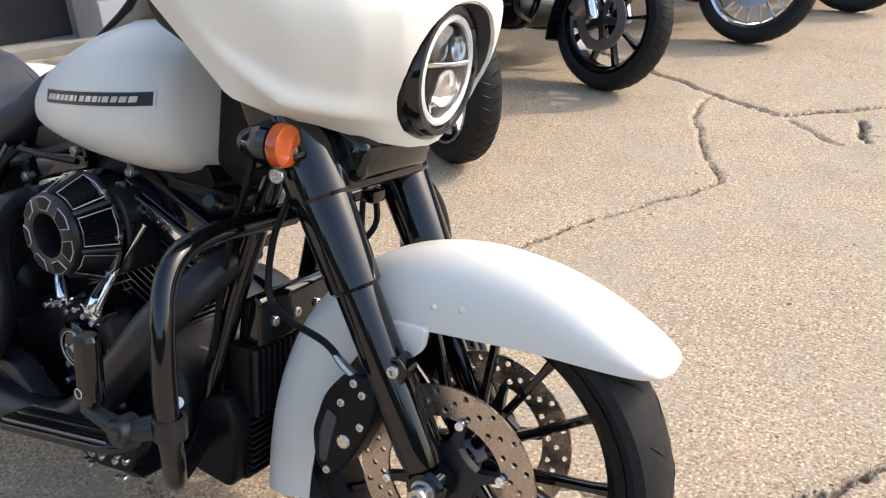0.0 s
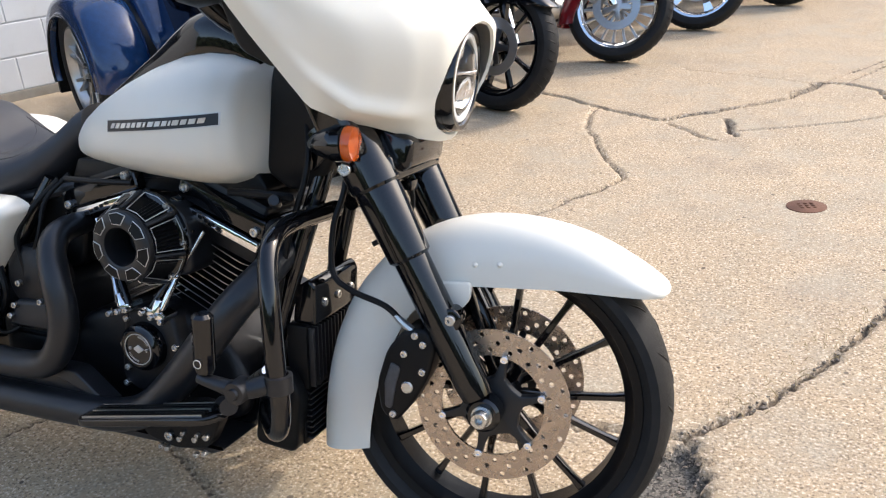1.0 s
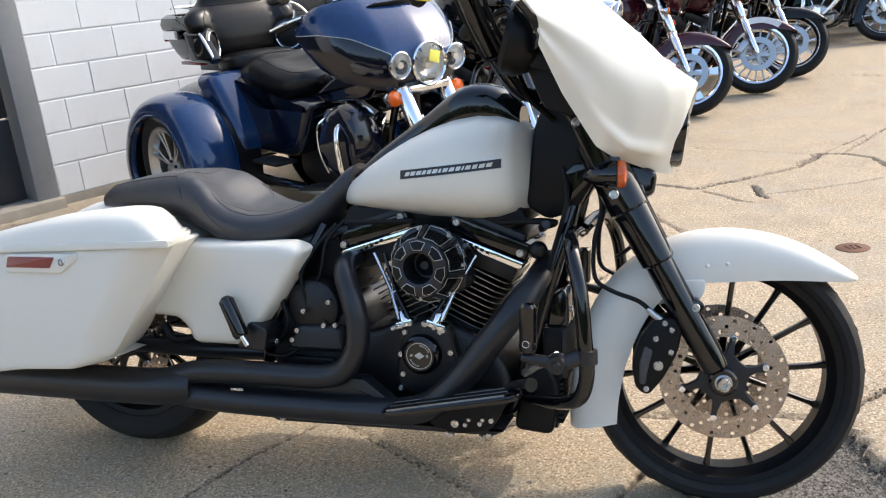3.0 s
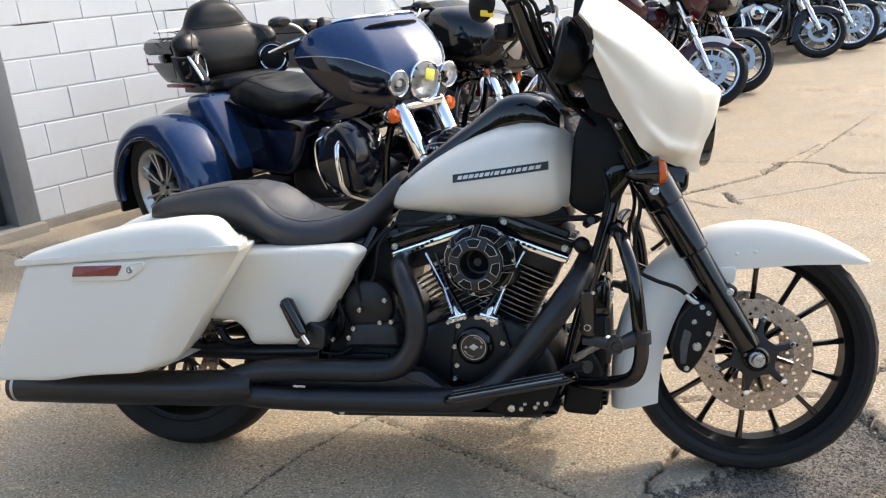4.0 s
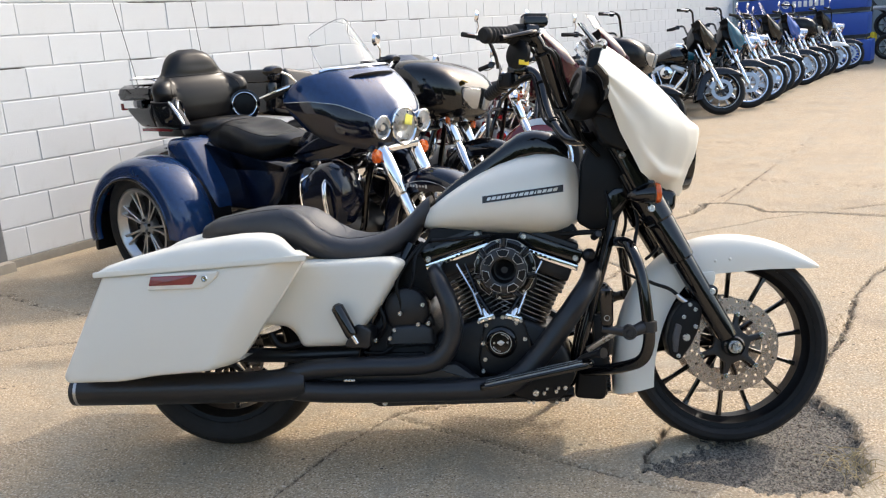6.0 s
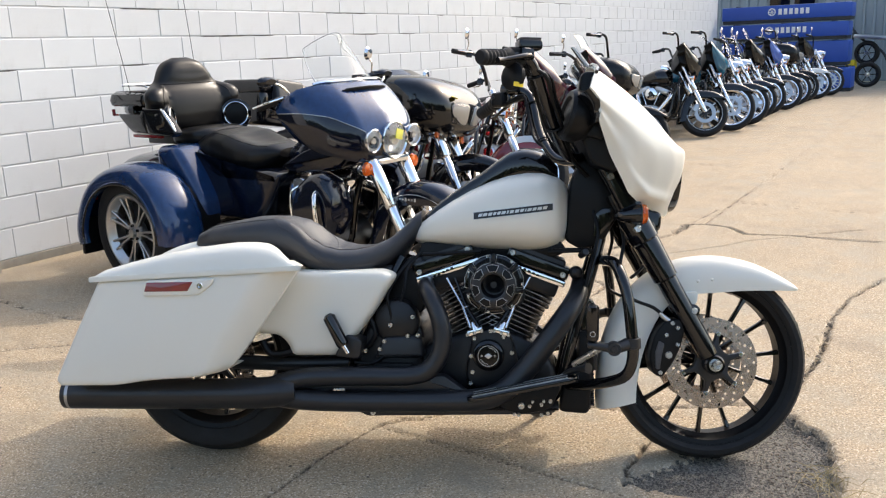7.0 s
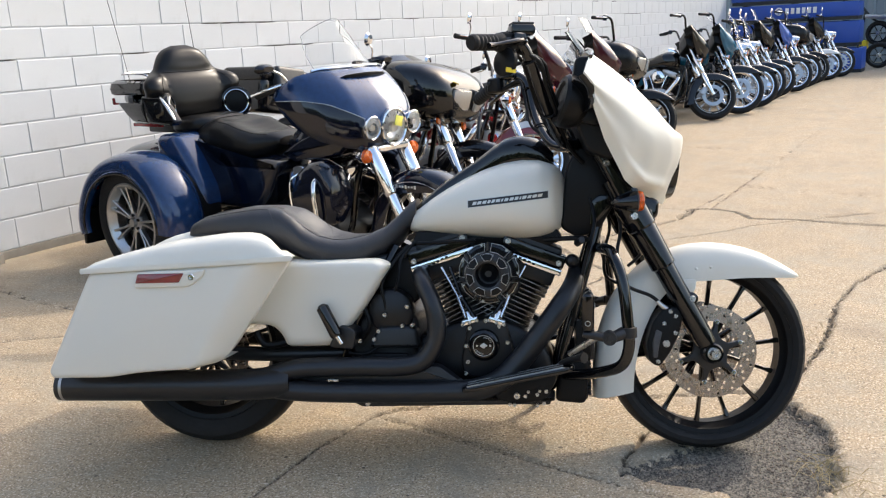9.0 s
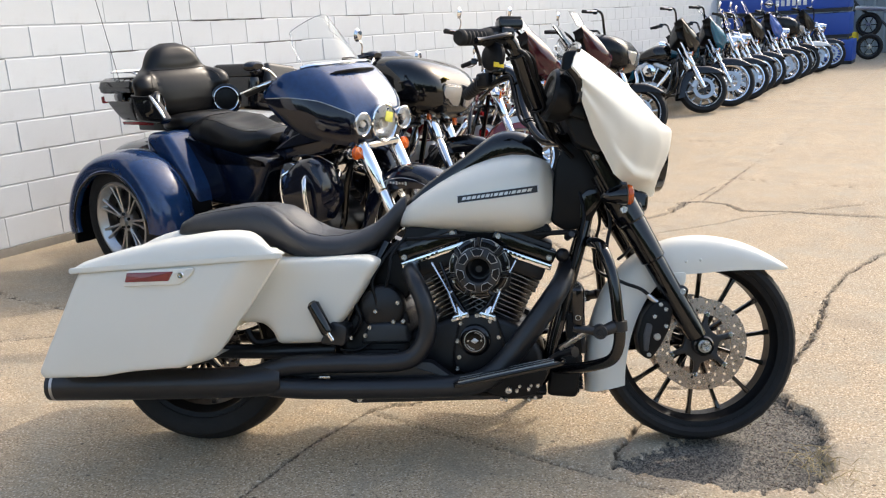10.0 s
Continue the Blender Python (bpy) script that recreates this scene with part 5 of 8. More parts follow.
def shell_nose(u):
    """The brow, where the shell stands out farthest."""
    return station(u, [0.735, 0.732, 0.715, 0.678, 0.622, 0.563, 0.502, 0.450], [0.0, 0.065, 0.128, 0.186, 0.236, 0.284, 0.328, 0.369], [0.975, 0.974, 0.968, 0.960, 0.962, 0.990, 1.040, 1.092])


def shell_upper(u):
    return station(u, [0.430, 0.432, 0.437, 0.441, 0.443, 0.439, 0.430, 0.420], [0.0, 0.06, 0.125, 0.19, 0.25, 0.305, 0.350, 0.378], [1.240, 1.238, 1.232, 1.220, 1.206, 1.190, 1.168, 1.138])


def ease(a, lo, hi):
    t = min(1.0, max(0.0, (a - lo) / (hi - lo)))
    return t * t * (3 - 2 * t)


def shell_point(u, v):
    """v: 0 at the lower edge, 0.16 at the crease, 1 at the upper edge."""
    a = abs(u)
    lo, cr, mid, hi = shell_lower(u), shell_crease(u), shell_nose(u), shell_upper(u)
    if v < 0.16:
        return lo.lerp(cr, v / 0.16)
    t, k = (v - 0.16) / 0.84, 0.40
    ctrl = (mid - cr * (1 - k) ** 2 - hi * k * k) / (2 * k * (1 - k))
    soft = cr * (1 - t) ** 2 + ctrl * 2 * t * (1 - t) + hi * t * t
    hard = cr.lerp(mid, t / k) if t < k else mid.lerp(hi, (t - k) / (1 - k))
    if t < k:
        hard.x += 0.016 * math.sin(math.pi * t / k) * (1 - a)
    else:
        hard.x -= 0.014 * math.sin(math.pi * ((t - k) / (1 - k)) ** 0.8) * (1 - a)
    p = hard.lerp(soft, ease(a, 0.10, 0.42))
    # a scoop lies over the crease and runs out to a point on the wing
    deep = 0.017 * ease(a, 0.16, 0.40) * (1 - ease(a, 0.60, 0.80))
    form = ease(t, 0.0, 0.10) * (1 - ease(t, 0.10, 0.46))
    wing = 0.010 * ease(a, 0.55, 0.85) * math.sin(math.pi * min(1, t / 0.62)) ** 2
    d = deep * form + wing
    return p + V(-0.45 * d, -math.copysign(0.9 * d, u) if u else 0, 0)


LAMP = V(0.688, 0.036, 0.876)
TURN = V(0.9895, 0.104, -0.10)


def turned(p):
    """The nose of the shell follows the turned fork."""
    p.y += 0.036 * min(1.0, max(0.0, (p.x - 0.44) / 0.24))
    return p


NU, NV = 96, 62
shell = bmesh.new()
# depth of the nose over its plan, to seat the rim of the mouth on the surface
NOSE = np.array([tuple(turned(shell_point(u, v))) for u in np.linspace(-0.45, 0.45, 120) for v in np.linspace(0.0, 0.78, 150)])
vs = {}
for i in range(NU + 1):
    for j in range(NV + 1):
        u = -1 + 2 * i / NU
        p = turned(shell_point(u, j / NV))
        # pull the rim of the headlight mouth onto its outline
        q = V(0, (p.y - LAMP.y) / 0.108, (p.z - 0.874) / 0.099)
        r = math.hypot(q.y, q.z)
        if 0.80 < r < 1.0 and p.x > 0.6:
            p.y, p.z = LAMP.y + (p.y - LAMP.y) / r, 0.874 + (p.z - 0.874) / r
            p.x = NOSE[np.argmin((NOSE[:, 1] - p.y) ** 2 + (NOSE[:, 2] - p.z) ** 2), 0]
            r = 1.0
        vs[i, j] = (shell.verts.new(p), r)
for i in range(NU):
    for j in range(NV):
        c = [vs[i, j], vs[i + 1, j], vs[i + 1, j + 1], vs[i, j + 1]]
        if all(r < 1.001 for _, r in c) and c[0][0].co.x > 0.6:
            continue
        shell.faces.new([v for v, _ in c])
for v in [v for v in shell.verts if not v.link_faces]:
    shell.verts.remove(v)
bmesh.ops.recalc_face_normals(shell, faces=shell.faces[:])
bmesh.ops.smooth_vert(shell, verts=[v for v in shell.verts if not v.is_boundary], factor=0.5, use_axis_x=True, use_axis_y=True, use_axis_z=True)
bmesh.ops.solidify(shell, geom=shell.faces[:], thickness=0.006)
fairing = part("fairing", shell, PEARL, bike, "pearl white batwing fairing shell")

# headlight
ring = lambda prof, seg=48: lathe(prof, LAMP, TURN, seg)
part("headlight_bucket", ring([(0.122, -0.085), (0.106, -0.040), (0.0970, -0.012), (0.0955, -0.002), (0.091, -0.010)]), GLOSS, fairing, "gloss black headlight surround")
lampset = part("headlight", ring([(0.092, 0.006), (0.090, 0.014), (0.084, 0.016), (0.080, 0.010), (0.079, -0.03), (0.0001, -0.045)]), PLASTIC, bike, "round LED headlight with halo ring")
part("bezel", ring([(0.094, -0.02), (0.095, 0.010), (0.091, 0.018), (0.083, 0.018), (0.079, 0.010)]), GLOSS, lampset)
part("reflector_bowl", ring([(0.068, 0.006), (0.058, -0.012), (0.040, -0.024), (0.0001, -0.030)]), GLOSS, lampset)
part("halo_ring", ring([(0.067, 0.008), (0.0685, 0.014), (0.0725, 0.017), (0.0775, 0.015), (0.0795, 0.009)]), WHITEPAINT, lampset, "white halo ring")
for (dy, dz, r), tag in zip(((0.0, -0.030, 0.033), (-0.022, 0.030, 0.019), (0.022, 0.030, 0.019)), ("large clear projector lens", "small clear projector lens", "small clear projector lens")):
    o = LAMP + V(-0.006, dy, dz)
    part("projector_cup", lathe([(r * 1.08, 0.006), (r * 1.0, 0.004), (r * 0.85, -0.010), (0.0001, -0.016)], o, TURN, 24), CHROME, lampset)
    part("projector", lathe([(r, -0.004), (r * 0.96, 0.004), (r * 0.80, 0.012), (r * 0.45, 0.018), (0.0001, 0.020)], o, TURN, 24), LENS, lampset, tag)
part("divider", box(LAMP + V(-0.012, 0, 0.008), (0.02, 0.12, 0.006), 0.002), CHROME, lampset)
part("lens", ring([(0.0680, 0.010), (0.056, 0.019), (0.04, 0.025), (0.02, 0.028), (0.0001, 0.029)]), LENS, lampset)
lampset.children[-1].visible_shadow = False

# inner fairing, speakers, windshield stub
for s in (-1, 1):
    rows = []
    for v in np.linspace(0.06, 0.97, 14):
        p = shell_point(s * 0.985, v)
        rows.append(curve_points([p + V(-0.004, -s * 0.004, 0), p + V(-0.022, -s * 0.022, -0.008), p + V(-0.040, -s * 0.09, -0.018), p + V(-0.01, -s * 0.20, -0.02)], 4)[0])
    part("inner_fairing", grid_surface(rows, None, 0.004), GLOSS, fairing, "black plastic inner fairing")
    pod = part("speaker_pod", lathe([(0.0001, 0.004), (0.046, 0.002), (0.054, 0.010), (0.068, 0.010), (0.076, 0.0), (0.076, -0.03), (0.060, -0.06), (0.03, -0.08)], (0.362, s * 0.262, 1.075), (-0.93, s * 0.25, 0.26), 32), PLASTIC, fairing, "black speaker pod")
    part("switch_panel", box((0.435, s * 0.275, 1.03), (0.06, 0.03, 0.05), 0.008, pose(0, 0, 0, 0, 20, 0)), PLASTIC, fairing)
part("dash_panel", slab(rounded([(0.40, 1.20), (0.45, 1.20), (0.52, 1.00), (0.50, 0.90), (0.43, 0.93), (0.38, 1.05)], 0.02), -0.25, 0.25, 0.01, True), PLASTIC, fairing)
part("windshield", grid_surface([[V(x + 0.030 * abs(y / 0.24) ** 2 * -1, y, z - 0.02 * (y / 0.24) ** 2) for y in np.linspace(-0.24, 0.24, 14)] for x, z in ((0.445, 1.235), (0.425, 1.262), (0.405, 1.292))], None, 0.004), LENS, fairing, "low tinted windshield")
part("windshield_trim", tube([shell_upper(u) + V(0.004, 0, 0.004) for u in np.linspace(-0.75, 0.75, 20)], 0.006, 8, 1), GLOSS, fairing)

# ---- handlebar ----
# turned with the fork: the grip on the far side lies farther back
for s, bends, grip, way in (
    (-1, [(0.420, -0.040, 0.965), (0.395, -0.09, 0.955), (0.356, -0.16, 0.968), (0.322, -0.235, 1.040), (0.293, -0.288, 1.120), (0.272, -0.318, 1.185), (0.250, -0.338, 1.225), (0.216, -0.356, 1.236), (0.190, -0.372, 1.230)], (0.192, -0.370, 1.229), (-0.65, -0.76, -0.09)),
    (1, [(0.420, 0.040, 0.965), (0.380, 0.08, 0.955), (0.333, 0.13, 0.968), (0.292, 0.205, 1.030), (0.270, 0.258, 1.095), (0.256, 0.290, 1.165), (0.238, 0.308, 1.205), (0.204, 0.322, 1.222), (0.172, 0.335, 1.213), (0.130, 0.352, 1.188)], (0.122, 0.355, 1.183), (-0.56, 0.79, -0.27)),
):
    bar = part("handlebar", tube(bends, 0.0160, 14, 6), GLOSS, bike, "tall gloss black handlebar")
    g = V(*grip)
    w = V(*way).normalized()
    part("grip", lathe([(0.0001, 0.112), (0.018, 0.112), (0.0215, 0.106)] + [(0.0192 if k % 2 else 0.0225, 0.100 - k * 0.0072) for k in range(12)] + [(0.026, 0.006), (0.026, -0.004), (0.014, -0.006)], g, w, 22), RUBBER, bar, "ribbed black rubber grip")
    hs = g - w * 0.030
    part("switch_housing", box(hs, (0.056, 0.048, 0.054), 0.014, pose(0, 0, 0, 0, 0, -s * 32), None, 3), PLASTIC, bar)
    part("switch_button", box(hs + V(-0.026, -s * 0.012, 0.008), (0.012, 0.018, 0.012), 0.003), SATIN, bar)
    part("lever_perch", box(hs + V(0.030, s * 0.004, 0.006), (0.040, 0.044, 0.034), 0.010, pose(0, 0, 0, 0, 0, -s * 30), None, 3), GLOSS, bar)
    part("lever", tube([hs + V(0.046, s * 0.010, 0.004), hs + V(0.035, s * 0.060, -0.006), hs + w * 0.10 + V(0.044, s * 0.03, -0.012), hs + w * 0.142 + V(0.050, s * 0.02, -0.014)], [0.009, 0.0075, 0.006, 0.0085], 10, 4), GLOSS, bar, "black hand lever")
    part("reservoir", box(hs + V(0.040, -s * 0.012, 0.034), (0.070, 0.046, 0.030), 0.010, pose(0, 0, 0, 0, 0, -s * 20), None, 3), GLOSS, bar, "black fluid reservoir")
    part("reservoir_cap", box(hs + V(0.040, -s * 0.012, 0.050), (0.062, 0.040, 0.006), 0.002, pose(0, 0, 0, 0, 0, -s * 20)), SATIN, bar)
    b = [V(*q) for q in bends]
    for k, (off, r) in enumerate(((V(0.024, 0.010 * s, -0.004), 0.0065), (V(-0.020, -0.012 * s, -0.004), 0.0055), (V(0.034, -0.014 * s, 0.0), 0.0050))):
        part("cable", tube([hs + V(0.012, -s * 0.012, -0.020)] + [q + off for q in b[-4:2:-1]] + [V(0.375, s * (0.15 - 0.02 * k), 0.955), V(0.425, s * 0.10, 0.90)], r, 8, 5), PLASTIC, bar, "black control cable")
    for q in (b[3], b[5]):
        part("cable_clip", torus(q, (b[5] - b[3]), 0.022, 0.003, 16, 6), PLASTIC, bar)
    if s > 0:
        continue
    # the mirror hangs under the grip
    mc = hs + V(-0.006, s * 0.022, -0.056)
    part("mirror_stem", tube([hs + V(0.02, s * 0.004, -0.02), hs + V(0.008, s * 0.020, -0.034), mc], 0.006, 8, 4), GLOSS, bar)
    part("mirror", lathe([(0.0001, 0.010), (0.028, 0.009), (0.039, 0.004), (0.041, -0.006), (0.030, -0.016), (0.0001, -0.020)], mc, (-0.62, s * 0.78, 0.08), 26), PLASTIC, bar, "round black mirror under the grip")
part("bar_riser", box((0.418, 0, 0.955), (0.045, 0.13, 0.045), 0.012, pose(0, 0, 0, 0, -25, 0), None, 3), GLOSS, bike, "black handlebar riser clamp")
part("warning_tag", box((0.222, -0.392, 1.150), (0.030, 0.003, 0.013), 0.001, pose(0, 0, 0, 0, 6, 30)), YELLOW, bike, "yellow tag")
# ---- the row of parked motorcycles ----
def place_bike(u, out, turn=0.0, lean=-9.0):
    """A pose whose front tyre stands u metres along the wall and so far out from it, nose to the yard."""
    p = from_wall(u, out)
    return Matrix.Translation(p) @ pose(0, 0, 0, 0, 0, WALL_TURN - 90 + turn) @ pose(0, 0, 0, lean, 0, 0) @ Matrix.Translation((-0.812, 0, 0))


def simple_wheel(parent, x, R, w, rim, style, y=0.0):
    c = V(x, y, R)
    wheel = part("tyre", lathe(tyre_profile(R, w, rim), c, (0, 1, 0), 40), RUBBER, parent, "black rubber tyre")
    bright = style in ("wire", "chrome", "mag")
    part("rim", lathe(rim_profile(rim, w), c, (0, 1, 0), 40), CHROME if bright else GLOSS, wheel, "chrome rim" if bright else "black rim")
    if style == "cut":
        part("rim_flange", torus(c + V(0, -w * 0.43, 0), (0, 1, 0), rim - 0.004, 0.004, 40, 6), STEEL, wheel, "machined rim edge")
    part("hub", lathe([(0.001, -0.07), (0.028, -0.07), (0.030, -0.04), (0.02, -0.03), (0.02, 0.03), (0.030, 0.04), (0.028, 0.07), (0.001, 0.07)], c, (0, 1, 0), 18), CHROME if bright else SATIN, wheel)
    if style == "wire":
        for i in range(40):
            a = 2 * math.pi * i / 40
            s = 1 if i % 2 else -1
            b = a + (0.45 if i % 4 < 2 else -0.45)
            part("spoke", tube([c + V(0.026 * math.cos(b), s * 0.04, 0.026 * math.sin(b)), c + V((rim - 0.018) * math.cos(a), s * 0.008, (rim - 0.018) * math.sin(a))], 0.0028, 5, 1), CHROME, wheel)
    else:
        n = {"chrome": 5, "mag": 18, "cut": 10, "black": 9}[style]
        for i in range(n):
            a = 2 * math.pi * i / n + 0.2
            d, t = V(math.cos(a), 0, math.sin(a)), V(-math.sin(a), 0, math.cos(a))
            wd = {"chrome": 0.026, "mag": 0.006, "cut": 0.0065, "black": 0.009}[style]
            loops = [[c + d * r + t * q * k + V(0, v, 0) for q, v in ((-wd, -0.02), (wd, -0.02), (wd, 0.012), (-wd, 0.012))] for r, k in ((0.026, 1.1), (rim * 0.55, 0.75), (rim - 0.018, 1.25))]
            part("spoke", rings(bmesh.new(), loops), {"chrome": CHROME, "mag": ALLOY, "cut": STEEL, "black": GLOSS}[style], wheel)
    for s in (-1,):
        part("brake_disc", lathe([(0.095, -0.003), (0.142, -0.003), (0.142, 0.003), (0.095, 0.003), (0.095, -0.003)], c + V(0, s * 0.075, 0), (0, 1, 0), 40), FINEDGE, wheel, "steel brake disc")
        o = []
        for i in range(5):
            for r, da in ((0.035, -0.5), (0.09, -0.16), (0.09, 0.16), (0.035, 0.5)):
                a = 2 * math.pi * i / 5 + da
                o.append((x + r * math.cos(a), R + r * math.sin(a)))
        part("disc_carrier", slab(o, y + s * 0.070, y + s * 0.079, 0.001), SATIN if style in ("cut", "black") else FINEDGE, wheel)
    return wheel


def tread(wheel, x, R, w, n=44):
    """Blocks cut across the crown of a tyre."""
    for s in (-1, 1):
        bm = bmesh.new()
        for k in range(n):
            a = 2 * math.pi * (k + (0.5 if s > 0 else 0)) / n
            pts = []
            for f in (0.06, 0.4, 0.7, 1.0):
                y = s * w * 0.40 * f
                r = interp(abs(y), (0, w * 0.21, w * 0.36, w * 0.485), (R, R - (R * 0.25) * 0.05, R - R * 0.25 * 0.16, R - R * 0.25 * 0.38)) + 0.0005
                b = a + 0.07 * f
                pts.append(V(x + r * math.cos(b), y, R + r * math.sin(b)))
            tube(pts, [0.001, 0.003, 0.003, 0.001], 5, 1, bm)
        tagged(part("tread_pattern", bm, PLASTIC, wheel), "", "", "", "stuff")


def half_shell(bm_thick, paint, parent, dz=0.0, dx=0.0, scale=1.0, name="fairing", label="", sweep=0.0, lower=None):
    """A batwing shell with a round lamp mouth."""
    bm = bmesh.new()
    grid = {}
    for i in range(33):
        for j in range(19):
            p = shell_point(-1 + 2 * i / 32, j / 18)
            r = math.hypot(p.y / 0.112, (p.z - 0.868) / 0.108)
            if 0.72 < r < 1.0 and p.x > 0.6:
                p.y, p.z, r = p.y / r, 0.868 + (p.z - 0.868) / r, 1.0
            grid[i, j] = (bm.verts.new(V(p.x + dx - sweep * abs(-1 + i / 16) ** 1.3, p.y * scale, p.z + dz)), r)
    for i in range(32):
        for j in range(18):
            c = [grid[i, j], grid[i + 1, j], grid[i + 1, j + 1], grid[i, j + 1]]
            if all(r < 1.001 for _, r in c) and c[0][0].co.x > 0.58:
                continue
            f = bm.faces.new([v for v, _ in c])
            f.material_index = 1 if lower and j / 18 < 0.34 + 0.36 * abs(-1 + i / 16) else 0
    for v in [v for v in bm.verts if not v.link_faces]:
        bm.verts.remove(v)
    bmesh.ops.recalc_face_normals(bm, faces=bm.faces[:])
    bmesh.ops.smooth_vert(bm, verts=[v for v in bm.verts if not v.is_boundary], factor=0.5, use_axis_x=True, use_axis_y=True, use_axis_z=True)
    bmesh.ops.solidify(bm, geom=bm.faces[:], thickness=bm_thick)
    ob = part(name, bm, paint, parent, label)
    if lower:
        ob.data.materials.append(lower)
    return ob


def round_lamp(parent, c, r, name="headlight", label="round chrome headlight", axis=(1, 0, -0.08), tag=False):
    cup = part(name, lathe([(r * 0.55, -r * 0.9), (r * 0.95, -r * 0.35), (r * 1.06, 0.0), (r * 1.06, r * 0.14), (r, r * 0.18), (r * 0.93, r * 0.1)], c, axis, 28), CHROME, parent, label)
    part("reflector", lathe([(r * 0.93, 0.0), (r * 0.8, -r * 0.25), (r * 0.5, -r * 0.45), (0.0001, -r * 0.5)], c, axis, 28), REFLECTOR, cup)
    part("bulb_shield", lathe([(0.0001, r * 0.02), (r * 0.25, 0.0), (r * 0.25, -r * 0.3)], c, axis, 16), ALLOY, cup)
    ln = part("lens", lathe([(r * 0.95, r * 0.10), (r * 0.7, r * 0.22), (r * 0.35, r * 0.29), (0.0001, r * 0.31)], c, axis, 28), LENS, cup)
    ln.visible_shadow = False
    if tag:
        part("sticker", box(Vector(c) + V(r * 0.30, r * 0.18, r * 0.30), (0.003, r * 0.75, r * 0.55), 0.002, pose(0, 0, 0, -14, 5, 8)), PALEYELLOW, cup, "yellow paper sticker")
    return cup


def make_bike(m, label, paint=GLOSS, front="bat", wheel="cut", fork=CHROME, bars="low", motor="black", bags=True, pak=False, screen=0.0, panel=None, R=0.318, group="motorcycles along the wall", fender_paint=None, steer=24):
    b = empty("motorcycle", m, label, "motorcycle", group)
    fp = fender_paint or paint
    front_tyre = simple_wheel(b, FW, R, 0.120 if wheel != "wire" else 0.10, R - 0.078, wheel)
    tread(front_tyre, FW, R, 0.12 if wheel != "wire" else 0.10)
    simple_wheel(b, RW, 0.325, 0.170, 0.225, "black" if wheel in ("cut", "black") else wheel)
    for s in (-1, 1):
        Y = V(0, s * 0.115, 0)
        lg = part("fork_leg", tube([fork_at(0.31) + Y, fork_at(0.33) + Y, fork_at(0.56) + Y, fork_at(0.57) + Y, fork_at(0.95) + Y], [0.024, 0.030, 0.031, 0.025, 0.025], 16, 1), fork, b, "chrome fork leg" if fork == CHROME else "black fork leg")
        part("fork_can", tube([fork_at(0.60) + Y, fork_at(0.61) + Y, fork_at(0.80) + Y, fork_at(0.81) + Y], [0.030, 0.036, 0.037, 0.03], 16, 1), fork, lg)
        part("caliper", box((FW - 0.13, s * 0.09, R + 0.05), (0.06, 0.05, 0.11), 0.015, pose(0, 0, 0, 0, 30, 0)), SATIN if fork != CHROME else ALLOY, lg)
        sg = part("turn_signal", lathe([(0.010, -0.05), (0.026, -0.03), (0.030, 0.0), (0.030, 0.006)], (0.60, s * 0.195, 0.745), (1, 0, 0), 16), CHROME, b, "chrome turn signal")
        part("lens", lathe([(0.030, 0.004), (0.026, 0.016), (0.0001, 0.020)], (0.603, s * 0.195, 0.745), (1, 0, 0), 16), AMBER, sg, "amber lens")
    d = (R + 0.022) / 0.339
    crown = [(FW + (x - 0.812) * d, R + (z - 0.318) * d) for x, z in CROWN[2 if wheel == "wire" else 0:]]
    skirt = [(FW + (x - 0.812) * d, R + (z - 0.318) * d) for x, z in SKIRT[2 if wheel == "wire" else 0:]]
    ff = part("front_fender", fender(crown, skirt, 0.085, 0.003, 2), fp, b, "painted front fender")
    if panel:
        for s in (-1, 1):
            rows = []
            for f in (0.25, 0.75):
                rows.append([V(FW + (R + 0.015 - 0.10 * f) * math.cos(radians(a)), s * (0.081 + 0.006 * f), R + (R + 0.015 - 0.10 * f) * math.sin(radians(a))) for a in np.linspace(60, 120, 10)])
            part("fender_panel", grid_surface(rows, None, 0.002), panel, ff, "contrasting fender panel")
        part("fender_trim", tube([V(FW + (R + 0.03) * math.cos(radians(a)), 0.088, R + (R + 0.03) * math.sin(radians(a)) - 0.1) for a in (60, 90, 120)], 0.005, 6, 4), CHROME, ff)
    rows = []
    for a in np.linspace(5, 175, 20):
        c, sn = math.cos(radians(a)), math.sin(radians(a))
        rows.append([V(RW + (0.385 - 0.13 * (1 - abs(math.cos(q)) ** 0.5)) * c, 0.105 * math.copysign(abs(math.sin(q)) ** 0.7, q), 0.325 + (0.385 - 0.13 * (1 - abs(math.cos(q)) ** 0.5)) * sn) for q in (math.pi / 2 * k / 6 for k in range(-6, 7))])
    part("rear_fender", grid_surface(rows, None, 0.004), fp, b)
    part("fuel_tank", rings(bmesh.new(), [section(interp(i, range(14), TX), interp(i, range(14), TW), interp(i, range(14), TB), interp(i, range(14), TT), 24, 2.4, 0.46) for i in np.linspace(0, 13, 22)]), paint, b, "painted fuel tank")
    part("dash_console", rings(bmesh.new(), [section(x, interp(x, DX, DW), interp(x, TX, TT) - 0.06, interp(x, DX, DZ) - 0.02, 14, 2.6, 0.62) for x in np.linspace(-0.150, 0.335, 12)]), CHROME if motor == "chrome" else GLOSS, b)
    part("seat", rings(bmesh.new(), [section(x, interp(x, SX, SW), interp(x, SX, SB), interp(x, SX, ST), 20, 2.8, 0.45) for x in np.linspace(-0.862, -0.105, 26)]), LEATHER, b, "black leather seat")
    shine = CHROME if motor == "chrome" else WRINKLE
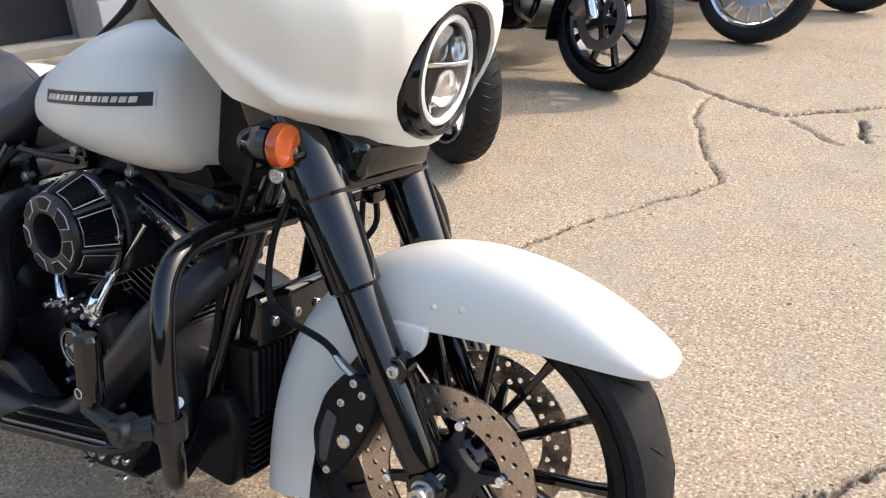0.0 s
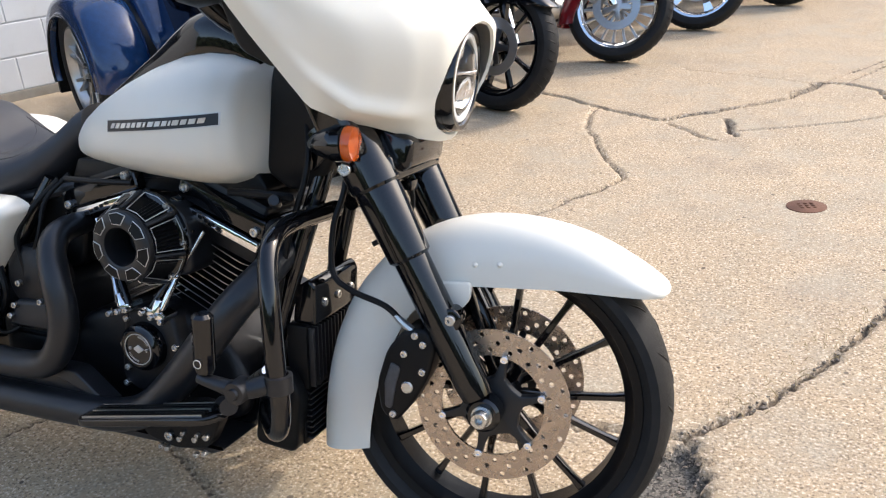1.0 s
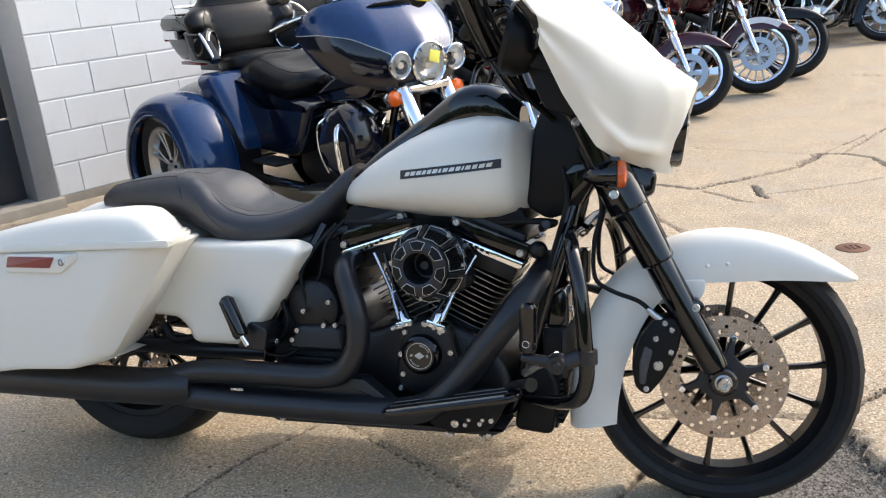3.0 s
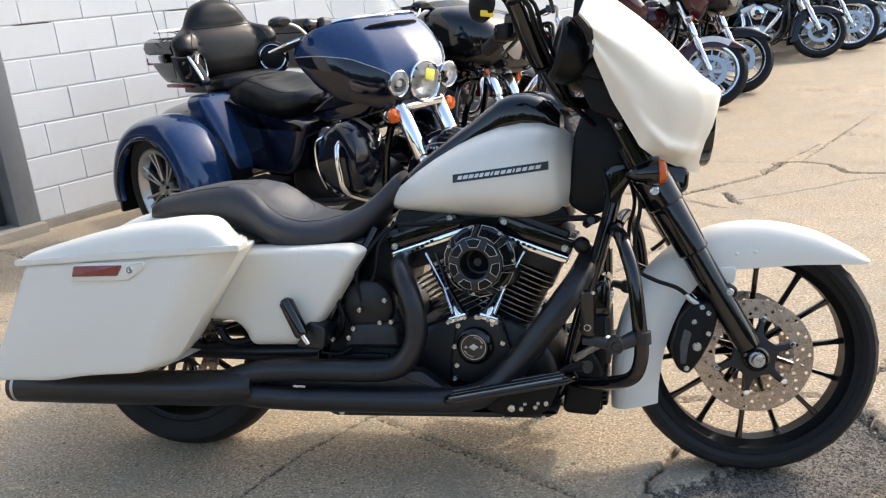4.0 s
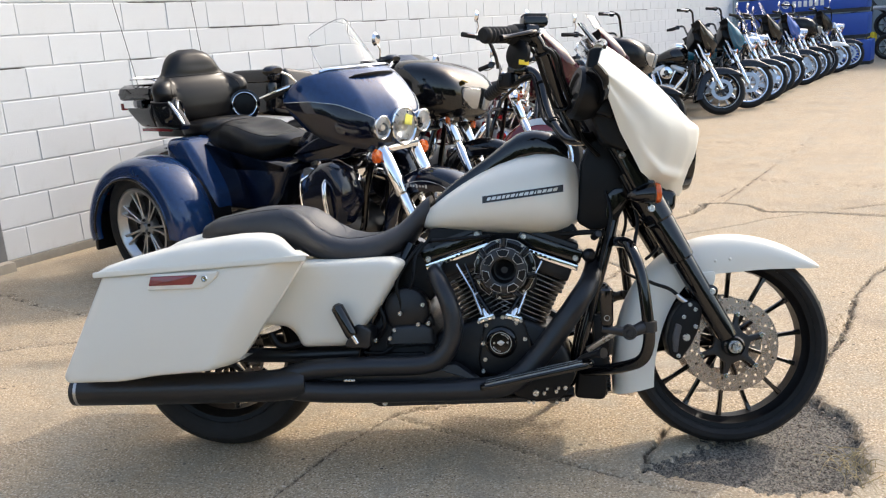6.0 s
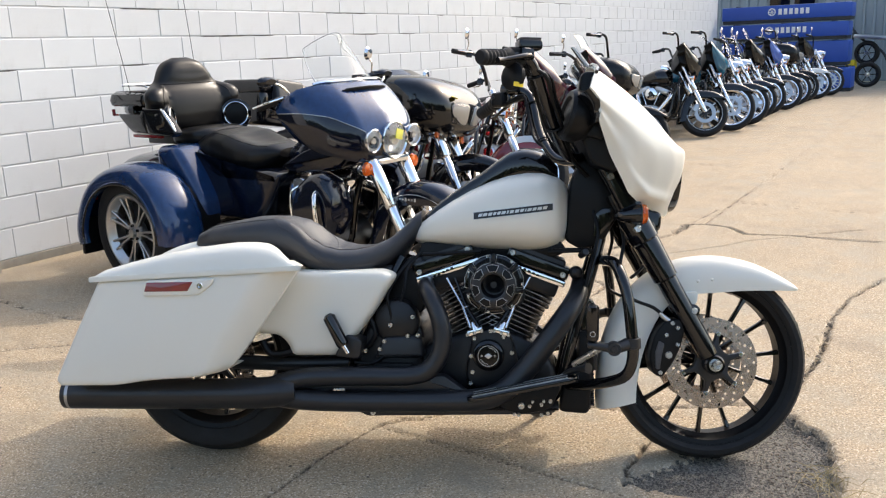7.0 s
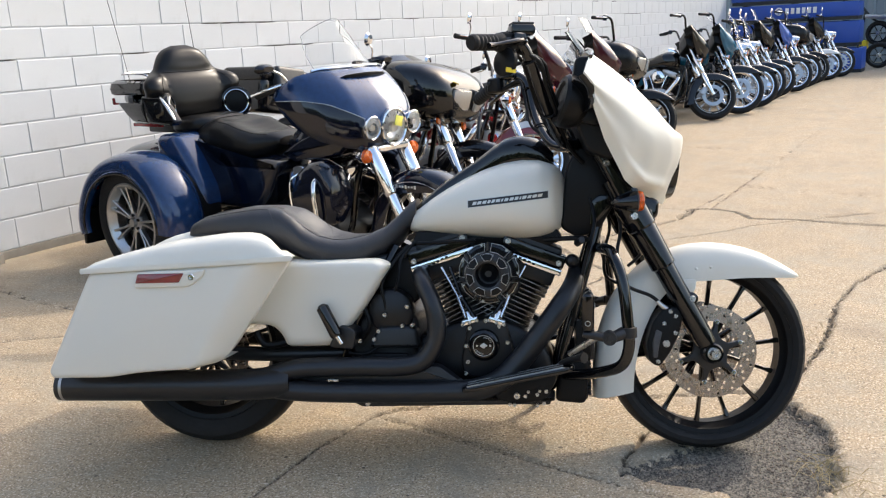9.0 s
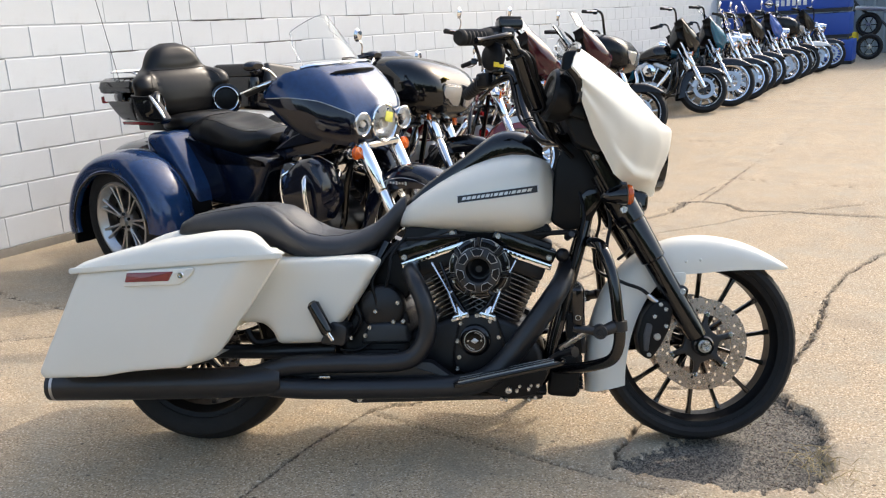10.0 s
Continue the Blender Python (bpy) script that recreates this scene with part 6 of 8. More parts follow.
    eng = part("crankcase", slab(smooth_outline([(0.30, 0.215), (0.315, 0.30), (0.25, 0.385), (0.12, 0.43), (-0.1, 0.40), (-0.28, 0.42), (-0.30, 0.25), (-0.02, 0.19), (0.15, 0.18)], 3), 0.15, -0.15, 0.02), ALLOY if motor == "chrome" else WRINKLE, b, "V-twin crankcase")
    part("cam_cover", lathe([(0.0001, 0.02), (0.05, 0.018), (0.062, 0.008), (0.064, -0.02)], (0.113, -0.165, 0.345), (0, -1, 0), 24), shine, eng)
    for side in (-1, 1):
        ax = V(side * math.sin(radians(22.5)), 0, math.cos(radians(22.5)))
        prof = []
        for k in range(11):
            h = 0.10 + k * 0.016
            prof += [(0.062, h), (0.082, h + 0.001), (0.082, h + 0.006), (0.062, h + 0.007)]
        part("cylinder", lathe(prof, CRANK, ax, 24), WRINKLE, eng, "finned cylinder")
        part("rocker_cover", box(CRANK + ax * 0.335, (0.20, 0.19, 0.075), 0.018, pose(0, 0, 0, 0, side * 22.5, 0)), ALLOY if motor == "chrome" else WRINKLE, eng)
        part("pushrod_tube", cyl((0.113 + side * 0.05, -0.14, 0.42), (0.113 + side * 0.12, -0.13, 0.60), 0.010, 10), CHROME, eng)
    part("air_cleaner", lathe([(0.0001, 0.012), (0.05, 0.012), (0.078, 0.004), (0.086, -0.01), (0.086, -0.06)], (0.13, -0.215, 0.57), (0, -1, 0), 32), shine, eng, "round air cleaner cover")
    part("air_cleaner_badge", lathe([(0.0001, 0.004), (0.03, 0.003), (0.032, 0.0)], (0.13, -0.228, 0.57), (0, -1, 0), 20), GLOSS, eng)
    pm = CHROME if motor == "chrome" else SATIN
    part("rear_header", tube([(-0.08, -0.10, 0.57), (-0.05, -0.21, 0.53), (-0.022, -0.235, 0.43), (-0.07, -0.24, 0.318), (-0.25, -0.245, 0.290), (-0.54, -0.255, 0.260)], 0.028, 14, 5), pm, b, "header pipe")
    part("front_header", tube([(0.335, -0.08, 0.59), (0.384, -0.17, 0.54), (0.290, -0.21, 0.398), (0.165, -0.23, 0.258), (0.0, -0.24, 0.225), (-0.30, -0.245, 0.23), (-0.54, -0.255, 0.25)], 0.028, 14, 5), pm, b, "header pipe")
    for s in (-1, 1):
        part("muffler", tube([(-1.15, s * 0.26, 0.25), (-1.14, s * 0.26, 0.25), (-0.62, s * 0.26, 0.25), (-0.50, s * 0.25, 0.25)], [0.040, 0.046, 0.046, 0.03], 16, 1), pm, b, "muffler")
        part("down_tube", tube([(0.478, s * 0.035, 0.80), (0.415, s * 0.085, 0.54), (0.328, s * 0.10, 0.235), (0.0, s * 0.10, 0.175), (-0.35, s * 0.11, 0.19)], 0.018, 10), GLOSS, b)
        part("engine_guard", tube([(0.468, s * 0.045, 0.705), (0.492, s * 0.24, 0.678), (0.520, s * 0.330, 0.56), (0.530, s * 0.34, 0.43), (0.49, s * 0.29, 0.31), (0.35, s * 0.11, 0.248)], 0.016, 12, 6), GLOSS, b, "engine guard bar")
        part("floorboard", box((0.21, s * 0.30, 0.29), (0.32, 0.12, 0.016), 0.006, pose(0, 0, 0, 0, -10, 0)), SATIN, b)
        part("side_cover", slab(rounded([(-0.45, 0.60), (-0.18, 0.60), (-0.30, 0.38), (-0.50, 0.36)], 0.03), s * 0.15, s * 0.20, 0.02), paint, b)
        if bags:
            sb = part("saddlebag", slab(rounded([(-1.06, 0.62), (-1.09, 0.34), (-0.60, 0.32), (-0.50, 0.40), (-0.46, 0.62)], 0.04), s * 0.18, s * 0.40, 0.03), paint, b, "hard saddlebag")
            part("lid", slab(rounded([(-1.08, 0.63), (-0.45, 0.63), (-0.50, 0.70), (-0.75, 0.715), (-1.04, 0.675)], 0.03), s * 0.18, s * 0.405, 0.03), paint, sb)
        hb = {"low": ((0.40, 0.10, 0.98), (0.34, 0.24, 1.06), (0.24, 0.33, 1.10), (0.10, 0.40, 1.07)), "tall": ((0.42, 0.10, 1.0), (0.38, 0.22, 1.18), (0.33, 0.30, 1.30), (0.16, 0.38, 1.27)), "wide": ((0.42, 0.08, 1.0), (0.40, 0.16, 1.08), (0.34, 0.32, 1.16), (0.20, 0.44, 1.14))}[bars]
        bar = part("handlebar", tube([(x, s * y, z) for x, y, z in hb], 0.0135, 10, 5), GLOSS, b, "black handlebar")
        e, k = V(hb[-1][0], s * hb[-1][1], hb[-1][2]), V(hb[-2][0], s * hb[-2][1], hb[-2][2])
        dr = (e - k).normalized()
        part("grip", cyl(e - dr * 0.10, e + dr * 0.02, 0.019, 14, None, 0.004), RUBBER, bar, "black grip")
        part("switch_housing", box(e - dr * 0.13, (0.05, 0.045, 0.05), 0.012), GLOSS, bar)
        part("lever", tube([e - dr * 0.11 + V(0.04, 0, 0.01), e - dr * 0.03 + V(0.06, s * 0.02, 0), e + dr * 0.02 + V(0.045, s * 0.02, 0)], 0.006, 8, 4), CHROME if motor == "chrome" else GLOSS, bar)
        if bars != "tall":
            q = e - dr * 0.10
            part("mirror_stem", tube([q, q + V(0.02, s * 0.03, 0.07), q + V(0.0, s * 0.06, 0.11)], 0.005, 6, 4), CHROME, bar)
            part("mirror", lathe([(0.0001, -0.022), (0.03, -0.018), (0.042, 0.0), (0.038, 0.004), (0.0001, 0.004)], q + V(0, s * 0.06, 0.13), (-1, 0, 0.1), 20), CHROME, bar, "chrome backed mirror")
    if front == "bat":
        fa = half_shell(0.006, paint, b, 0, 0, 1, "fairing", "painted batwing fairing")
        part("fairing_lining", grid_surface([[p + V(-0.014, -0.05 * p.y, 0) for p in (shell_point(-1 + 2 * i / 24, v) for i in range(25))] for v in np.linspace(0.02, 0.985, 14)], None, 0.003), PLASTIC, fa, "black inside of the fairing")
        round_lamp(b, (0.665, 0, 0.872), 0.088)
        part("dash_panel", slab(rounded([(0.40, 1.19), (0.45, 1.19), (0.52, 1.00), (0.50, 0.90), (0.40, 0.93), (0.37, 1.05)], 0.02), -0.24, 0.24, 0.01, True), PLASTIC, fa, "black inner fairing")
        for s in (-1, 1):
            part("speaker_pod", lathe([(0.0001, 0.012), (0.05, 0.012), (0.062, 0.006), (0.066, -0.006), (0.05, -0.06)], (0.385, s * 0.235, 1.08), (-0.96, s * 0.1, 0.28), 20), PLASTIC, fa)
            rows = []
            for v in np.linspace(0.06, 0.97, 9):
                p = shell_point(s * 0.985, v)
                rows.append([p + V(-0.004, -s * 0.004, 0), p + V(-0.085, -s * 0.09, -0.018), p + V(-0.05, -s * 0.20, -0.02)])
            part("inner_fairing", grid_surface(rows, None, 0.004), PLASTIC, fa)
        if screen:
            part("windshield", grid_surface([[V(x - 0.10 * (y / 0.26) ** 2, y * (1 - 0.25 * f), z - 0.03 * (y / 0.26) ** 2) for y in np.linspace(-0.26, 0.26, 12)] for f, x, z in ((0, 0.47, 1.22), (0.5, 0.43, 1.22 + screen * 0.5), (1, 0.38, 1.22 + screen))], None, 0.004), SCREEN, fa, "clear windshield")
    elif front == "shark":
        secs = []
        for x, w, zb, zt in ((0.14, 0.26, 0.96, 1.08), (0.22, 0.33, 0.86, 1.12), (0.34, 0.375, 0.79, 1.14), (0.46, 0.38, 0.745, 1.135), (0.57, 0.365, 0.735, 1.115), (0.66, 0.32, 0.75, 1.07), (0.72, 0.25, 0.78, 1.00), (0.745, 0.15, 0.82, 0.93)):
            secs.append(section(x, w, zb, zt, 32, 3.0, 0.62))
        fa = part("fairing", rings(bmesh.new(), secs), paint, b, "painted shark-nose fairing")
        for s in (-1, 1):
            aim = pose(0, 0, 0, 0, 14, s * 14)
            hl = part("headlight", box((0.700, s * 0.098, 0.892), (0.095, 0.180, 0.150), 0.032, aim, None, 3), PLASTIC, b, "angular dual headlight")
            part("reflector", box((0.712, s * 0.100, 0.892), (0.098, 0.150, 0.120), 0.022, aim, None, 2), FINEDGE, hl)
            ln = part("lens", box((0.718, s * 0.101, 0.892), (0.104, 0.168, 0.138), 0.028, aim, None, 3), LENS, hl)
            ln.visible_shadow = False
        part("windshield", grid_surface([[V(x - 0.12 * (y / 0.24) ** 2, y * (1 - 0.25 * f), z - 0.02 * (y / 0.24) ** 2) for y in np.linspace(-0.24, 0.24, 12)] for f, x, z in ((0, 0.46, 1.115), (0.5, 0.36, 1.155), (1, 0.29, 1.185))], None, 0.004), LENS if screen else GLOSS, fa, "short dark windshield")
        part("dash_rim", tube([(0.18, -0.22, 1.05), (0.20, -0.12, 1.10), (0.21, 0.0, 1.115), (0.20, 0.12, 1.10), (0.18, 0.22, 1.05)], 0.012, 8, 5), GLOSS, fa)
    else:
        round_lamp(b, (0.64, 0, 0.87), 0.088)
        part("nacelle", rings(bmesh.new(), [section(x, w, 0.87 - h, 0.87 + h, 18, 2.2) for x, w, h in ((0.42, 0.05, 0.05), (0.48, 0.09, 0.08), (0.56, 0.10, 0.095), (0.62, 0.094, 0.094))]), CHROME, b, "chrome headlight nacelle")
        for s in (-1, 1):
            round_lamp(b, (0.635, s * 0.19, 0.83), 0.052, "passing_lamp", "round chrome passing lamp")
        if screen:
            part("windshield", grid_surface([[V(x - 0.14 * (y / 0.28) ** 2, y * (1 - 0.2 * f), z) for y in np.linspace(-0.28, 0.28, 12)] for f, x, z in ((0, 0.58, 0.93), (0.5, 0.50, 1.12), (1, 0.42, 1.02 + screen))], None, 0.004), SCREEN, b, "clear windshield")
    if pak:
        part("tour_trunk", box((-1.02, 0, 0.92), (0.40, 0.50, 0.26), 0.06, None, None, 4), paint, b, "hard tour trunk")
        part("trunk_lid", box((-1.02, 0, 1.07), (0.42, 0.52, 0.10), 0.045, None, None, 4), paint, b)
        part("backrest", box((-0.80, 0, 1.02), (0.08, 0.30, 0.22), 0.03, pose(0, 0, 0, 0, -10, 0), None, 4), LEATHER, b)
        part("tail_lamp", box((-1.225, 0, 0.90), (0.03, 0.40, 0.04), 0.008), REDLENS, b)
    # parked with the bars turned to the left
    turn = Matrix.Translation(PIVOT) @ Matrix.Rotation(radians(steer), 4, DIR) @ Matrix.Translation(-PIVOT)
    swung = ["fork_leg", "turn_signal", "front_fender", "handlebar"] + ([] if front == "shark" else ["fairing", "headlight", "nacelle", "passing_lamp", "windshield"])
    for ob in b.children:
        if ob.name.split(".")[0] in swung or (ob.name.startswith("tyre") and ob == front_tyre):
            ob.matrix_basis = turn @ ob.matrix_basis
    return b


dark_tourer = make_bike(place_bike(0.91, 2.64), "black frame-faired touring motorcycle with chrome fork legs beside the blue trike", GLOSS, "shark", "black", CHROME, "low", "black", True, True, steer=7)
part("sticker", box((0.735, -0.16, 0.985), (0.040, 0.050, 0.004), 0.001, pose(0, 0, 0, 0, 20, 35)), YELLOW, dark_tourer, "yellow paper sticker")
make_bike(place_bike(2.06, 2.48), "deep red cruiser with silver fender panel and chrome passing lamps", RED, "none", "mag", CHROME, "wide", "chrome", True, False, 0.0, SILVER)
make_bike(place_bike(3.09, 2.37), "maroon batwing touring motorcycle with chrome five-spoke wheel", MAROON, "bat", "chrome", CHROME, "wide", "chrome", True, False, 0.12)
make_bike(place_bike(4.17, 2.43), "dark maroon touring motorcycle with white trim and windshield", MAROON, "bat", "mag", CHROME, "low", "black", True, False, 0.16, WHITEPAINT, fender_paint=MAROON)
make_bike(place_bike(5.06, 2.36, 3), "charcoal frame-faired motorcycle with black wheels and tall bars", CHARCOAL, "shark", "cut", CHROME, "tall", "chrome", True, False, 1)
make_bike(place_bike(7.85, 2.30, 6), "black batwing motorcycle with chrome engine and tall bars", GLOSS, "bat", "cut", CHROME, "tall", "chrome", True, False)
make_bike(place_bike(8.65, 2.45, 2), "teal batwing motorcycle with a large chrome wire wheel", TEAL, "bat", "wire", CHROME, "tall", "black", True, False, 0.1, R=0.345, fender_paint=GLOSS)
make_bike(place_bike(9.60, 2.48), "black cruiser with clear windshield and chrome wheels", GLOSS, "none", "chrome", CHROME, "wide", "black", True, False, 0.30)
make_bike(place_bike(10.5, 2.42), "dark navy cruiser with chrome lamps and wire wheels", NAVY, "none", "wire", CHROME, "wide", "chrome", True, False, 0.28)
make_bike(place_bike(11.35, 2.40, -2), "black batwing motorcycle with clear windshield and chrome mag wheel", GLOSS, "bat", "mag", CHROME, "low", "chrome", True, False, 0.22)
make_bike(place_bike(12.35, 2.50), "black motorcycle with a bright blue fairing and chrome wheel", BRIGHTBLUE, "bat", "wire", CHROME, "wide", "chrome", True, False, 0.1, fender_paint=GLOSS)
make_bike(place_bike(13.3, 2.50), "dark grey cruiser with chrome headlight and wire wheels", CHARCOAL, "none", "wire", CHROME, "tall", "chrome", True)
make_bike(place_bike(14.20, 2.50), "grey frame-faired motorcycle with a clear short windshield", CHARCOAL, "shark", "cut", CHROME, "low", "black", True, False, 1)
make_bike(place_bike(15.15, 2.60), "black batwing motorcycle with white fender and chrome fork", GLOSS, "bat", "chrome", CHROME, "wide", "chrome", True, False, 0.12, fender_paint=WHITEPAINT)
make_bike(place_bike(16.25, 2.70), "black motorcycle with chrome lamp and mag wheels near the blue crates", GLOSS, "none", "mag", CHROME, "wide", "chrome", True)
# ---- the blue trike ----
ICE = material("polished_clear_edge", (0.70, 0.73, 0.75), 0.15, 0, 0.05, 40, trans=0.4)


def two_tone(a):
    return interp(abs(a), (0.0, 0.25, 0.5, 0.75, 1.0), (0.10, 0.34, 0.53, 0.60, 0.62))


def trike_shell(u, v):
    """A domed batwing: u across from tip to tip, v from the lower edge to the upper."""
    a = abs(u)
    th = a * math.pi / 2
    lo = V(interp(a, (0, 0.3, 0.6, 0.85, 1), (0.650, 0.625, 0.51, 0.36, 0.25)), 0.355 * math.sin(th) ** 0.9 if a else 0, interp(a, (0, 0.2, 0.4, 0.7, 0.9, 1), (0.735, 0.74, 0.755, 0.80, 0.86, 0.92)))
    hi = V(interp(a, (0, 0.3, 0.6, 0.85, 1), (0.43, 0.41, 0.345, 0.255, 0.195)), 0.365 * math.sin(th) ** 0.9 if a else 0, interp(a, (0, 0.4, 0.7, 0.9, 1), (1.160, 1.155, 1.128, 1.085, 1.045)))
    w = v ** 1.35
    p = lo.lerp(hi, w)
    p.z = lo.z + (hi.z - lo.z) * v
    b = math.sin(math.pi * v) ** 0.75 * (0.075 * (1 - 0.55 * a))
    p += V(math.cos(th) * b, math.sin(th) * b, b * 0.35)
    p.y = math.copysign(p.y, u) if u else 0
    return p


def round_shell(parent):
    bm = bmesh.new()
    n, low, high = 56, 14, 18
    grid = {}
    for i in range(n + 1):
        u = -1 + 2 * i / n
        vb = two_tone(u)
        for j in range(low + high + 1):
            v = vb * j / low if j <= low else vb + (1 - vb) * (j - low) / high
            p = trike_shell(u, v)
            r = math.hypot(p.y / 0.094, (p.z - 0.848) / 0.098)
            if 0.70 < r < 1.0 and p.x > 0.6:
                p.y, p.z, r = p.y / r, 0.848 + (p.z - 0.848) / r, 1.0
            grid[i, j] = (bm.verts.new(p), r)
    for i in range(n):
        for j in range(low + high):
            c = [grid[i, j], grid[i + 1, j], grid[i + 1, j + 1], grid[i, j + 1]]
            if all(r < 1.001 for _, r in c) and c[0][0].co.x > 0.58:
                continue
            bm.faces.new([v for v, _ in c]).material_index = 1 if j < low else 0
    for v in [v for v in bm.verts if not v.link_faces]:
        bm.verts.remove(v)
    bmesh.ops.recalc_face_normals(bm, faces=bm.faces[:])
    bmesh.ops.solidify(bm, geom=bm.faces[:], thickness=0.006)
    ob = part("fairing", bm, BLUE, parent, "domed batwing fairing, metallic blue over dark navy")
    ob.data.materials.append(NAVY)
    return ob


TRIKE = place_bike(-0.12, 2.97, -4.7, 0)
trike = empty("trike", TRIKE, "dark blue three-wheeled touring motorcycle with chrome lamps and black trunk", "trike")
tw = simple_wheel(trike, FW, 0.318, 0.125, 0.235, "cut")
tread(tw, FW, 0.318, 0.125)
for s in (-1, 1):
    Y = V(0, s * 0.125, 0)
    lg = part("fork_leg", tube([fork_at(0.31) + Y, fork_at(0.33) + Y, fork_at(0.50) + Y, fork_at(0.51) + Y], [0.026, 0.032, 0.032, 0.030], 20, 1), CHROME, trike, "chrome fork leg")
    part("fork_cover", tube([fork_at(0.51) + Y, fork_at(0.52) + Y, fork_at(0.74) + Y, fork_at(0.75) + Y], [0.031, 0.036, 0.040, 0.036], 20, 1), CHROME, lg)
    part("fork_tube", cyl(fork_at(0.75) + Y, fork_at(0.98) + Y, 0.026, 16), GLOSS, lg)
    round_lamp(trike, (0.670, s * 0.165, 0.858), 0.058, "passing_lamp", "round chrome passing lamp")
    sg = part("turn_signal", lathe([(0.010, -0.055), (0.030, -0.035), (0.037, 0.0), (0.037, 0.008)], (0.585, s * 0.190, 0.715), (1, 0, 0), 20), CHROME, trike, "chrome turn signal")
    part("lens", lathe([(0.037, 0.006), (0.032, 0.020), (0.0001, 0.026)], (0.588, s * 0.190, 0.715), (1, 0, 0), 20), AMBER, sg, "amber lens")
part("lamp_bar", tube([(0.575, -0.22, 0.79), (0.61, -0.12, 0.775), (0.625, 0, 0.77), (0.61, 0.12, 0.775), (0.575, 0.22, 0.79)], [0.014, 0.022, 0.026, 0.022, 0.014], 14, 5), CHROME, trike, "chrome lamp bar")
part("lower_clamp", box((0.595, 0, 0.745), (0.07, 0.24, 0.035), 0.012), CHROME, trike)
ff = part("front_fender", fender([(0.440, 0.20)] + CROWN[2:], [(0.560, 0.20)] + SKIRT[2:], 0.092, 0.003, 2), NAVY, trike, "dark navy front fender with pale script")
for s in (-1, 1):
    part("fender_stripe", tube([V(FW + 0.300 * math.cos(radians(a)), s * 0.0885, 0.318 + 0.262 * math.sin(radians(a))) for a in np.linspace(48, 140, 14)], 0.0018, 6, 1), SILVER, ff)
    for i in range(7):
        part("bar", box((0.70 + i * 0.020, s * 0.0905, 0.552), (0.012, 0.003, 0.010 if i % 3 else 0.018), 0.001), SILVER, ff)
fa = round_shell(trike)
round_lamp(trike, (0.668, 0, 0.848), 0.096, "headlight", "round chrome headlight with a yellow sticker", (1, 0, -0.05), True)
part("vent", tube([trike_shell(u, 0.86) + V(0.002, 0, 0.002) for u in (-0.26, -0.13, 0.0, 0.13, 0.26)], [0.004, 0.017, 0.019, 0.017, 0.004], 12, 5, None, True, 0.5), PLASTIC, fa, "black fairing vent")
part("vent_slat", tube([trike_shell(u, 0.87) + V(0.012, 0, 0.008) for u in (-0.22, -0.1, 0.1, 0.22)], 0.003, 6, 4), SATIN, fa)
part("windshield_trim", tube([trike_shell(u, 1.0) + V(0.004, 0, 0.004) for u in np.linspace(-0.5, 0.5, 16)], 0.008, 8, 1), CHROME, fa, "chrome windshield strip")
for s in (-1, 1):
    part("stripe", tube([trike_shell(s * a, two_tone(a)) + V(0.002, s * 0.002, 0) for a in np.linspace(0.99, 0.22, 16)], 0.0018, 5, 1), SILVER, fa)
part("dash_panel", slab(rounded([(0.35, 1.15), (0.42, 1.15), (0.49, 0.97), (0.47, 0.87), (0.37, 0.90), (0.33, 1.02)], 0.02), -0.15, 0.15, 0.01, True), PLASTIC, fa)
def screen_at(f, y):
    """The tall screen: f from its foot to its top."""
    return V(0.45 - 0.145 * f - 0.10 * (y / 0.22) ** 2, y * (1 - 0.34 * f ** 2.5), 1.155 + 0.255 * f - 0.075 * f * (y / 0.22) ** 2)


ws = part("windshield", grid_surface([[screen_at(f, y) for y in np.linspace(-0.22, 0.22, 16)] for f in (0, 0.25, 0.5, 0.7, 0.85, 0.95, 1.0)], None, 0.005), SCREEN, fa, "clear tall windshield")
part("windshield_edge", tube([screen_at(f, -0.22) for f in (0, 0.3, 0.6, 0.85, 1.0)] + [screen_at(1.0, y) for y in (-0.11, 0, 0.11)] + [screen_at(f, 0.22) for f in (1.0, 0.85, 0.6, 0.3, 0)], 0.0020, 6, 3), ICE, fa, "pale polished windshield edge")
ws.visible_shadow = False

# engine and lowers
part("crankcase", slab(smooth_outline([(0.30, 0.215), (0.315, 0.30), (0.25, 0.385), (0.12, 0.43), (-0.1, 0.40), (-0.28, 0.42), (-0.30, 0.25), (-0.02, 0.19), (0.15, 0.18)], 3), 0.15, -0.15, 0.02), WRINKLE, trike, "black V-twin crankcase")
for side in (-1, 1):
    ax = V(side * math.sin(radians(22.5)), 0, math.cos(radians(22.5)))
    prof = []
    for k in range(11):
        h = 0.10 + k * 0.016
        prof += [(0.062, h), (0.084, h + 0.001), (0.084, h + 0.006), (0.062, h + 0.007)]
    part("cylinder", lathe(prof, CRANK, ax, 24), WRINKLE, trike, "black finned cylinder")
    part("rocker_cover", box(CRANK + ax * 0.335, (0.20, 0.19, 0.075), 0.018, pose(0, 0, 0, 0, side * 22.5, 0)), CHROME, trike, "chrome rocker cover")
    part("pushrod_tube", cyl((0.113 + side * 0.05, -0.14, 0.42), (0.113 + side * 0.12, -0.13, 0.60), 0.011, 10), CHROME, trike)
part("air_cleaner", lathe([(0.0001, 0.014), (0.06, 0.012), (0.085, 0.004), (0.092, -0.01), (0.092, -0.06)], (0.12, -0.215, 0.56), (0, -1, 0), 32), CHROME, trike, "chrome air cleaner cover")
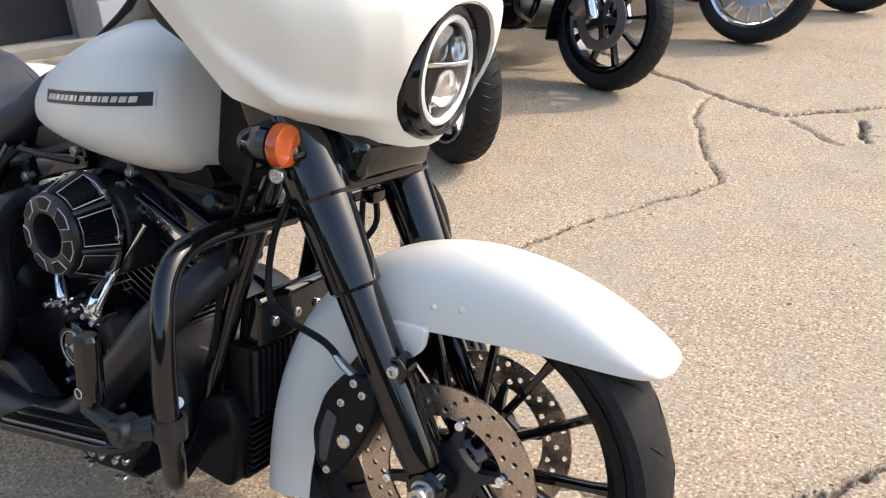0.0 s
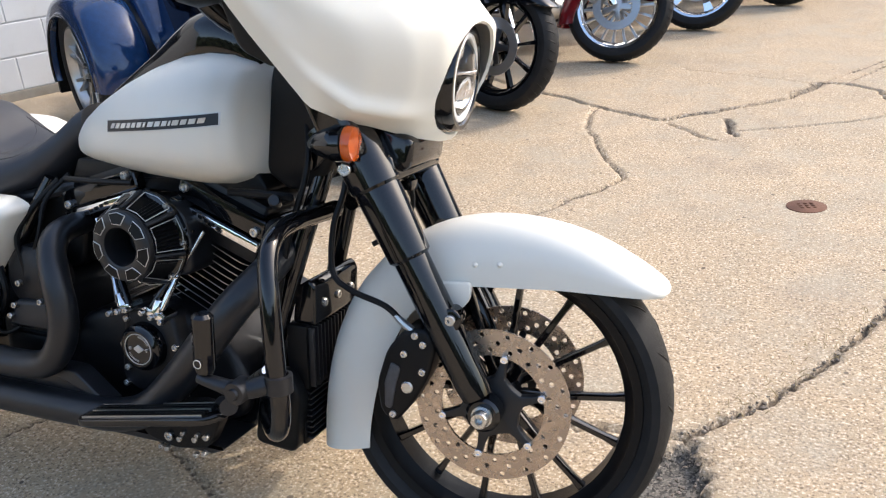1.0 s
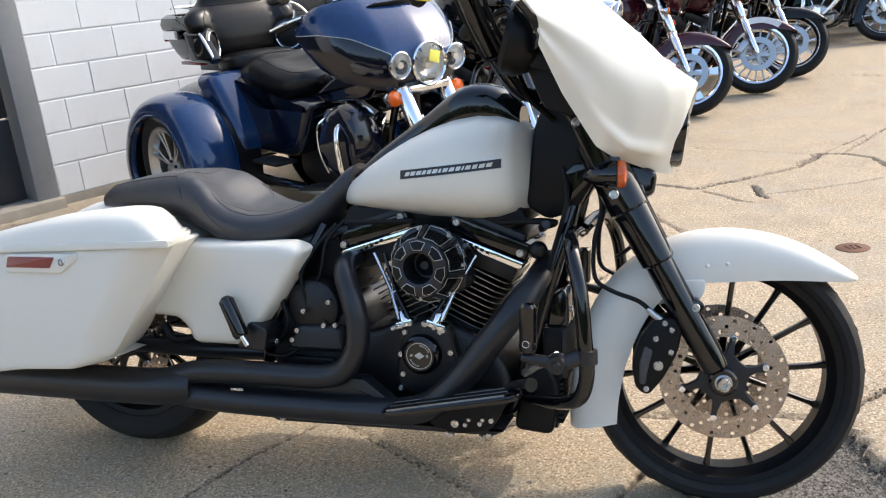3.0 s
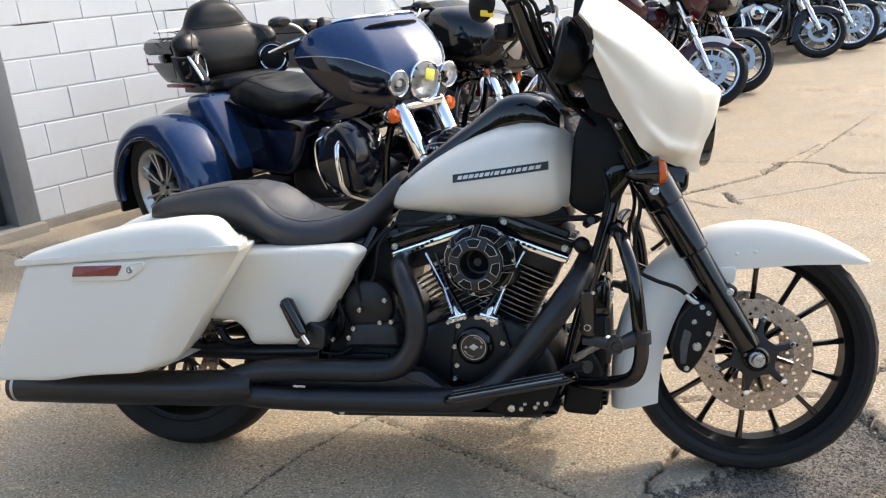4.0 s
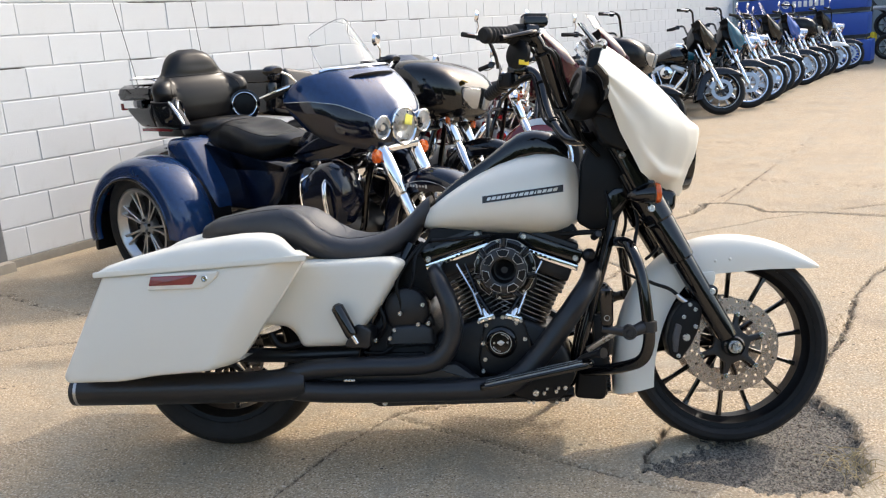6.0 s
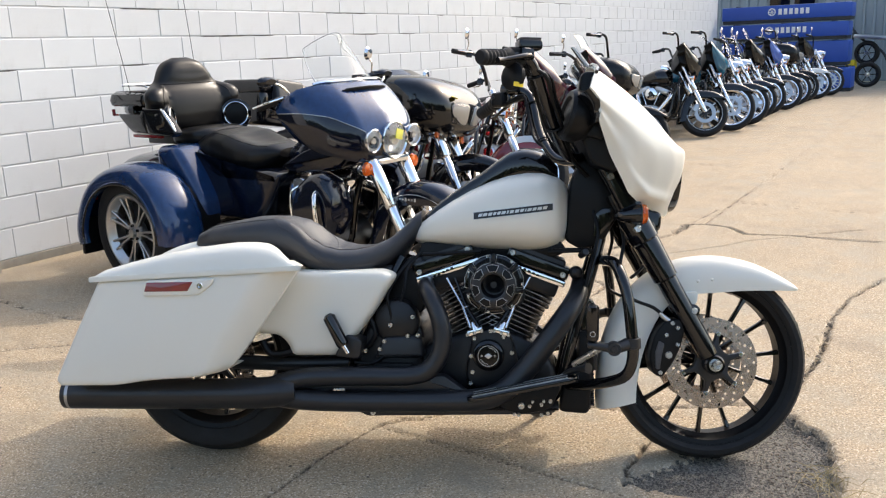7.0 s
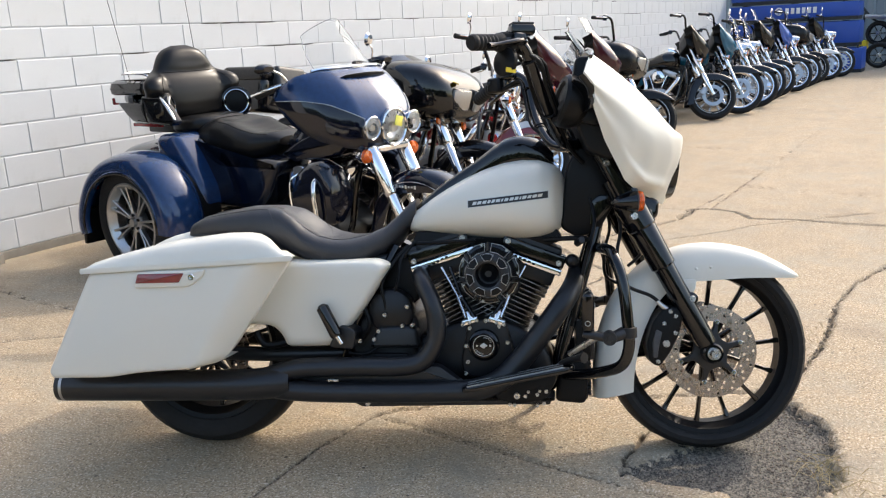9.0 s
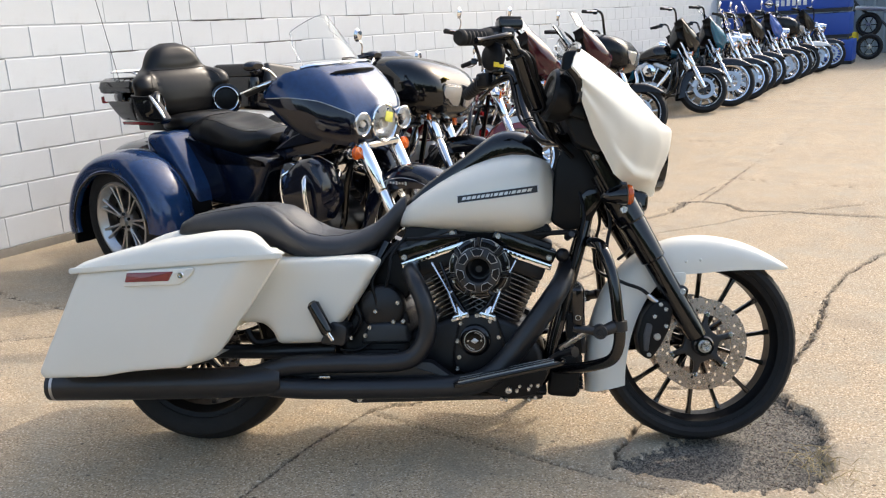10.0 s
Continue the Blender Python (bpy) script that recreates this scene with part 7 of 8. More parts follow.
part("timer_cover", lathe([(0.0001, 0.02), (0.05, 0.018), (0.062, 0.008), (0.064, -0.02)], (0.113, -0.175, 0.345), (0, -1, 0), 24), CHROME, trike)
for s in (-1, 1):
    low = part("leg_lower", rings(bmesh.new(), [section(0.23 + (x - 0.30) * 1.6, 0.085, zb, zt, 20, 2.8) for x, zb, zt in ((0.30, 0.42, 0.56), (0.315, 0.36, 0.64), (0.36, 0.335, 0.69), (0.41, 0.34, 0.70), (0.455, 0.37, 0.67), (0.475, 0.43, 0.60))]), NAVY, trike, "dark navy glove-box leg lower")
    shape = low.data
    for v in shape.vertices:
        v.co.y += s * 0.275
        v.co.x -= 0.03
    part("engine_guard", tube([(0.36, s * 0.28, 0.60), (0.375, s * 0.345, 0.605), (0.390, s * 0.385, 0.57), (0.400, s * 0.390, 0.48), (0.400, s * 0.36, 0.37), (0.34, s * 0.12, 0.26)], 0.0145, 14, 6), CHROME, trike, "chrome engine guard bar")
    part("lower_trim", tube([(0.20, s * 0.30, 0.62), (0.17, s * 0.335, 0.58), (0.175, s * 0.34, 0.46), (0.20, s * 0.32, 0.36)], 0.007, 10, 5), CHROME, trike)
    part("floorboard", box((0.18, s * 0.32, 0.29), (0.36, 0.13, 0.018), 0.006, pose(0, 0, 0, 0, -8, 0)), SATIN, trike)
    part("passenger_board", box((-0.28, s * 0.33, 0.37), (0.24, 0.13, 0.018), 0.006), SATIN, trike)
    part("down_tube", tube([(0.478, s * 0.035, 0.80), (0.415, s * 0.085, 0.54), (0.328, s * 0.10, 0.235), (0.0, s * 0.10, 0.175), (-0.35, s * 0.11, 0.19)], 0.018, 10), GLOSS, trike)
    part("exhaust_pipe", tube([(0.335, s * 0.08, 0.58), (0.38, s * 0.17, 0.52), (0.28, s * 0.21, 0.38), (0.14, s * 0.23, 0.25), (-0.2, s * 0.25, 0.22), (-0.6, s * 0.28, 0.24)], 0.030, 12, 5), CHROME, trike, "chrome exhaust pipe")
    bar = part("handlebar", tube([(0.40, s * 0.08, 1.00), (0.34, s * 0.22, 1.07), (0.22, s * 0.34, 1.09), (0.08, s * 0.42, 1.04)], 0.0135, 10, 5), GLOSS, trike, "black handlebar")
    part("grip", cyl((0.17, s * 0.37, 1.075), (0.07, s * 0.425, 1.035), 0.019, 14, None, 0.004), RUBBER, bar)
    part("lever", tube([(0.21, s * 0.37, 1.09), (0.16, s * 0.42, 1.07), (0.07, s * 0.455, 1.04)], 0.0055, 8, 4), CHROME, bar)
    mr = part("mirror", rings(bmesh.new(), [[V(0.20 + dx, s * (0.46 + a * 0.06 * math.cos(t)), 1.175 + b_ * 0.027 * math.sin(t)) for t in (2 * math.pi * k / 16 for k in range(16))] for dx, a, b_ in ((-0.02, 0.9, 0.9), (-0.015, 1, 1), (0.01, 0.95, 0.9), (0.03, 0.6, 0.5))]), GLOSS, bar, "black mirror")
    part("mirror_stem", tube([(0.24, s * 0.34, 1.09), (0.24, s * 0.39, 1.14), (0.22, s * 0.43, 1.165)], 0.006, 8, 4), CHROME, bar)

# tank and seats
part("fuel_tank", rings(bmesh.new(), [section(interp(i, range(14), TX), interp(i, range(14), TW), interp(i, range(14), TB), interp(i, range(14), TT), 24, 2.4, 0.46) for i in np.linspace(0, 13, 24)]), NAVY, trike, "dark navy fuel tank")
part("tank_console", rings(bmesh.new(), [section(x, interp(x, DX, DW), interp(x, TX, TT) - 0.06, interp(x, DX, DZ) - 0.02, 14, 2.6, 0.62) for x in np.linspace(-0.150, 0.335, 12)]), GLOSS, trike)
part("knee_panel", slab(rounded([(0.42, 0.90), (0.50, 0.80), (0.40, 0.70), (0.05, 0.66), (-0.05, 0.70), (0.10, 0.78)], 0.03), -0.19, 0.19, 0.02, True), NAVY, trike)
RX = [-0.80, -0.775, -0.70, -0.60, -0.50, -0.40, -0.30, -0.22, -0.15]
RZ = [0.80, 0.845, 0.876, 0.898, 0.888, 0.852, 0.822, 0.812, 0.78]
RB = [0.74, 0.69, 0.65, 0.625, 0.608, 0.608, 0.63, 0.67, 0.73]
RWd = [0.12, 0.19, 0.215, 0.228, 0.230, 0.222, 0.196, 0.155, 0.09]


def trike_seat(x, deg):
    w, zb, zt = interp(x, RX, RWd), interp(x, RX, RB), interp(x, RX, RZ)
    zc = zb + (zt - zb) * 0.5
    c, sn = math.cos(radians(deg)), math.sin(radians(deg))
    y = w * math.copysign(abs(c) ** 0.75, c)
    z = zc + (zt - zc) * math.copysign(abs(sn) ** 0.75, sn)
    if sn > 0:
        z -= interp(x, (-0.66, -0.56, -0.46, -0.34, -0.20), (0.0, 0.026, 0.040, 0.034, 0.0)) * max(0.0, 1 - (y / (0.80 * w)) ** 2) ** 1.5
    return V(x, y, z)


rs = part("rider_seat", rings(bmesh.new(), [[trike_seat(x, 360 * k / 48) for k in range(48)] for x in np.linspace(-0.80, -0.15, 56)]), VINYL, trike, "black leather rider seat with a raised rim")
for d in (46, 134):
    part("seam", tube([trike_seat(x, d) + V(0, 0, 0.0006) for x in np.linspace(-0.64, -0.22, 24)], 0.0018, 6, 1), PLASTIC, rs)
part("seam", tube([trike_seat(-0.62 - 0.02 * math.cos(radians(d)) ** 2, d) + V(0, 0, 0.0006) for d in np.linspace(46, 134, 20)], 0.0018, 6, 1), PLASTIC, rs)
part("passenger_seat", lobe((-0.870, 0, 0.838), (0.175, 0.215, 0.058), 3.0, pose(0, 0, 0, 0, -3, 0)), VINYL, trike, "black leather passenger seat")
part("seat_skirt", lobe((-0.70, 0, 0.745), (0.235, 0.190, 0.085), 3.2), VINYL, trike)
PAD_Z = [0.872, 0.885, 0.915, 0.97, 1.03, 1.07, 1.10, 1.125, 1.143, 1.157, 1.172, 1.20, 1.24, 1.275, 1.300, 1.318]
PAD_W = [0.210, 0.255, 0.280, 0.310, 0.338, 0.350, 0.346, 0.325, 0.285, 0.240, 0.215, 0.198, 0.174, 0.144, 0.106, 0.030]
PAD_D = [0.040, 0.066, 0.086, 0.098, 0.100, 0.098, 0.092, 0.084, 0.074, 0.068, 0.072, 0.080, 0.082, 0.072, 0.050, 0.012]


def pad_point(z, deg):
    w, d = (sum(interp(z + k * 0.006, PAD_Z, t) for k in (-2, -1, 0, 1, 2)) / 5 for t in (PAD_W, PAD_D))
    c, sn = math.cos(radians(deg)), math.sin(radians(deg))
    y = w * math.copysign(abs(c) ** 0.8, c)
    # the shoulders wrap forward as arm bolsters, parted from the back by a groove
    arm = ease(z, 0.96, 1.06) * ease(1.165 - z, 0.0, 0.03)
    x = -1.045 - 0.16 * (z - 1.0) + d * math.copysign(abs(sn) ** 0.8, sn) + 0.065 * arm * ease(abs(y), 0.15, 0.34)
    if sn > 0:
        x -= 0.012 * arm * math.exp(-((abs(y) - 0.205) / 0.022) ** 2)
        # a shallow face inside the puffed rim of the head pad
        x -= 0.010 * ease(z, 1.165, 1.22) * max(0.0, 1 - (y / (0.72 * w)) ** 2) * ease(1.31 - z, 0.0, 0.05)
    return V(x, y, z)


br = part("backrest", rings(bmesh.new(), [[pad_point(z, 360 * k / 72) for k in range(72)] for z in np.linspace(0.872, 1.314, 64)]), VINYL, trike, "tall stitched black leather backrest with a raised head pad")
part("seam", tube([pad_point(1.157, d) + V(0.001, 0, 0) for d in np.linspace(28, 152, 24)], 0.0022, 6, 1), PLASTIC, br)
for s in (-1, 1):
    part("seam", tube([pad_point(z, 90 - s * interp(z, (0.90, 1.02, 1.14), (42, 46, 40))) + V(0.0006, 0, 0) for z in np.linspace(0.92, 1.14, 14)], 0.0018, 6, 1), PLASTIC, br)
    at, ax = V(-0.900, s * 0.250, 0.945), V(0.75, -s * 0.66, 0.05)
    sp = part("speaker", lathe([(0.060, -0.085), (0.084, -0.05), (0.097, -0.012), (0.095, 0.002), (0.078, 0.008), (0.070, 0.002), (0.0001, -0.012)], at, ax, 36), GLOSS, trike, "round black speaker pod")
    part("grille", lathe([(0.071, 0.0), (0.05, 0.006), (0.0001, 0.009)], at, ax, 28), PLASTIC, sp, "black cloth speaker grille")
    part("speaker_ring", torus(at + ax * 0.008, ax, 0.076, 0.0045, 40, 8), CHROME, sp, "chrome speaker ring")
    arm = part("speaker_housing", slab(rounded([(x + (0 if s < 0 else -0.10), z) for x, z in ((-1.075, 1.028), (-0.890, 1.022), (-0.815, 0.945), (-0.760, 0.876), (-0.80, 0.852), (-1.035, 0.862), (-1.055, 0.95))], 0.014), s * 0.285, s * 0.335, 0.016), GLOSS, trike, "gloss black speaker housing beside the backrest")
    if s < 0:
        part("trim", tube([(-0.890, s * 0.326, 1.020), (-0.865, s * 0.330, 1.000), (-0.800, s * 0.330, 0.930), (-0.772, s * 0.326, 0.890)], [0.004, 0.010, 0.010, 0.004], 10, 4, None, True, 0.6), CHROME, arm, "chrome trim strip")

# trunk
def round_trunk(x0, x1, w, z0, z1, r, wedge=0.0):
    """A box with rounded sides; wedge: how far its tail is drawn in at the foot."""
    o = rounded([(x0 + 0.03, -w * 0.92), (x1, -w), (x1, w), (x0 + 0.03, w * 0.92), (x0, 0)], r, 5)
    lv = [(z0, 0.03), (z0 + 0.015, 0.008), (z0 + 0.05, 0), (z1 - 0.06, 0), (z1 - 0.02, 0.012), (z1, 0.05)]
    return rings(bmesh.new(), [[V(x1 + (q[0] - x1) * (1 - wedge * (z1 - z) / (z1 - z0)), q[1], z) for q in (inset(o, d) if d else o)] for z, d in lv])


trunk = part("trunk", round_trunk(-1.535, -1.10, 0.290, 0.852, 1.02, 0.05, 0.52), GLOSS, trike, "gloss black tour trunk")
part("trunk_lid", round_trunk(-1.545, -1.09, 0.295, 1.018, 1.118, 0.05), GLOSS, trunk)
part("latch", box((-1.300, -0.292, 1.006), (0.19, 0.022, 0.050), 0.007), CHROME, trunk, "chrome latch plate")
part("latch", box((-1.300, 0.292, 1.006), (0.19, 0.022, 0.050), 0.007), CHROME, trunk)
part("tail_lamp", box((-1.500, 0, 0.985), (0.03, 0.50, 0.045), 0.008), REDLENS, trunk, "red tail lamp")
part("lower_lamp", box((-1.12, -0.272, 0.846), (0.29, 0.02, 0.020), 0.004), REDLENS, trunk)
for s in (-1, 1):
    part("rack_rail", tube([(-1.13, s * 0.22, 1.112), (-1.15, s * 0.235, 1.150), (-1.35, s * 0.235, 1.155), (-1.47, s * 0.17, 1.155), (-1.49, 0, 1.155)], 0.006, 8, 5), CHROME, trunk, "chrome luggage rack rail")
    part("antenna", tube([(-1.25, s * 0.25, 0.95), (-1.30, s * 0.27, 1.3), (-1.40, s * 0.30, 1.85)], 0.0018, 6, 4), PLASTIC, trike)
for k in range(4):
    part("rack_bar", tube([(-1.17 - k * 0.075, -0.233, 1.153), (-1.17 - k * 0.075, 0.233, 1.153)], 0.005, 8, 1), CHROME, trunk)
part("trunk_bracket", box((-1.15, 0, 0.815), (0.30, 0.30, 0.06), 0.01), SATIN, trike)

# rear body, fenders and wheels
RAX, RRT = -0.845, 0.330
part("rear_body", rings(bmesh.new(), [section(x, w, zb, zt, 28, 3.2, 0.5) for x, w, zb, zt in ((-1.38, 0.30, 0.42, 0.66), (-1.36, 0.36, 0.36, 0.72), (-1.22, 0.40, 0.32, 0.745), (-0.90, 0.40, 0.32, 0.755), (-0.72, 0.36, 0.32, 0.75), (-0.66, 0.28, 0.34, 0.72))]), NAVY, trike, "dark navy rear body")
for s in (-1, 1):
    part("body_panel", slab(rounded([(-0.90, 0.42), (-0.90, 0.805), (-0.72, 0.812), (-0.60, 0.66), (-0.51, 0.50), (-0.50, 0.40), (-0.56, 0.37)], [0.02, 0.05, 0.06, 0.08, 0.06, 0.03, 0.03], 5), s * 0.16, s * 0.400, 0.055, False, None, None, 6), BLUE, trike, "metallic blue body panel before the fender")
    part("side_panel", slab(rounded([(-0.72, 0.79), (-0.46, 0.66), (-0.10, 0.68), (0.02, 0.66), (-0.10, 0.46), (-0.20, 0.38), (-0.60, 0.38)], [0.04, 0.05, 0.03, 0.03, 0.06, 0.04, 0.04], 5), s * 0.10, s * 0.270, 0.040, False, None, None, 5), NAVY, trike, "dark navy side panel under the seat")
    part("panel_edge", tube([(-0.69, s * 0.278, 0.765), (-0.60, s * 0.278, 0.62), (-0.53, s * 0.278, 0.46), (-0.53, s * 0.278, 0.40)], 0.003, 6, 4), BLUE, trike)
    rows = []
    for a in np.linspace(-4, 196, 40):
        c, sn = math.cos(radians(a)), math.sin(radians(a))
        row = []
        for k in range(-8, 13):
            q = math.pi / 2 * k / (12 if k > 0 else 8)
            y = 0.530 + (0.165 if k > 0 else 0.125) * math.copysign(abs(math.sin(q)) ** 0.9, q)
            drop = (0.105 if k > 0 else 0.130) * (1 - math.cos(q) ** 0.6)
            r = 0.448 - drop
            back = 1.22 + 0.10 * ease(a, 150, 196)
            fore = 0.92
            row.append(V(RAX + r * c * (fore if c > 0 else back), s * y, 0.318 + r * sn * 0.93))
        lip = [row[-1] + V(-d * c, -s * e, -d * sn) for d, e in ((0.004, -0.004), (0.014, -0.004), (0.020, 0.004), (0.022, 0.03))]
        rows.append(row + lip)
    fd = part("rear_fender", grid_surface(rows, None, 0.004), BLUE, trike, "broad metallic blue rear fender")
    part("fender_edge", tube([r[-3] for r in rows], 0.007, 8, 1), GLOSS, fd, "black moulded fender edge")
    part("fender_liner", lathe([(0.338, -0.22), (0.350, -0.22), (0.350, 0.09), (0.338, 0.09), (0.338, -0.22)], (RAX, s * 0.50, 0.335), (0, s, 0), 32), PLASTIC, trike)
    part("side_marker", box((RAX - 0.46, s * 0.58, 0.50), (0.012, 0.05, 0.035), 0.004), REDLENS, trike)
    part("mud_flap", box((RAX - 0.47, s * 0.53, 0.27), (0.03, 0.30, 0.22), 0.006, pose(0, 0, 0, 0, 6, 0)), PLASTIC, trike, "black rubber mud flap")
    c = V(RAX, s * 0.565, RRT)
    w = part("rear_tyre", lathe([(0.232, -0.09), (0.24, -0.102), (0.27, -0.108), (0.305, -0.104), (0.322, -0.094), (0.330, -0.07), (0.330, 0.07), (0.322, 0.094), (0.305, 0.104), (0.27, 0.108), (0.24, 0.102), (0.232, 0.09)], c, (0, 1, 0), 48), RUBBER, trike, "wide black car-type tyre")
    part("rim", lathe([(0.19, -0.06), (0.205, -0.08), (0.215, -0.096), (0.226, -0.102), (0.236, -0.100), (0.236, -0.09), (0.22, -0.05), (0.22, 0.05), (0.236, 0.09), (0.236, 0.100), (0.226, 0.102), (0.215, 0.096), (0.205, 0.08), (0.19, 0.06)], c, (0, 1, 0), 48), ALLOY, w, "bare alloy rim")
    part("brake_back", lathe([(0.0001, 0.0), (0.18, 0.0), (0.19, -0.02)], c + V(0, s * 0.010, 0), (0, s, 0), 32), PLASTIC, w)
    part("hub", lathe([(0.0001, 0.022), (0.024, 0.020), (0.028, 0.0), (0.060, -0.004), (0.066, -0.02), (0.066, -0.05)], c + V(0, s * 0.070, 0), (0, s, 0), 24), ALLOY, w, "alloy wheel centre")
    for i in range(7):
        for off in (-0.105, 0.105):
            a = 2 * math.pi * i / 7 + off
            d = V(math.cos(a), 0, math.sin(a))
            t = V(-math.sin(a), 0, math.cos(a)) * (1 if off > 0 else -1)
            loops = [[c + d * r + t * (q * k + bow) + V(0, s * (v + 0.062 + lift), 0) for q, v in ((-0.0075, -0.02), (0.0075, -0.02), (0.0075, 0.004), (0.004, 0.007), (-0.004, 0.007), (-0.0075, 0.004))] for r, k, lift, bow in ((0.05, 1.0, 0, -0.001), (0.13, 0.80, 0.006, 0.0), (0.218, 1.15, 0.020, 0.006))]
            part("spoke", rings(bmesh.new(), loops), ALLOY, w)
    for i in range(5):
        a = 2 * math.pi * i / 5 + 0.4
        part("lug_nut", lathe([(0.0001, 0.012), (0.008, 0.011), (0.010, 0.0), (0.010, -0.01)], c + V(0.042 * math.cos(a), s * 0.068, 0.042 * math.sin(a)), (0, s, 0), 6), GLOSS, w)
part("rear_axle", cyl((RAX, -0.50, RRT), (RAX, 0.50, RRT), 0.05, 16), SATIN, trike)

# the fairing and its lamps sit a little farther back
for ob in list(trike.children):
    if ob.name.split(".")[0] in ("fairing", "headlight", "passing_lamp", "lamp_bar"):
        ob.matrix_basis = Matrix.Translation((-0.045, 0, 0)) @ ob.matrix_basis
# ---- the end of the yard ----
CRATEBLUE = material("blue_crate_paint", (0.015, 0.075, 0.40), 0.42, 0, 0.12, 6, 0.1, 60, stain=0.25)
CRATEDARK = material("dark_crate_edge", (0.02, 0.022, 0.026), 0.6, 0, 0.2, 20)
METALWALL = material("ribbed_steel_siding", (0.27, 0.31, 0.34), 0.42, 0.3, 0.08, 3, 0.05, 40, stain=0.25)


def crate(u, out0, out1, z0, z1, label, depth=0.75, logo=True):
    cr = empty("shipping_crate", WALL @ Matrix.Translation((u, 0, 0)), label, "crate", "blue crates at the yard's end")
    mid, ln = -(out0 + out1) / 2, out1 - out0
    part("side_panel", box((depth / 2, mid, (z0 + z1) / 2 + 0.03), (depth, ln, z1 - z0 - 0.09), 0.03), CRATEBLUE, cr, "blue painted panel")
    part("skid", box((depth / 2, mid, z0 + 0.04), (depth * 0.96, ln * 0.985, 0.075), 0.01), CRATEDARK, cr, "dark skid")
    for f in (0.12, 0.5, 0.88):
        part("cleat", box((depth / 2, -(out0 + ln * f), z1 - 0.008), (depth * 0.94, 0.05, 0.02), 0.005), CRATEDARK, cr)
    if logo:
        # a round mark and a plain pale bar where the maker's name stands
        zc, y0 = (z0 + z1) / 2 + 0.04, mid + 0.12
        part("round_mark", torus((-0.003, y0 + 0.16, zc), (1, 0, 0), 0.075, 0.012, 24, 6), WHITEPAINT, cr)
        for a in (90, 210, 330):
            part("mark_stroke", box((-0.003, y0 + 0.16, zc), (0.006, 0.014, 0.13), 0, pose(0, 0, 0, a, 0, 0)), WHITEPAINT, cr)
        for i in range(6):
            part("bar", box((-0.003, y0 - 0.02 - i * 0.118, zc), (0.006, 0.075, 0.13), 0.001), WHITEPAINT, cr)
    return cr


crate(17.65, 0.08, 2.90, 1.58, 1.98, "long blue crate with a pale mark atop the stack")
crate(17.62, 0.04, 2.86, 1.16, 1.57, "long blue crate with a pale mark under the top one")
crate(17.66, 0.10, 2.88, 0.58, 1.15, "blue crate in the middle of the stack", 0.75, False)
crate(17.60, 2.10, 2.98, 0.0, 0.56, "small blue crate at the foot of the stack", 0.7, False)
crate(17.70, 0.10, 2.05, 0.0, 0.56, "blue crate at the foot of the stack", 0.7, False)

wall_east = new("wall_east")
wall_east.matrix_basis = WALL
tagged(wall_east, "grey-blue ribbed steel siding of the next building", "wall", "", "structure")
part("siding", box((22.1, -9.0, 2.6), (0.12, 30, 5.2), 0.01), METALWALL, wall_east)
rib = bmesh.new()
for k in range(118):
    rings(rib, [[V(22.03 - d, 5.8 - k * 0.25 + w, z) for w, d in ((-0.04, 0), (-0.022, 0.035), (0.022, 0.035), (0.04, 0))] for z in (0.05, 5.2)])
tagged(part("siding_ribs", rib, METALWALL, wall_east, "standing ribs of the siding", False), "", "", "", "stuff")
wn = empty("window_1", WALL, "dark framed window in the steel siding", "window", "", "structure")
part("window_frame", box((21.96, -0.9, 2.75), (0.08, 1.3, 1.5), 0.02), DOORSTEEL, wn)
part("pane", box((21.93, -0.58, 2.75), (0.05, 0.52, 1.3), 0.005), GLOSS, wn, "dark glass")
part("pane", box((21.93, -1.22, 2.75), (0.05, 0.52, 1.3), 0.005), GLOSS, wn, "dark glass")

# wheels and a dolly by the crates
for x, out, z, rx, ry, rz in ((19.2, 3.15, 0.30, 12, 0, 92), (20.3, 3.0, 0.78, 10, 0, 80)):
    lw = empty("spare_wheel", WALL @ pose(x, -out, z, 0, 0, rz), "loose black wheel with machined rim leaning by the crates", "wheel", "loose wheels by the crates")
    part("tyre", lathe(tyre_profile(0.30, 0.12, 0.215), (0, 0, 0), (0, 1, 0), 36), RUBBER, lw)
    part("rim", lathe(rim_profile(0.215, 0.12), (0, 0, 0), (0, 1, 0), 36), GLOSS, lw)
    part("rim_edge", torus((0, -0.05, 0), (0, 1, 0), 0.212, 0.005, 36, 6), STEEL, lw)
    part("hub", lathe([(0.0001, 0.05), (0.05, 0.045), (0.06, 0.0), (0.05, -0.045), (0.0001, -0.05)], (0, 0, 0), (0, 1, 0), 20), STEEL, lw)
    for i in range(6):
        a = 2 * math.pi * i / 6
        part("spoke", cyl((0.05 * math.cos(a), 0, 0.05 * math.sin(a)), (0.2 * math.cos(a), 0, 0.2 * math.sin(a)), 0.012, 8), GLOSS, lw)
dolly = empty("frame_dolly", WALL @ pose(20.3, -3.1, 0, 0, 0, 75), "black tubular frame dolly with grey cover by the crates", "dolly")
part("frame_tube", tube([(-0.5, 0, 0.1), (-0.3, 0, 0.75), (0.25, 0, 1.12), (0.55, 0, 1.45)], 0.03, 8), SATIN, dolly)
part("frame_tube", tube([(0.55, 0.2, 0.1), (0.5, 0.1, 0.7), (0.45, 0, 1.30)], 0.03, 8), SATIN, dolly)
part("cover", box((0.0, 0, 1.16), (0.8, 0.35, 0.10), 0.03, pose(0, 0, 0, 0, -6, 0)), ALLOY, dolly)
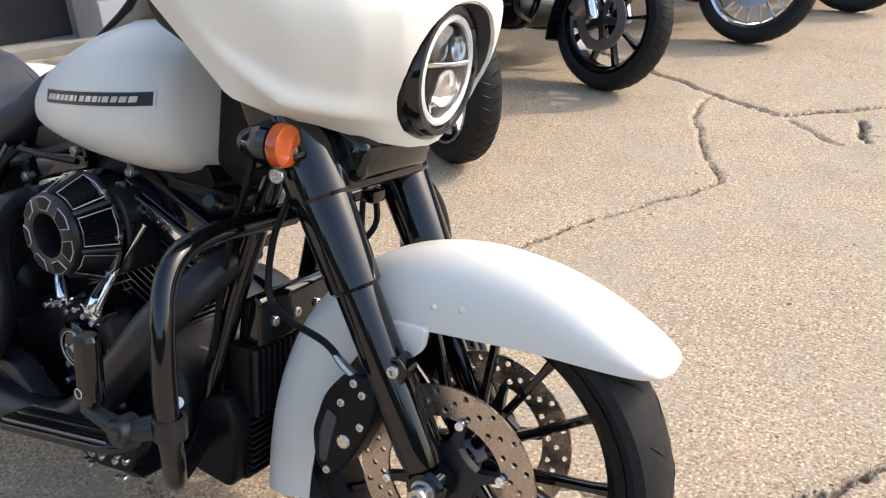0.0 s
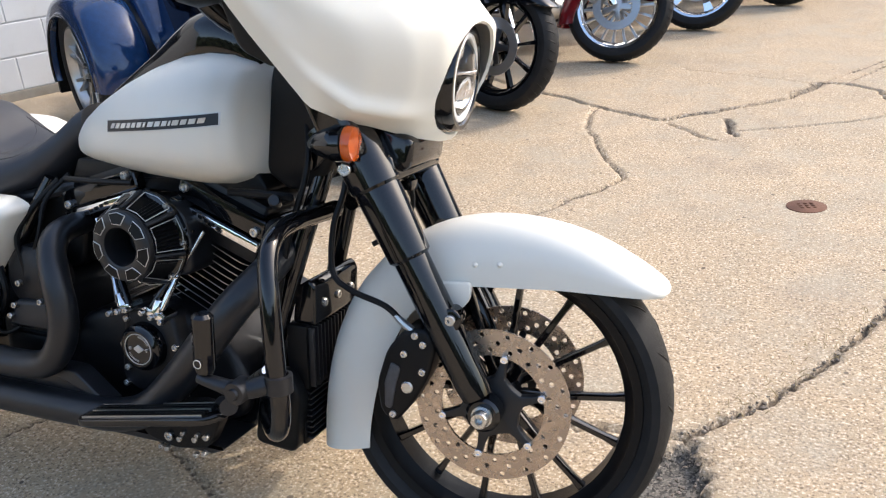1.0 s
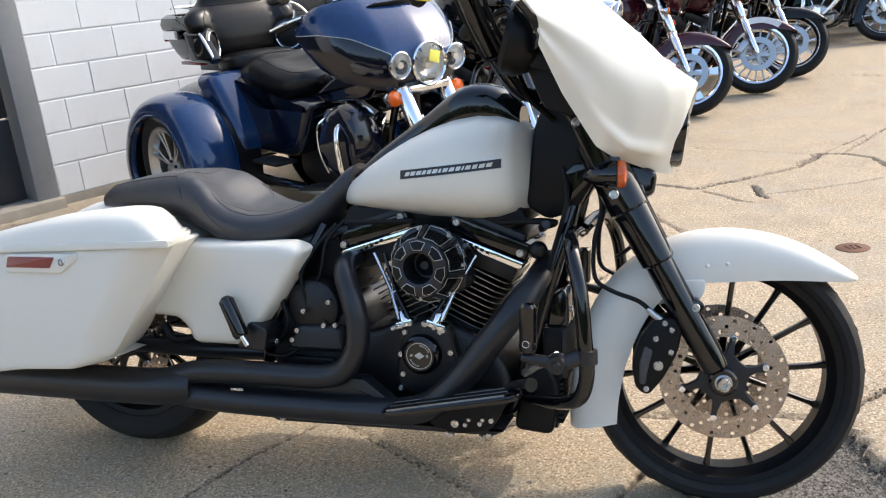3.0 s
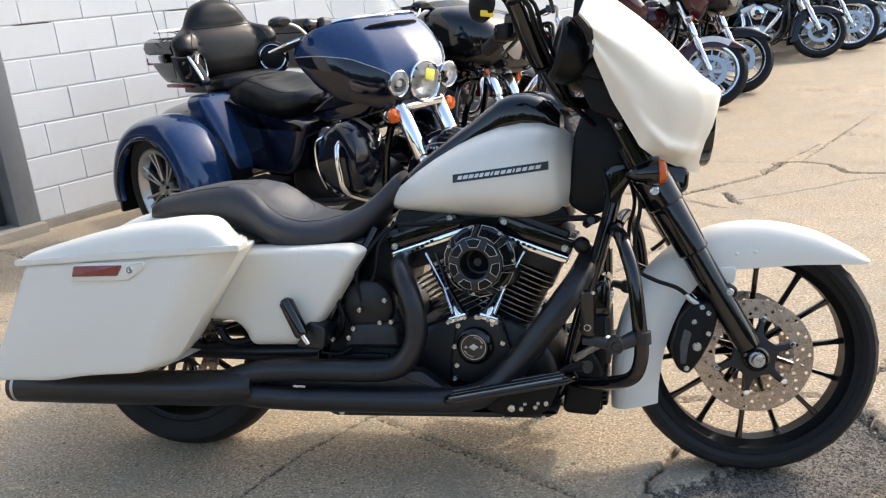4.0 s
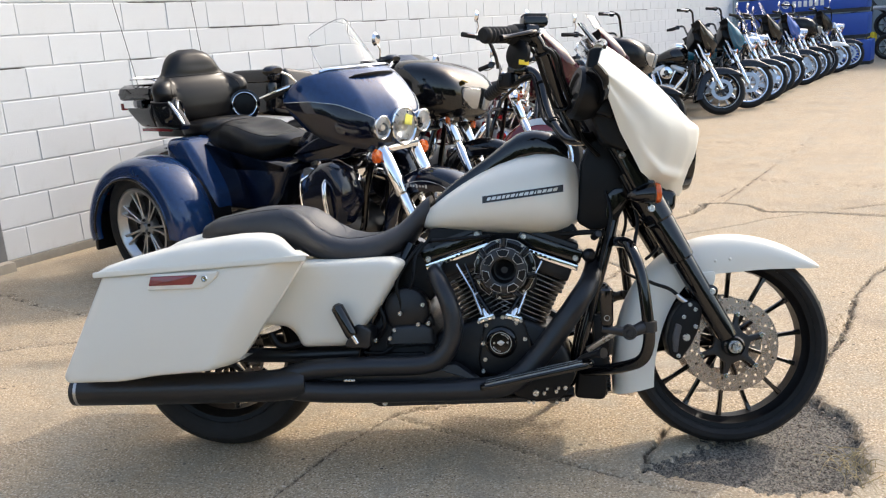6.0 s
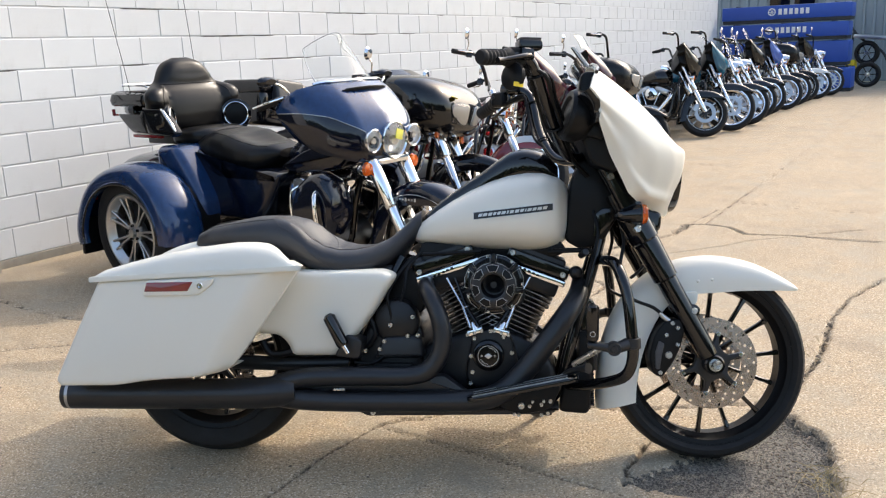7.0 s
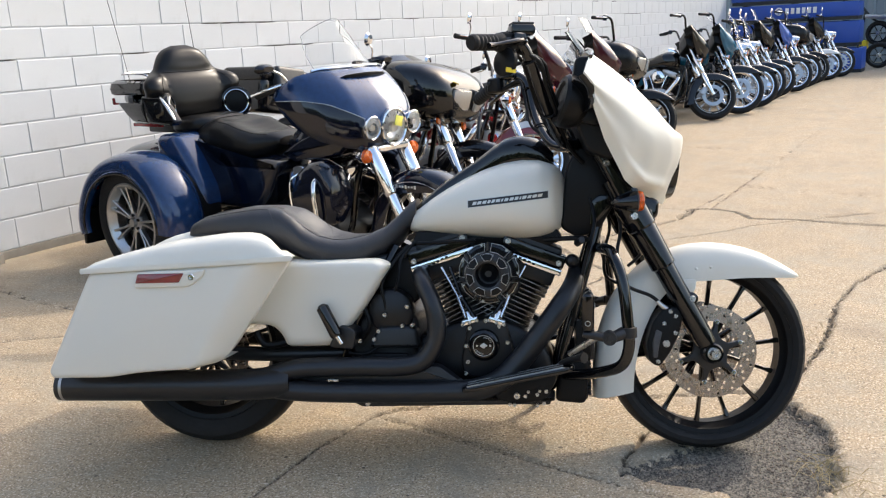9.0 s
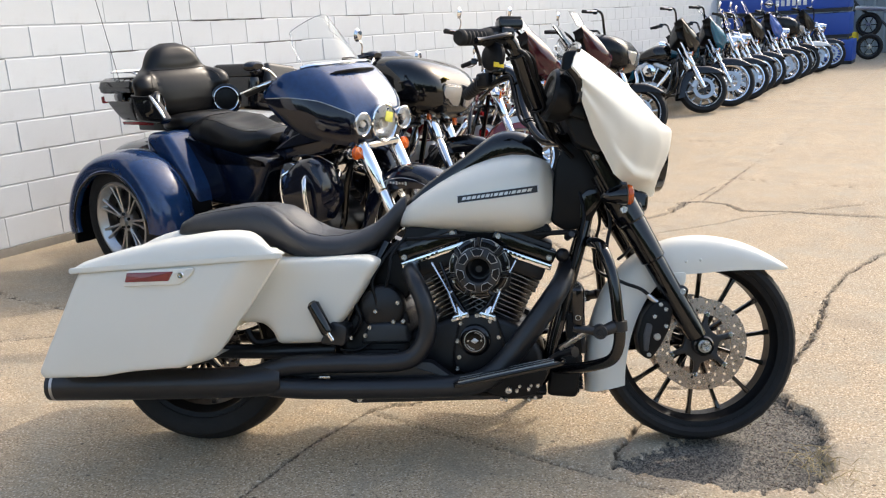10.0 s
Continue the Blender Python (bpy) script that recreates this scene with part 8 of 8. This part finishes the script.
part("box", box((0.45, 0.05, 0.42), (0.22, 0.2, 0.4), 0.02), YELLOW, dolly)

# iron cover plate let into the concrete
RUST = material("rusty_iron", (0.16, 0.075, 0.045), 0.75, 0.4, 0.3, 60, 0.6, 200, stain=0.5)
plate_ob = empty("valve_cover", pose(1.308, 1.846, 0, 0, 0, 20), "small rusty iron valve cover set in the concrete", "cover plate")
cov = lathe([(0.0001, 0.004), (0.056, 0.004), (0.060, 0.002), (0.060, -0.01)], (0, 0, 0), (0, 0, 1), 28)
bmesh.ops.transform(cov, matrix=Matrix.Diagonal((1.15, 1.0, 1, 1)), verts=cov.verts[:])
part("lid", cov, RUST, plate_ob)
for i in range(3):
    for k in range(3):
        part("stud", box(((k - 1) * 0.022, (i - 1) * 0.018, 0.005), (0.012, 0.008, 0.004), 0.001), RUST, plate_ob)

# trees across the yard, seen in the paint and chrome
FOLIAGE = material("dark_foliage", (0.045, 0.065, 0.028), 0.8, 0, 0.4, 1.5, 0.8, 6)
trees = bmesh.new()
rr = random.Random(11)
for k in range(84):
    a = radians(-182 + k * 2.0)
    d = rr.uniform(24, 30)
    c = V(0.3 + d * math.cos(a), -1.0 + d * math.sin(a), 0)
    h = rr.uniform(3.6, 6.6)
    for j in range(9):
        q = c + V(rr.uniform(-1.3, 1.3), rr.uniform(-1.3, 1.3), 0.6 + (h - 0.6) * (j + rr.random()) / 9)
        t = bmesh.new()
        bmesh.ops.create_icosphere(t, subdivisions=2, radius=rr.uniform(0.8, 1.5) * (1.25 - 0.6 * q.z / h))
        for v in t.verts:
            v.co *= 1 + 0.45 * noise.noise(v.co * 2.1 + q)
            v.co += q
        join(trees, t)
tagged(link_mesh("backdrop_trees", trees, FOLIAGE, False), "dark line of trees across the yard", "trees", "", "structure")

# loose gravel and dry grass in the broken patch
STONE = material("loose_gravel", (0.20, 0.165, 0.13), 0.9, 0, 0.4, 60, 0.5, 300)
GRASS = material("dry_grass", (0.42, 0.33, 0.17), 0.8, 0, 0.3, 40)
grit, rr = bmesh.new(), random.Random(5)
spots = [(rr.uniform(0.95, 1.2), rr.uniform(-0.33, 0.40)) for _ in range(420)] + [(rr.uniform(0.6, 1.05), rr.uniform(-0.34, 0.0)) for _ in range(200)]
for (ax, ay), (bx, by) in (((1.10, 0.42), (1.29, 0.66)), ((1.29, 0.66), (1.45, 0.95)), ((1.45, 0.95), (1.61, 1.34)), ((0.67, 2.81), (0.98, 3.08))):
    for _ in range(70):
        f = rr.random()
        spots.append((ax + (bx - ax) * f + rr.gauss(0, 0.022), ay + (by - ay) * f + rr.gauss(0, 0.022)))
for x, y in spots:
    if x - 1.2 > (y - 0.1) * 0.3 and y < 0.42 and x < 1.3:
        continue
    r = rr.uniform(0.0018, 0.0055)
    t = bmesh.new()
    bmesh.ops.create_icosphere(t, subdivisions=1, radius=r)
    sx, sy, sz = rr.uniform(0.7, 1.4), rr.uniform(0.7, 1.4), rr.uniform(0.5, 0.9)
    for v in t.verts:
        v.co = V(v.co.x * sx + x, v.co.y * sy + y, v.co.z * sz - (0.010 if y < 0.40 else 0.004))
        v.co += V(rr.uniform(-1, 1), rr.uniform(-1, 1), rr.uniform(-1, 1)) * r * 0.15
    me_t = bpy.data.meshes.new("t")
    t.to_mesh(me_t)
    t.free()
    grit.from_mesh(me_t)
    bpy.data.meshes.remove(me_t)
tagged(link_mesh("gravel", grit, STONE, False), "loose brown gravel in the broken concrete", "gravel", "", "stuff")
tuft = bmesh.new()
for k in range(46):
    x, y = rr.gauss(1.12, 0.035), rr.gauss(-0.20, 0.05)
    a, ln = rr.uniform(0, 6.28), rr.uniform(0.04, 0.11)
    tube([(x, y, -0.012), (x + 0.4 * ln * math.cos(a), y + 0.4 * ln * math.sin(a), rr.uniform(0.004, 0.03)), (x + ln * math.cos(a + 0.5), y + ln * math.sin(a + 0.5), rr.uniform(-0.004, 0.016))], [0.0012, 0.001, 0.0005], 4, 3, tuft)
for k in range(40):
    f = rr.random()
    x, y, a, ln = 1.18 + 0.33 * f + rr.gauss(0, 0.02), 0.52 + 0.6 * f + rr.gauss(0, 0.02), rr.uniform(0, 6.28), rr.uniform(0.015, 0.05)
    tube([(x, y, -0.01), (x + 0.5 * ln * math.cos(a), y + 0.5 * ln * math.sin(a), 0.012), (x + ln * math.cos(a), y + ln * math.sin(a), 0.004)], [0.001, 0.0009, 0.0004], 4, 2, tuft)
tagged(link_mesh("dry_grass", tuft, GRASS), "dry straw-coloured grass in the cracks", "grass", "", "stuff")
# ---- the blocks of the wall, one by one ----
full = block_mesh("block", LEN - 0.007, COURSE - 0.007)
rest = bmesh.new()
row = 0
z = FIRST
while z < TOP - 0.05:
    shift = 0.02 if row % 2 else 0.223
    k = -4
    while True:
        a = shift + k * LEN
        k += 1
        b = a + LEN
        if b < U0 + 0.05:
            continue
        if a > U1 - 0.05:
            break
        a2, b2 = max(a, U0), min(b, U1)
        near = a2 < 8.2 and z < 2.5
        if near:
            me = full if b2 - a2 > LEN - 0.01 else block_mesh("block", b2 - a2 - 0.007, COURSE - 0.007)
            ob = new("block", me)
            ob.parent = wall_north
            ob.matrix_basis = pose((a2 + b2) / 2, random.uniform(-0.0015, 0.0015), z + COURSE / 2, random.uniform(-0.25, 0.25), random.uniform(-0.2, 0.2), random.uniform(-0.25, 0.25))
        else:
            cx, y0 = (a2 + b2) / 2, random.uniform(-0.001, 0.002)
            w, h, cz = (b2 - a2 - 0.007) / 2, (COURSE - 0.007) / 2, z + COURSE / 2
            rings(rest, [[V(cx + sx * (w - i), y, cz + sz * (h - i)) for sx, sz in ((-1, -1), (1, -1), (1, 1), (-1, 1))] for y, i in ((0.02, 0), (y0 + 0.003, 0), (y0, 0.006))])
    row += 1
    z += COURSE
ob = link_mesh("far_blocks", rest, BLOCK, False)
ob.parent = wall_north
tagged(ob, "white painted blocks of the upper and far wall", "", "", "stuff")
# open joints in the upper courses, where the paint has cracked
GRIME = material("joint_grime", (0.085, 0.075, 0.065), 0.9, 0, 0.3, 60, 0.4, 200)
gaps, rr = bmesh.new(), random.Random(21)
for course in range(4, 14):
    zj = FIRST + course * COURSE
    u = U0 + 0.1
    while u < 11.0:
        ln = rr.uniform(0.15, 0.9)
        if rr.random() < (0.16 if course < 7 else 0.42):
            n = max(3, int(ln / 0.05))
            low, high = [], []
            for i in range(n + 1):
                e = 0.0 if i in (0, n) else rr.uniform(0.0015, 0.0055)
                low.append(V(u + ln * i / n, 0.0008, zj - e - 0.0006))
                high.append(V(u + ln * i / n, 0.0008, zj + e * 0.7 + 0.0006))
            back = [q + V(0, 0.004, 0) for q in low]
            rings(gaps, [back, [q - V(0, 0.0012, 0) for q in low], [q - V(0, 0.0012, 0) for q in high], [q + V(0, 0.004, 0) for q in high]], False, False)
        u += ln + rr.uniform(0.05, 0.8)
ob = link_mesh("joint_cracks", gaps, GRIME, False)
ob.parent = wall_north
tagged(ob, "dark cracked mortar joints", "", "", "stuff")
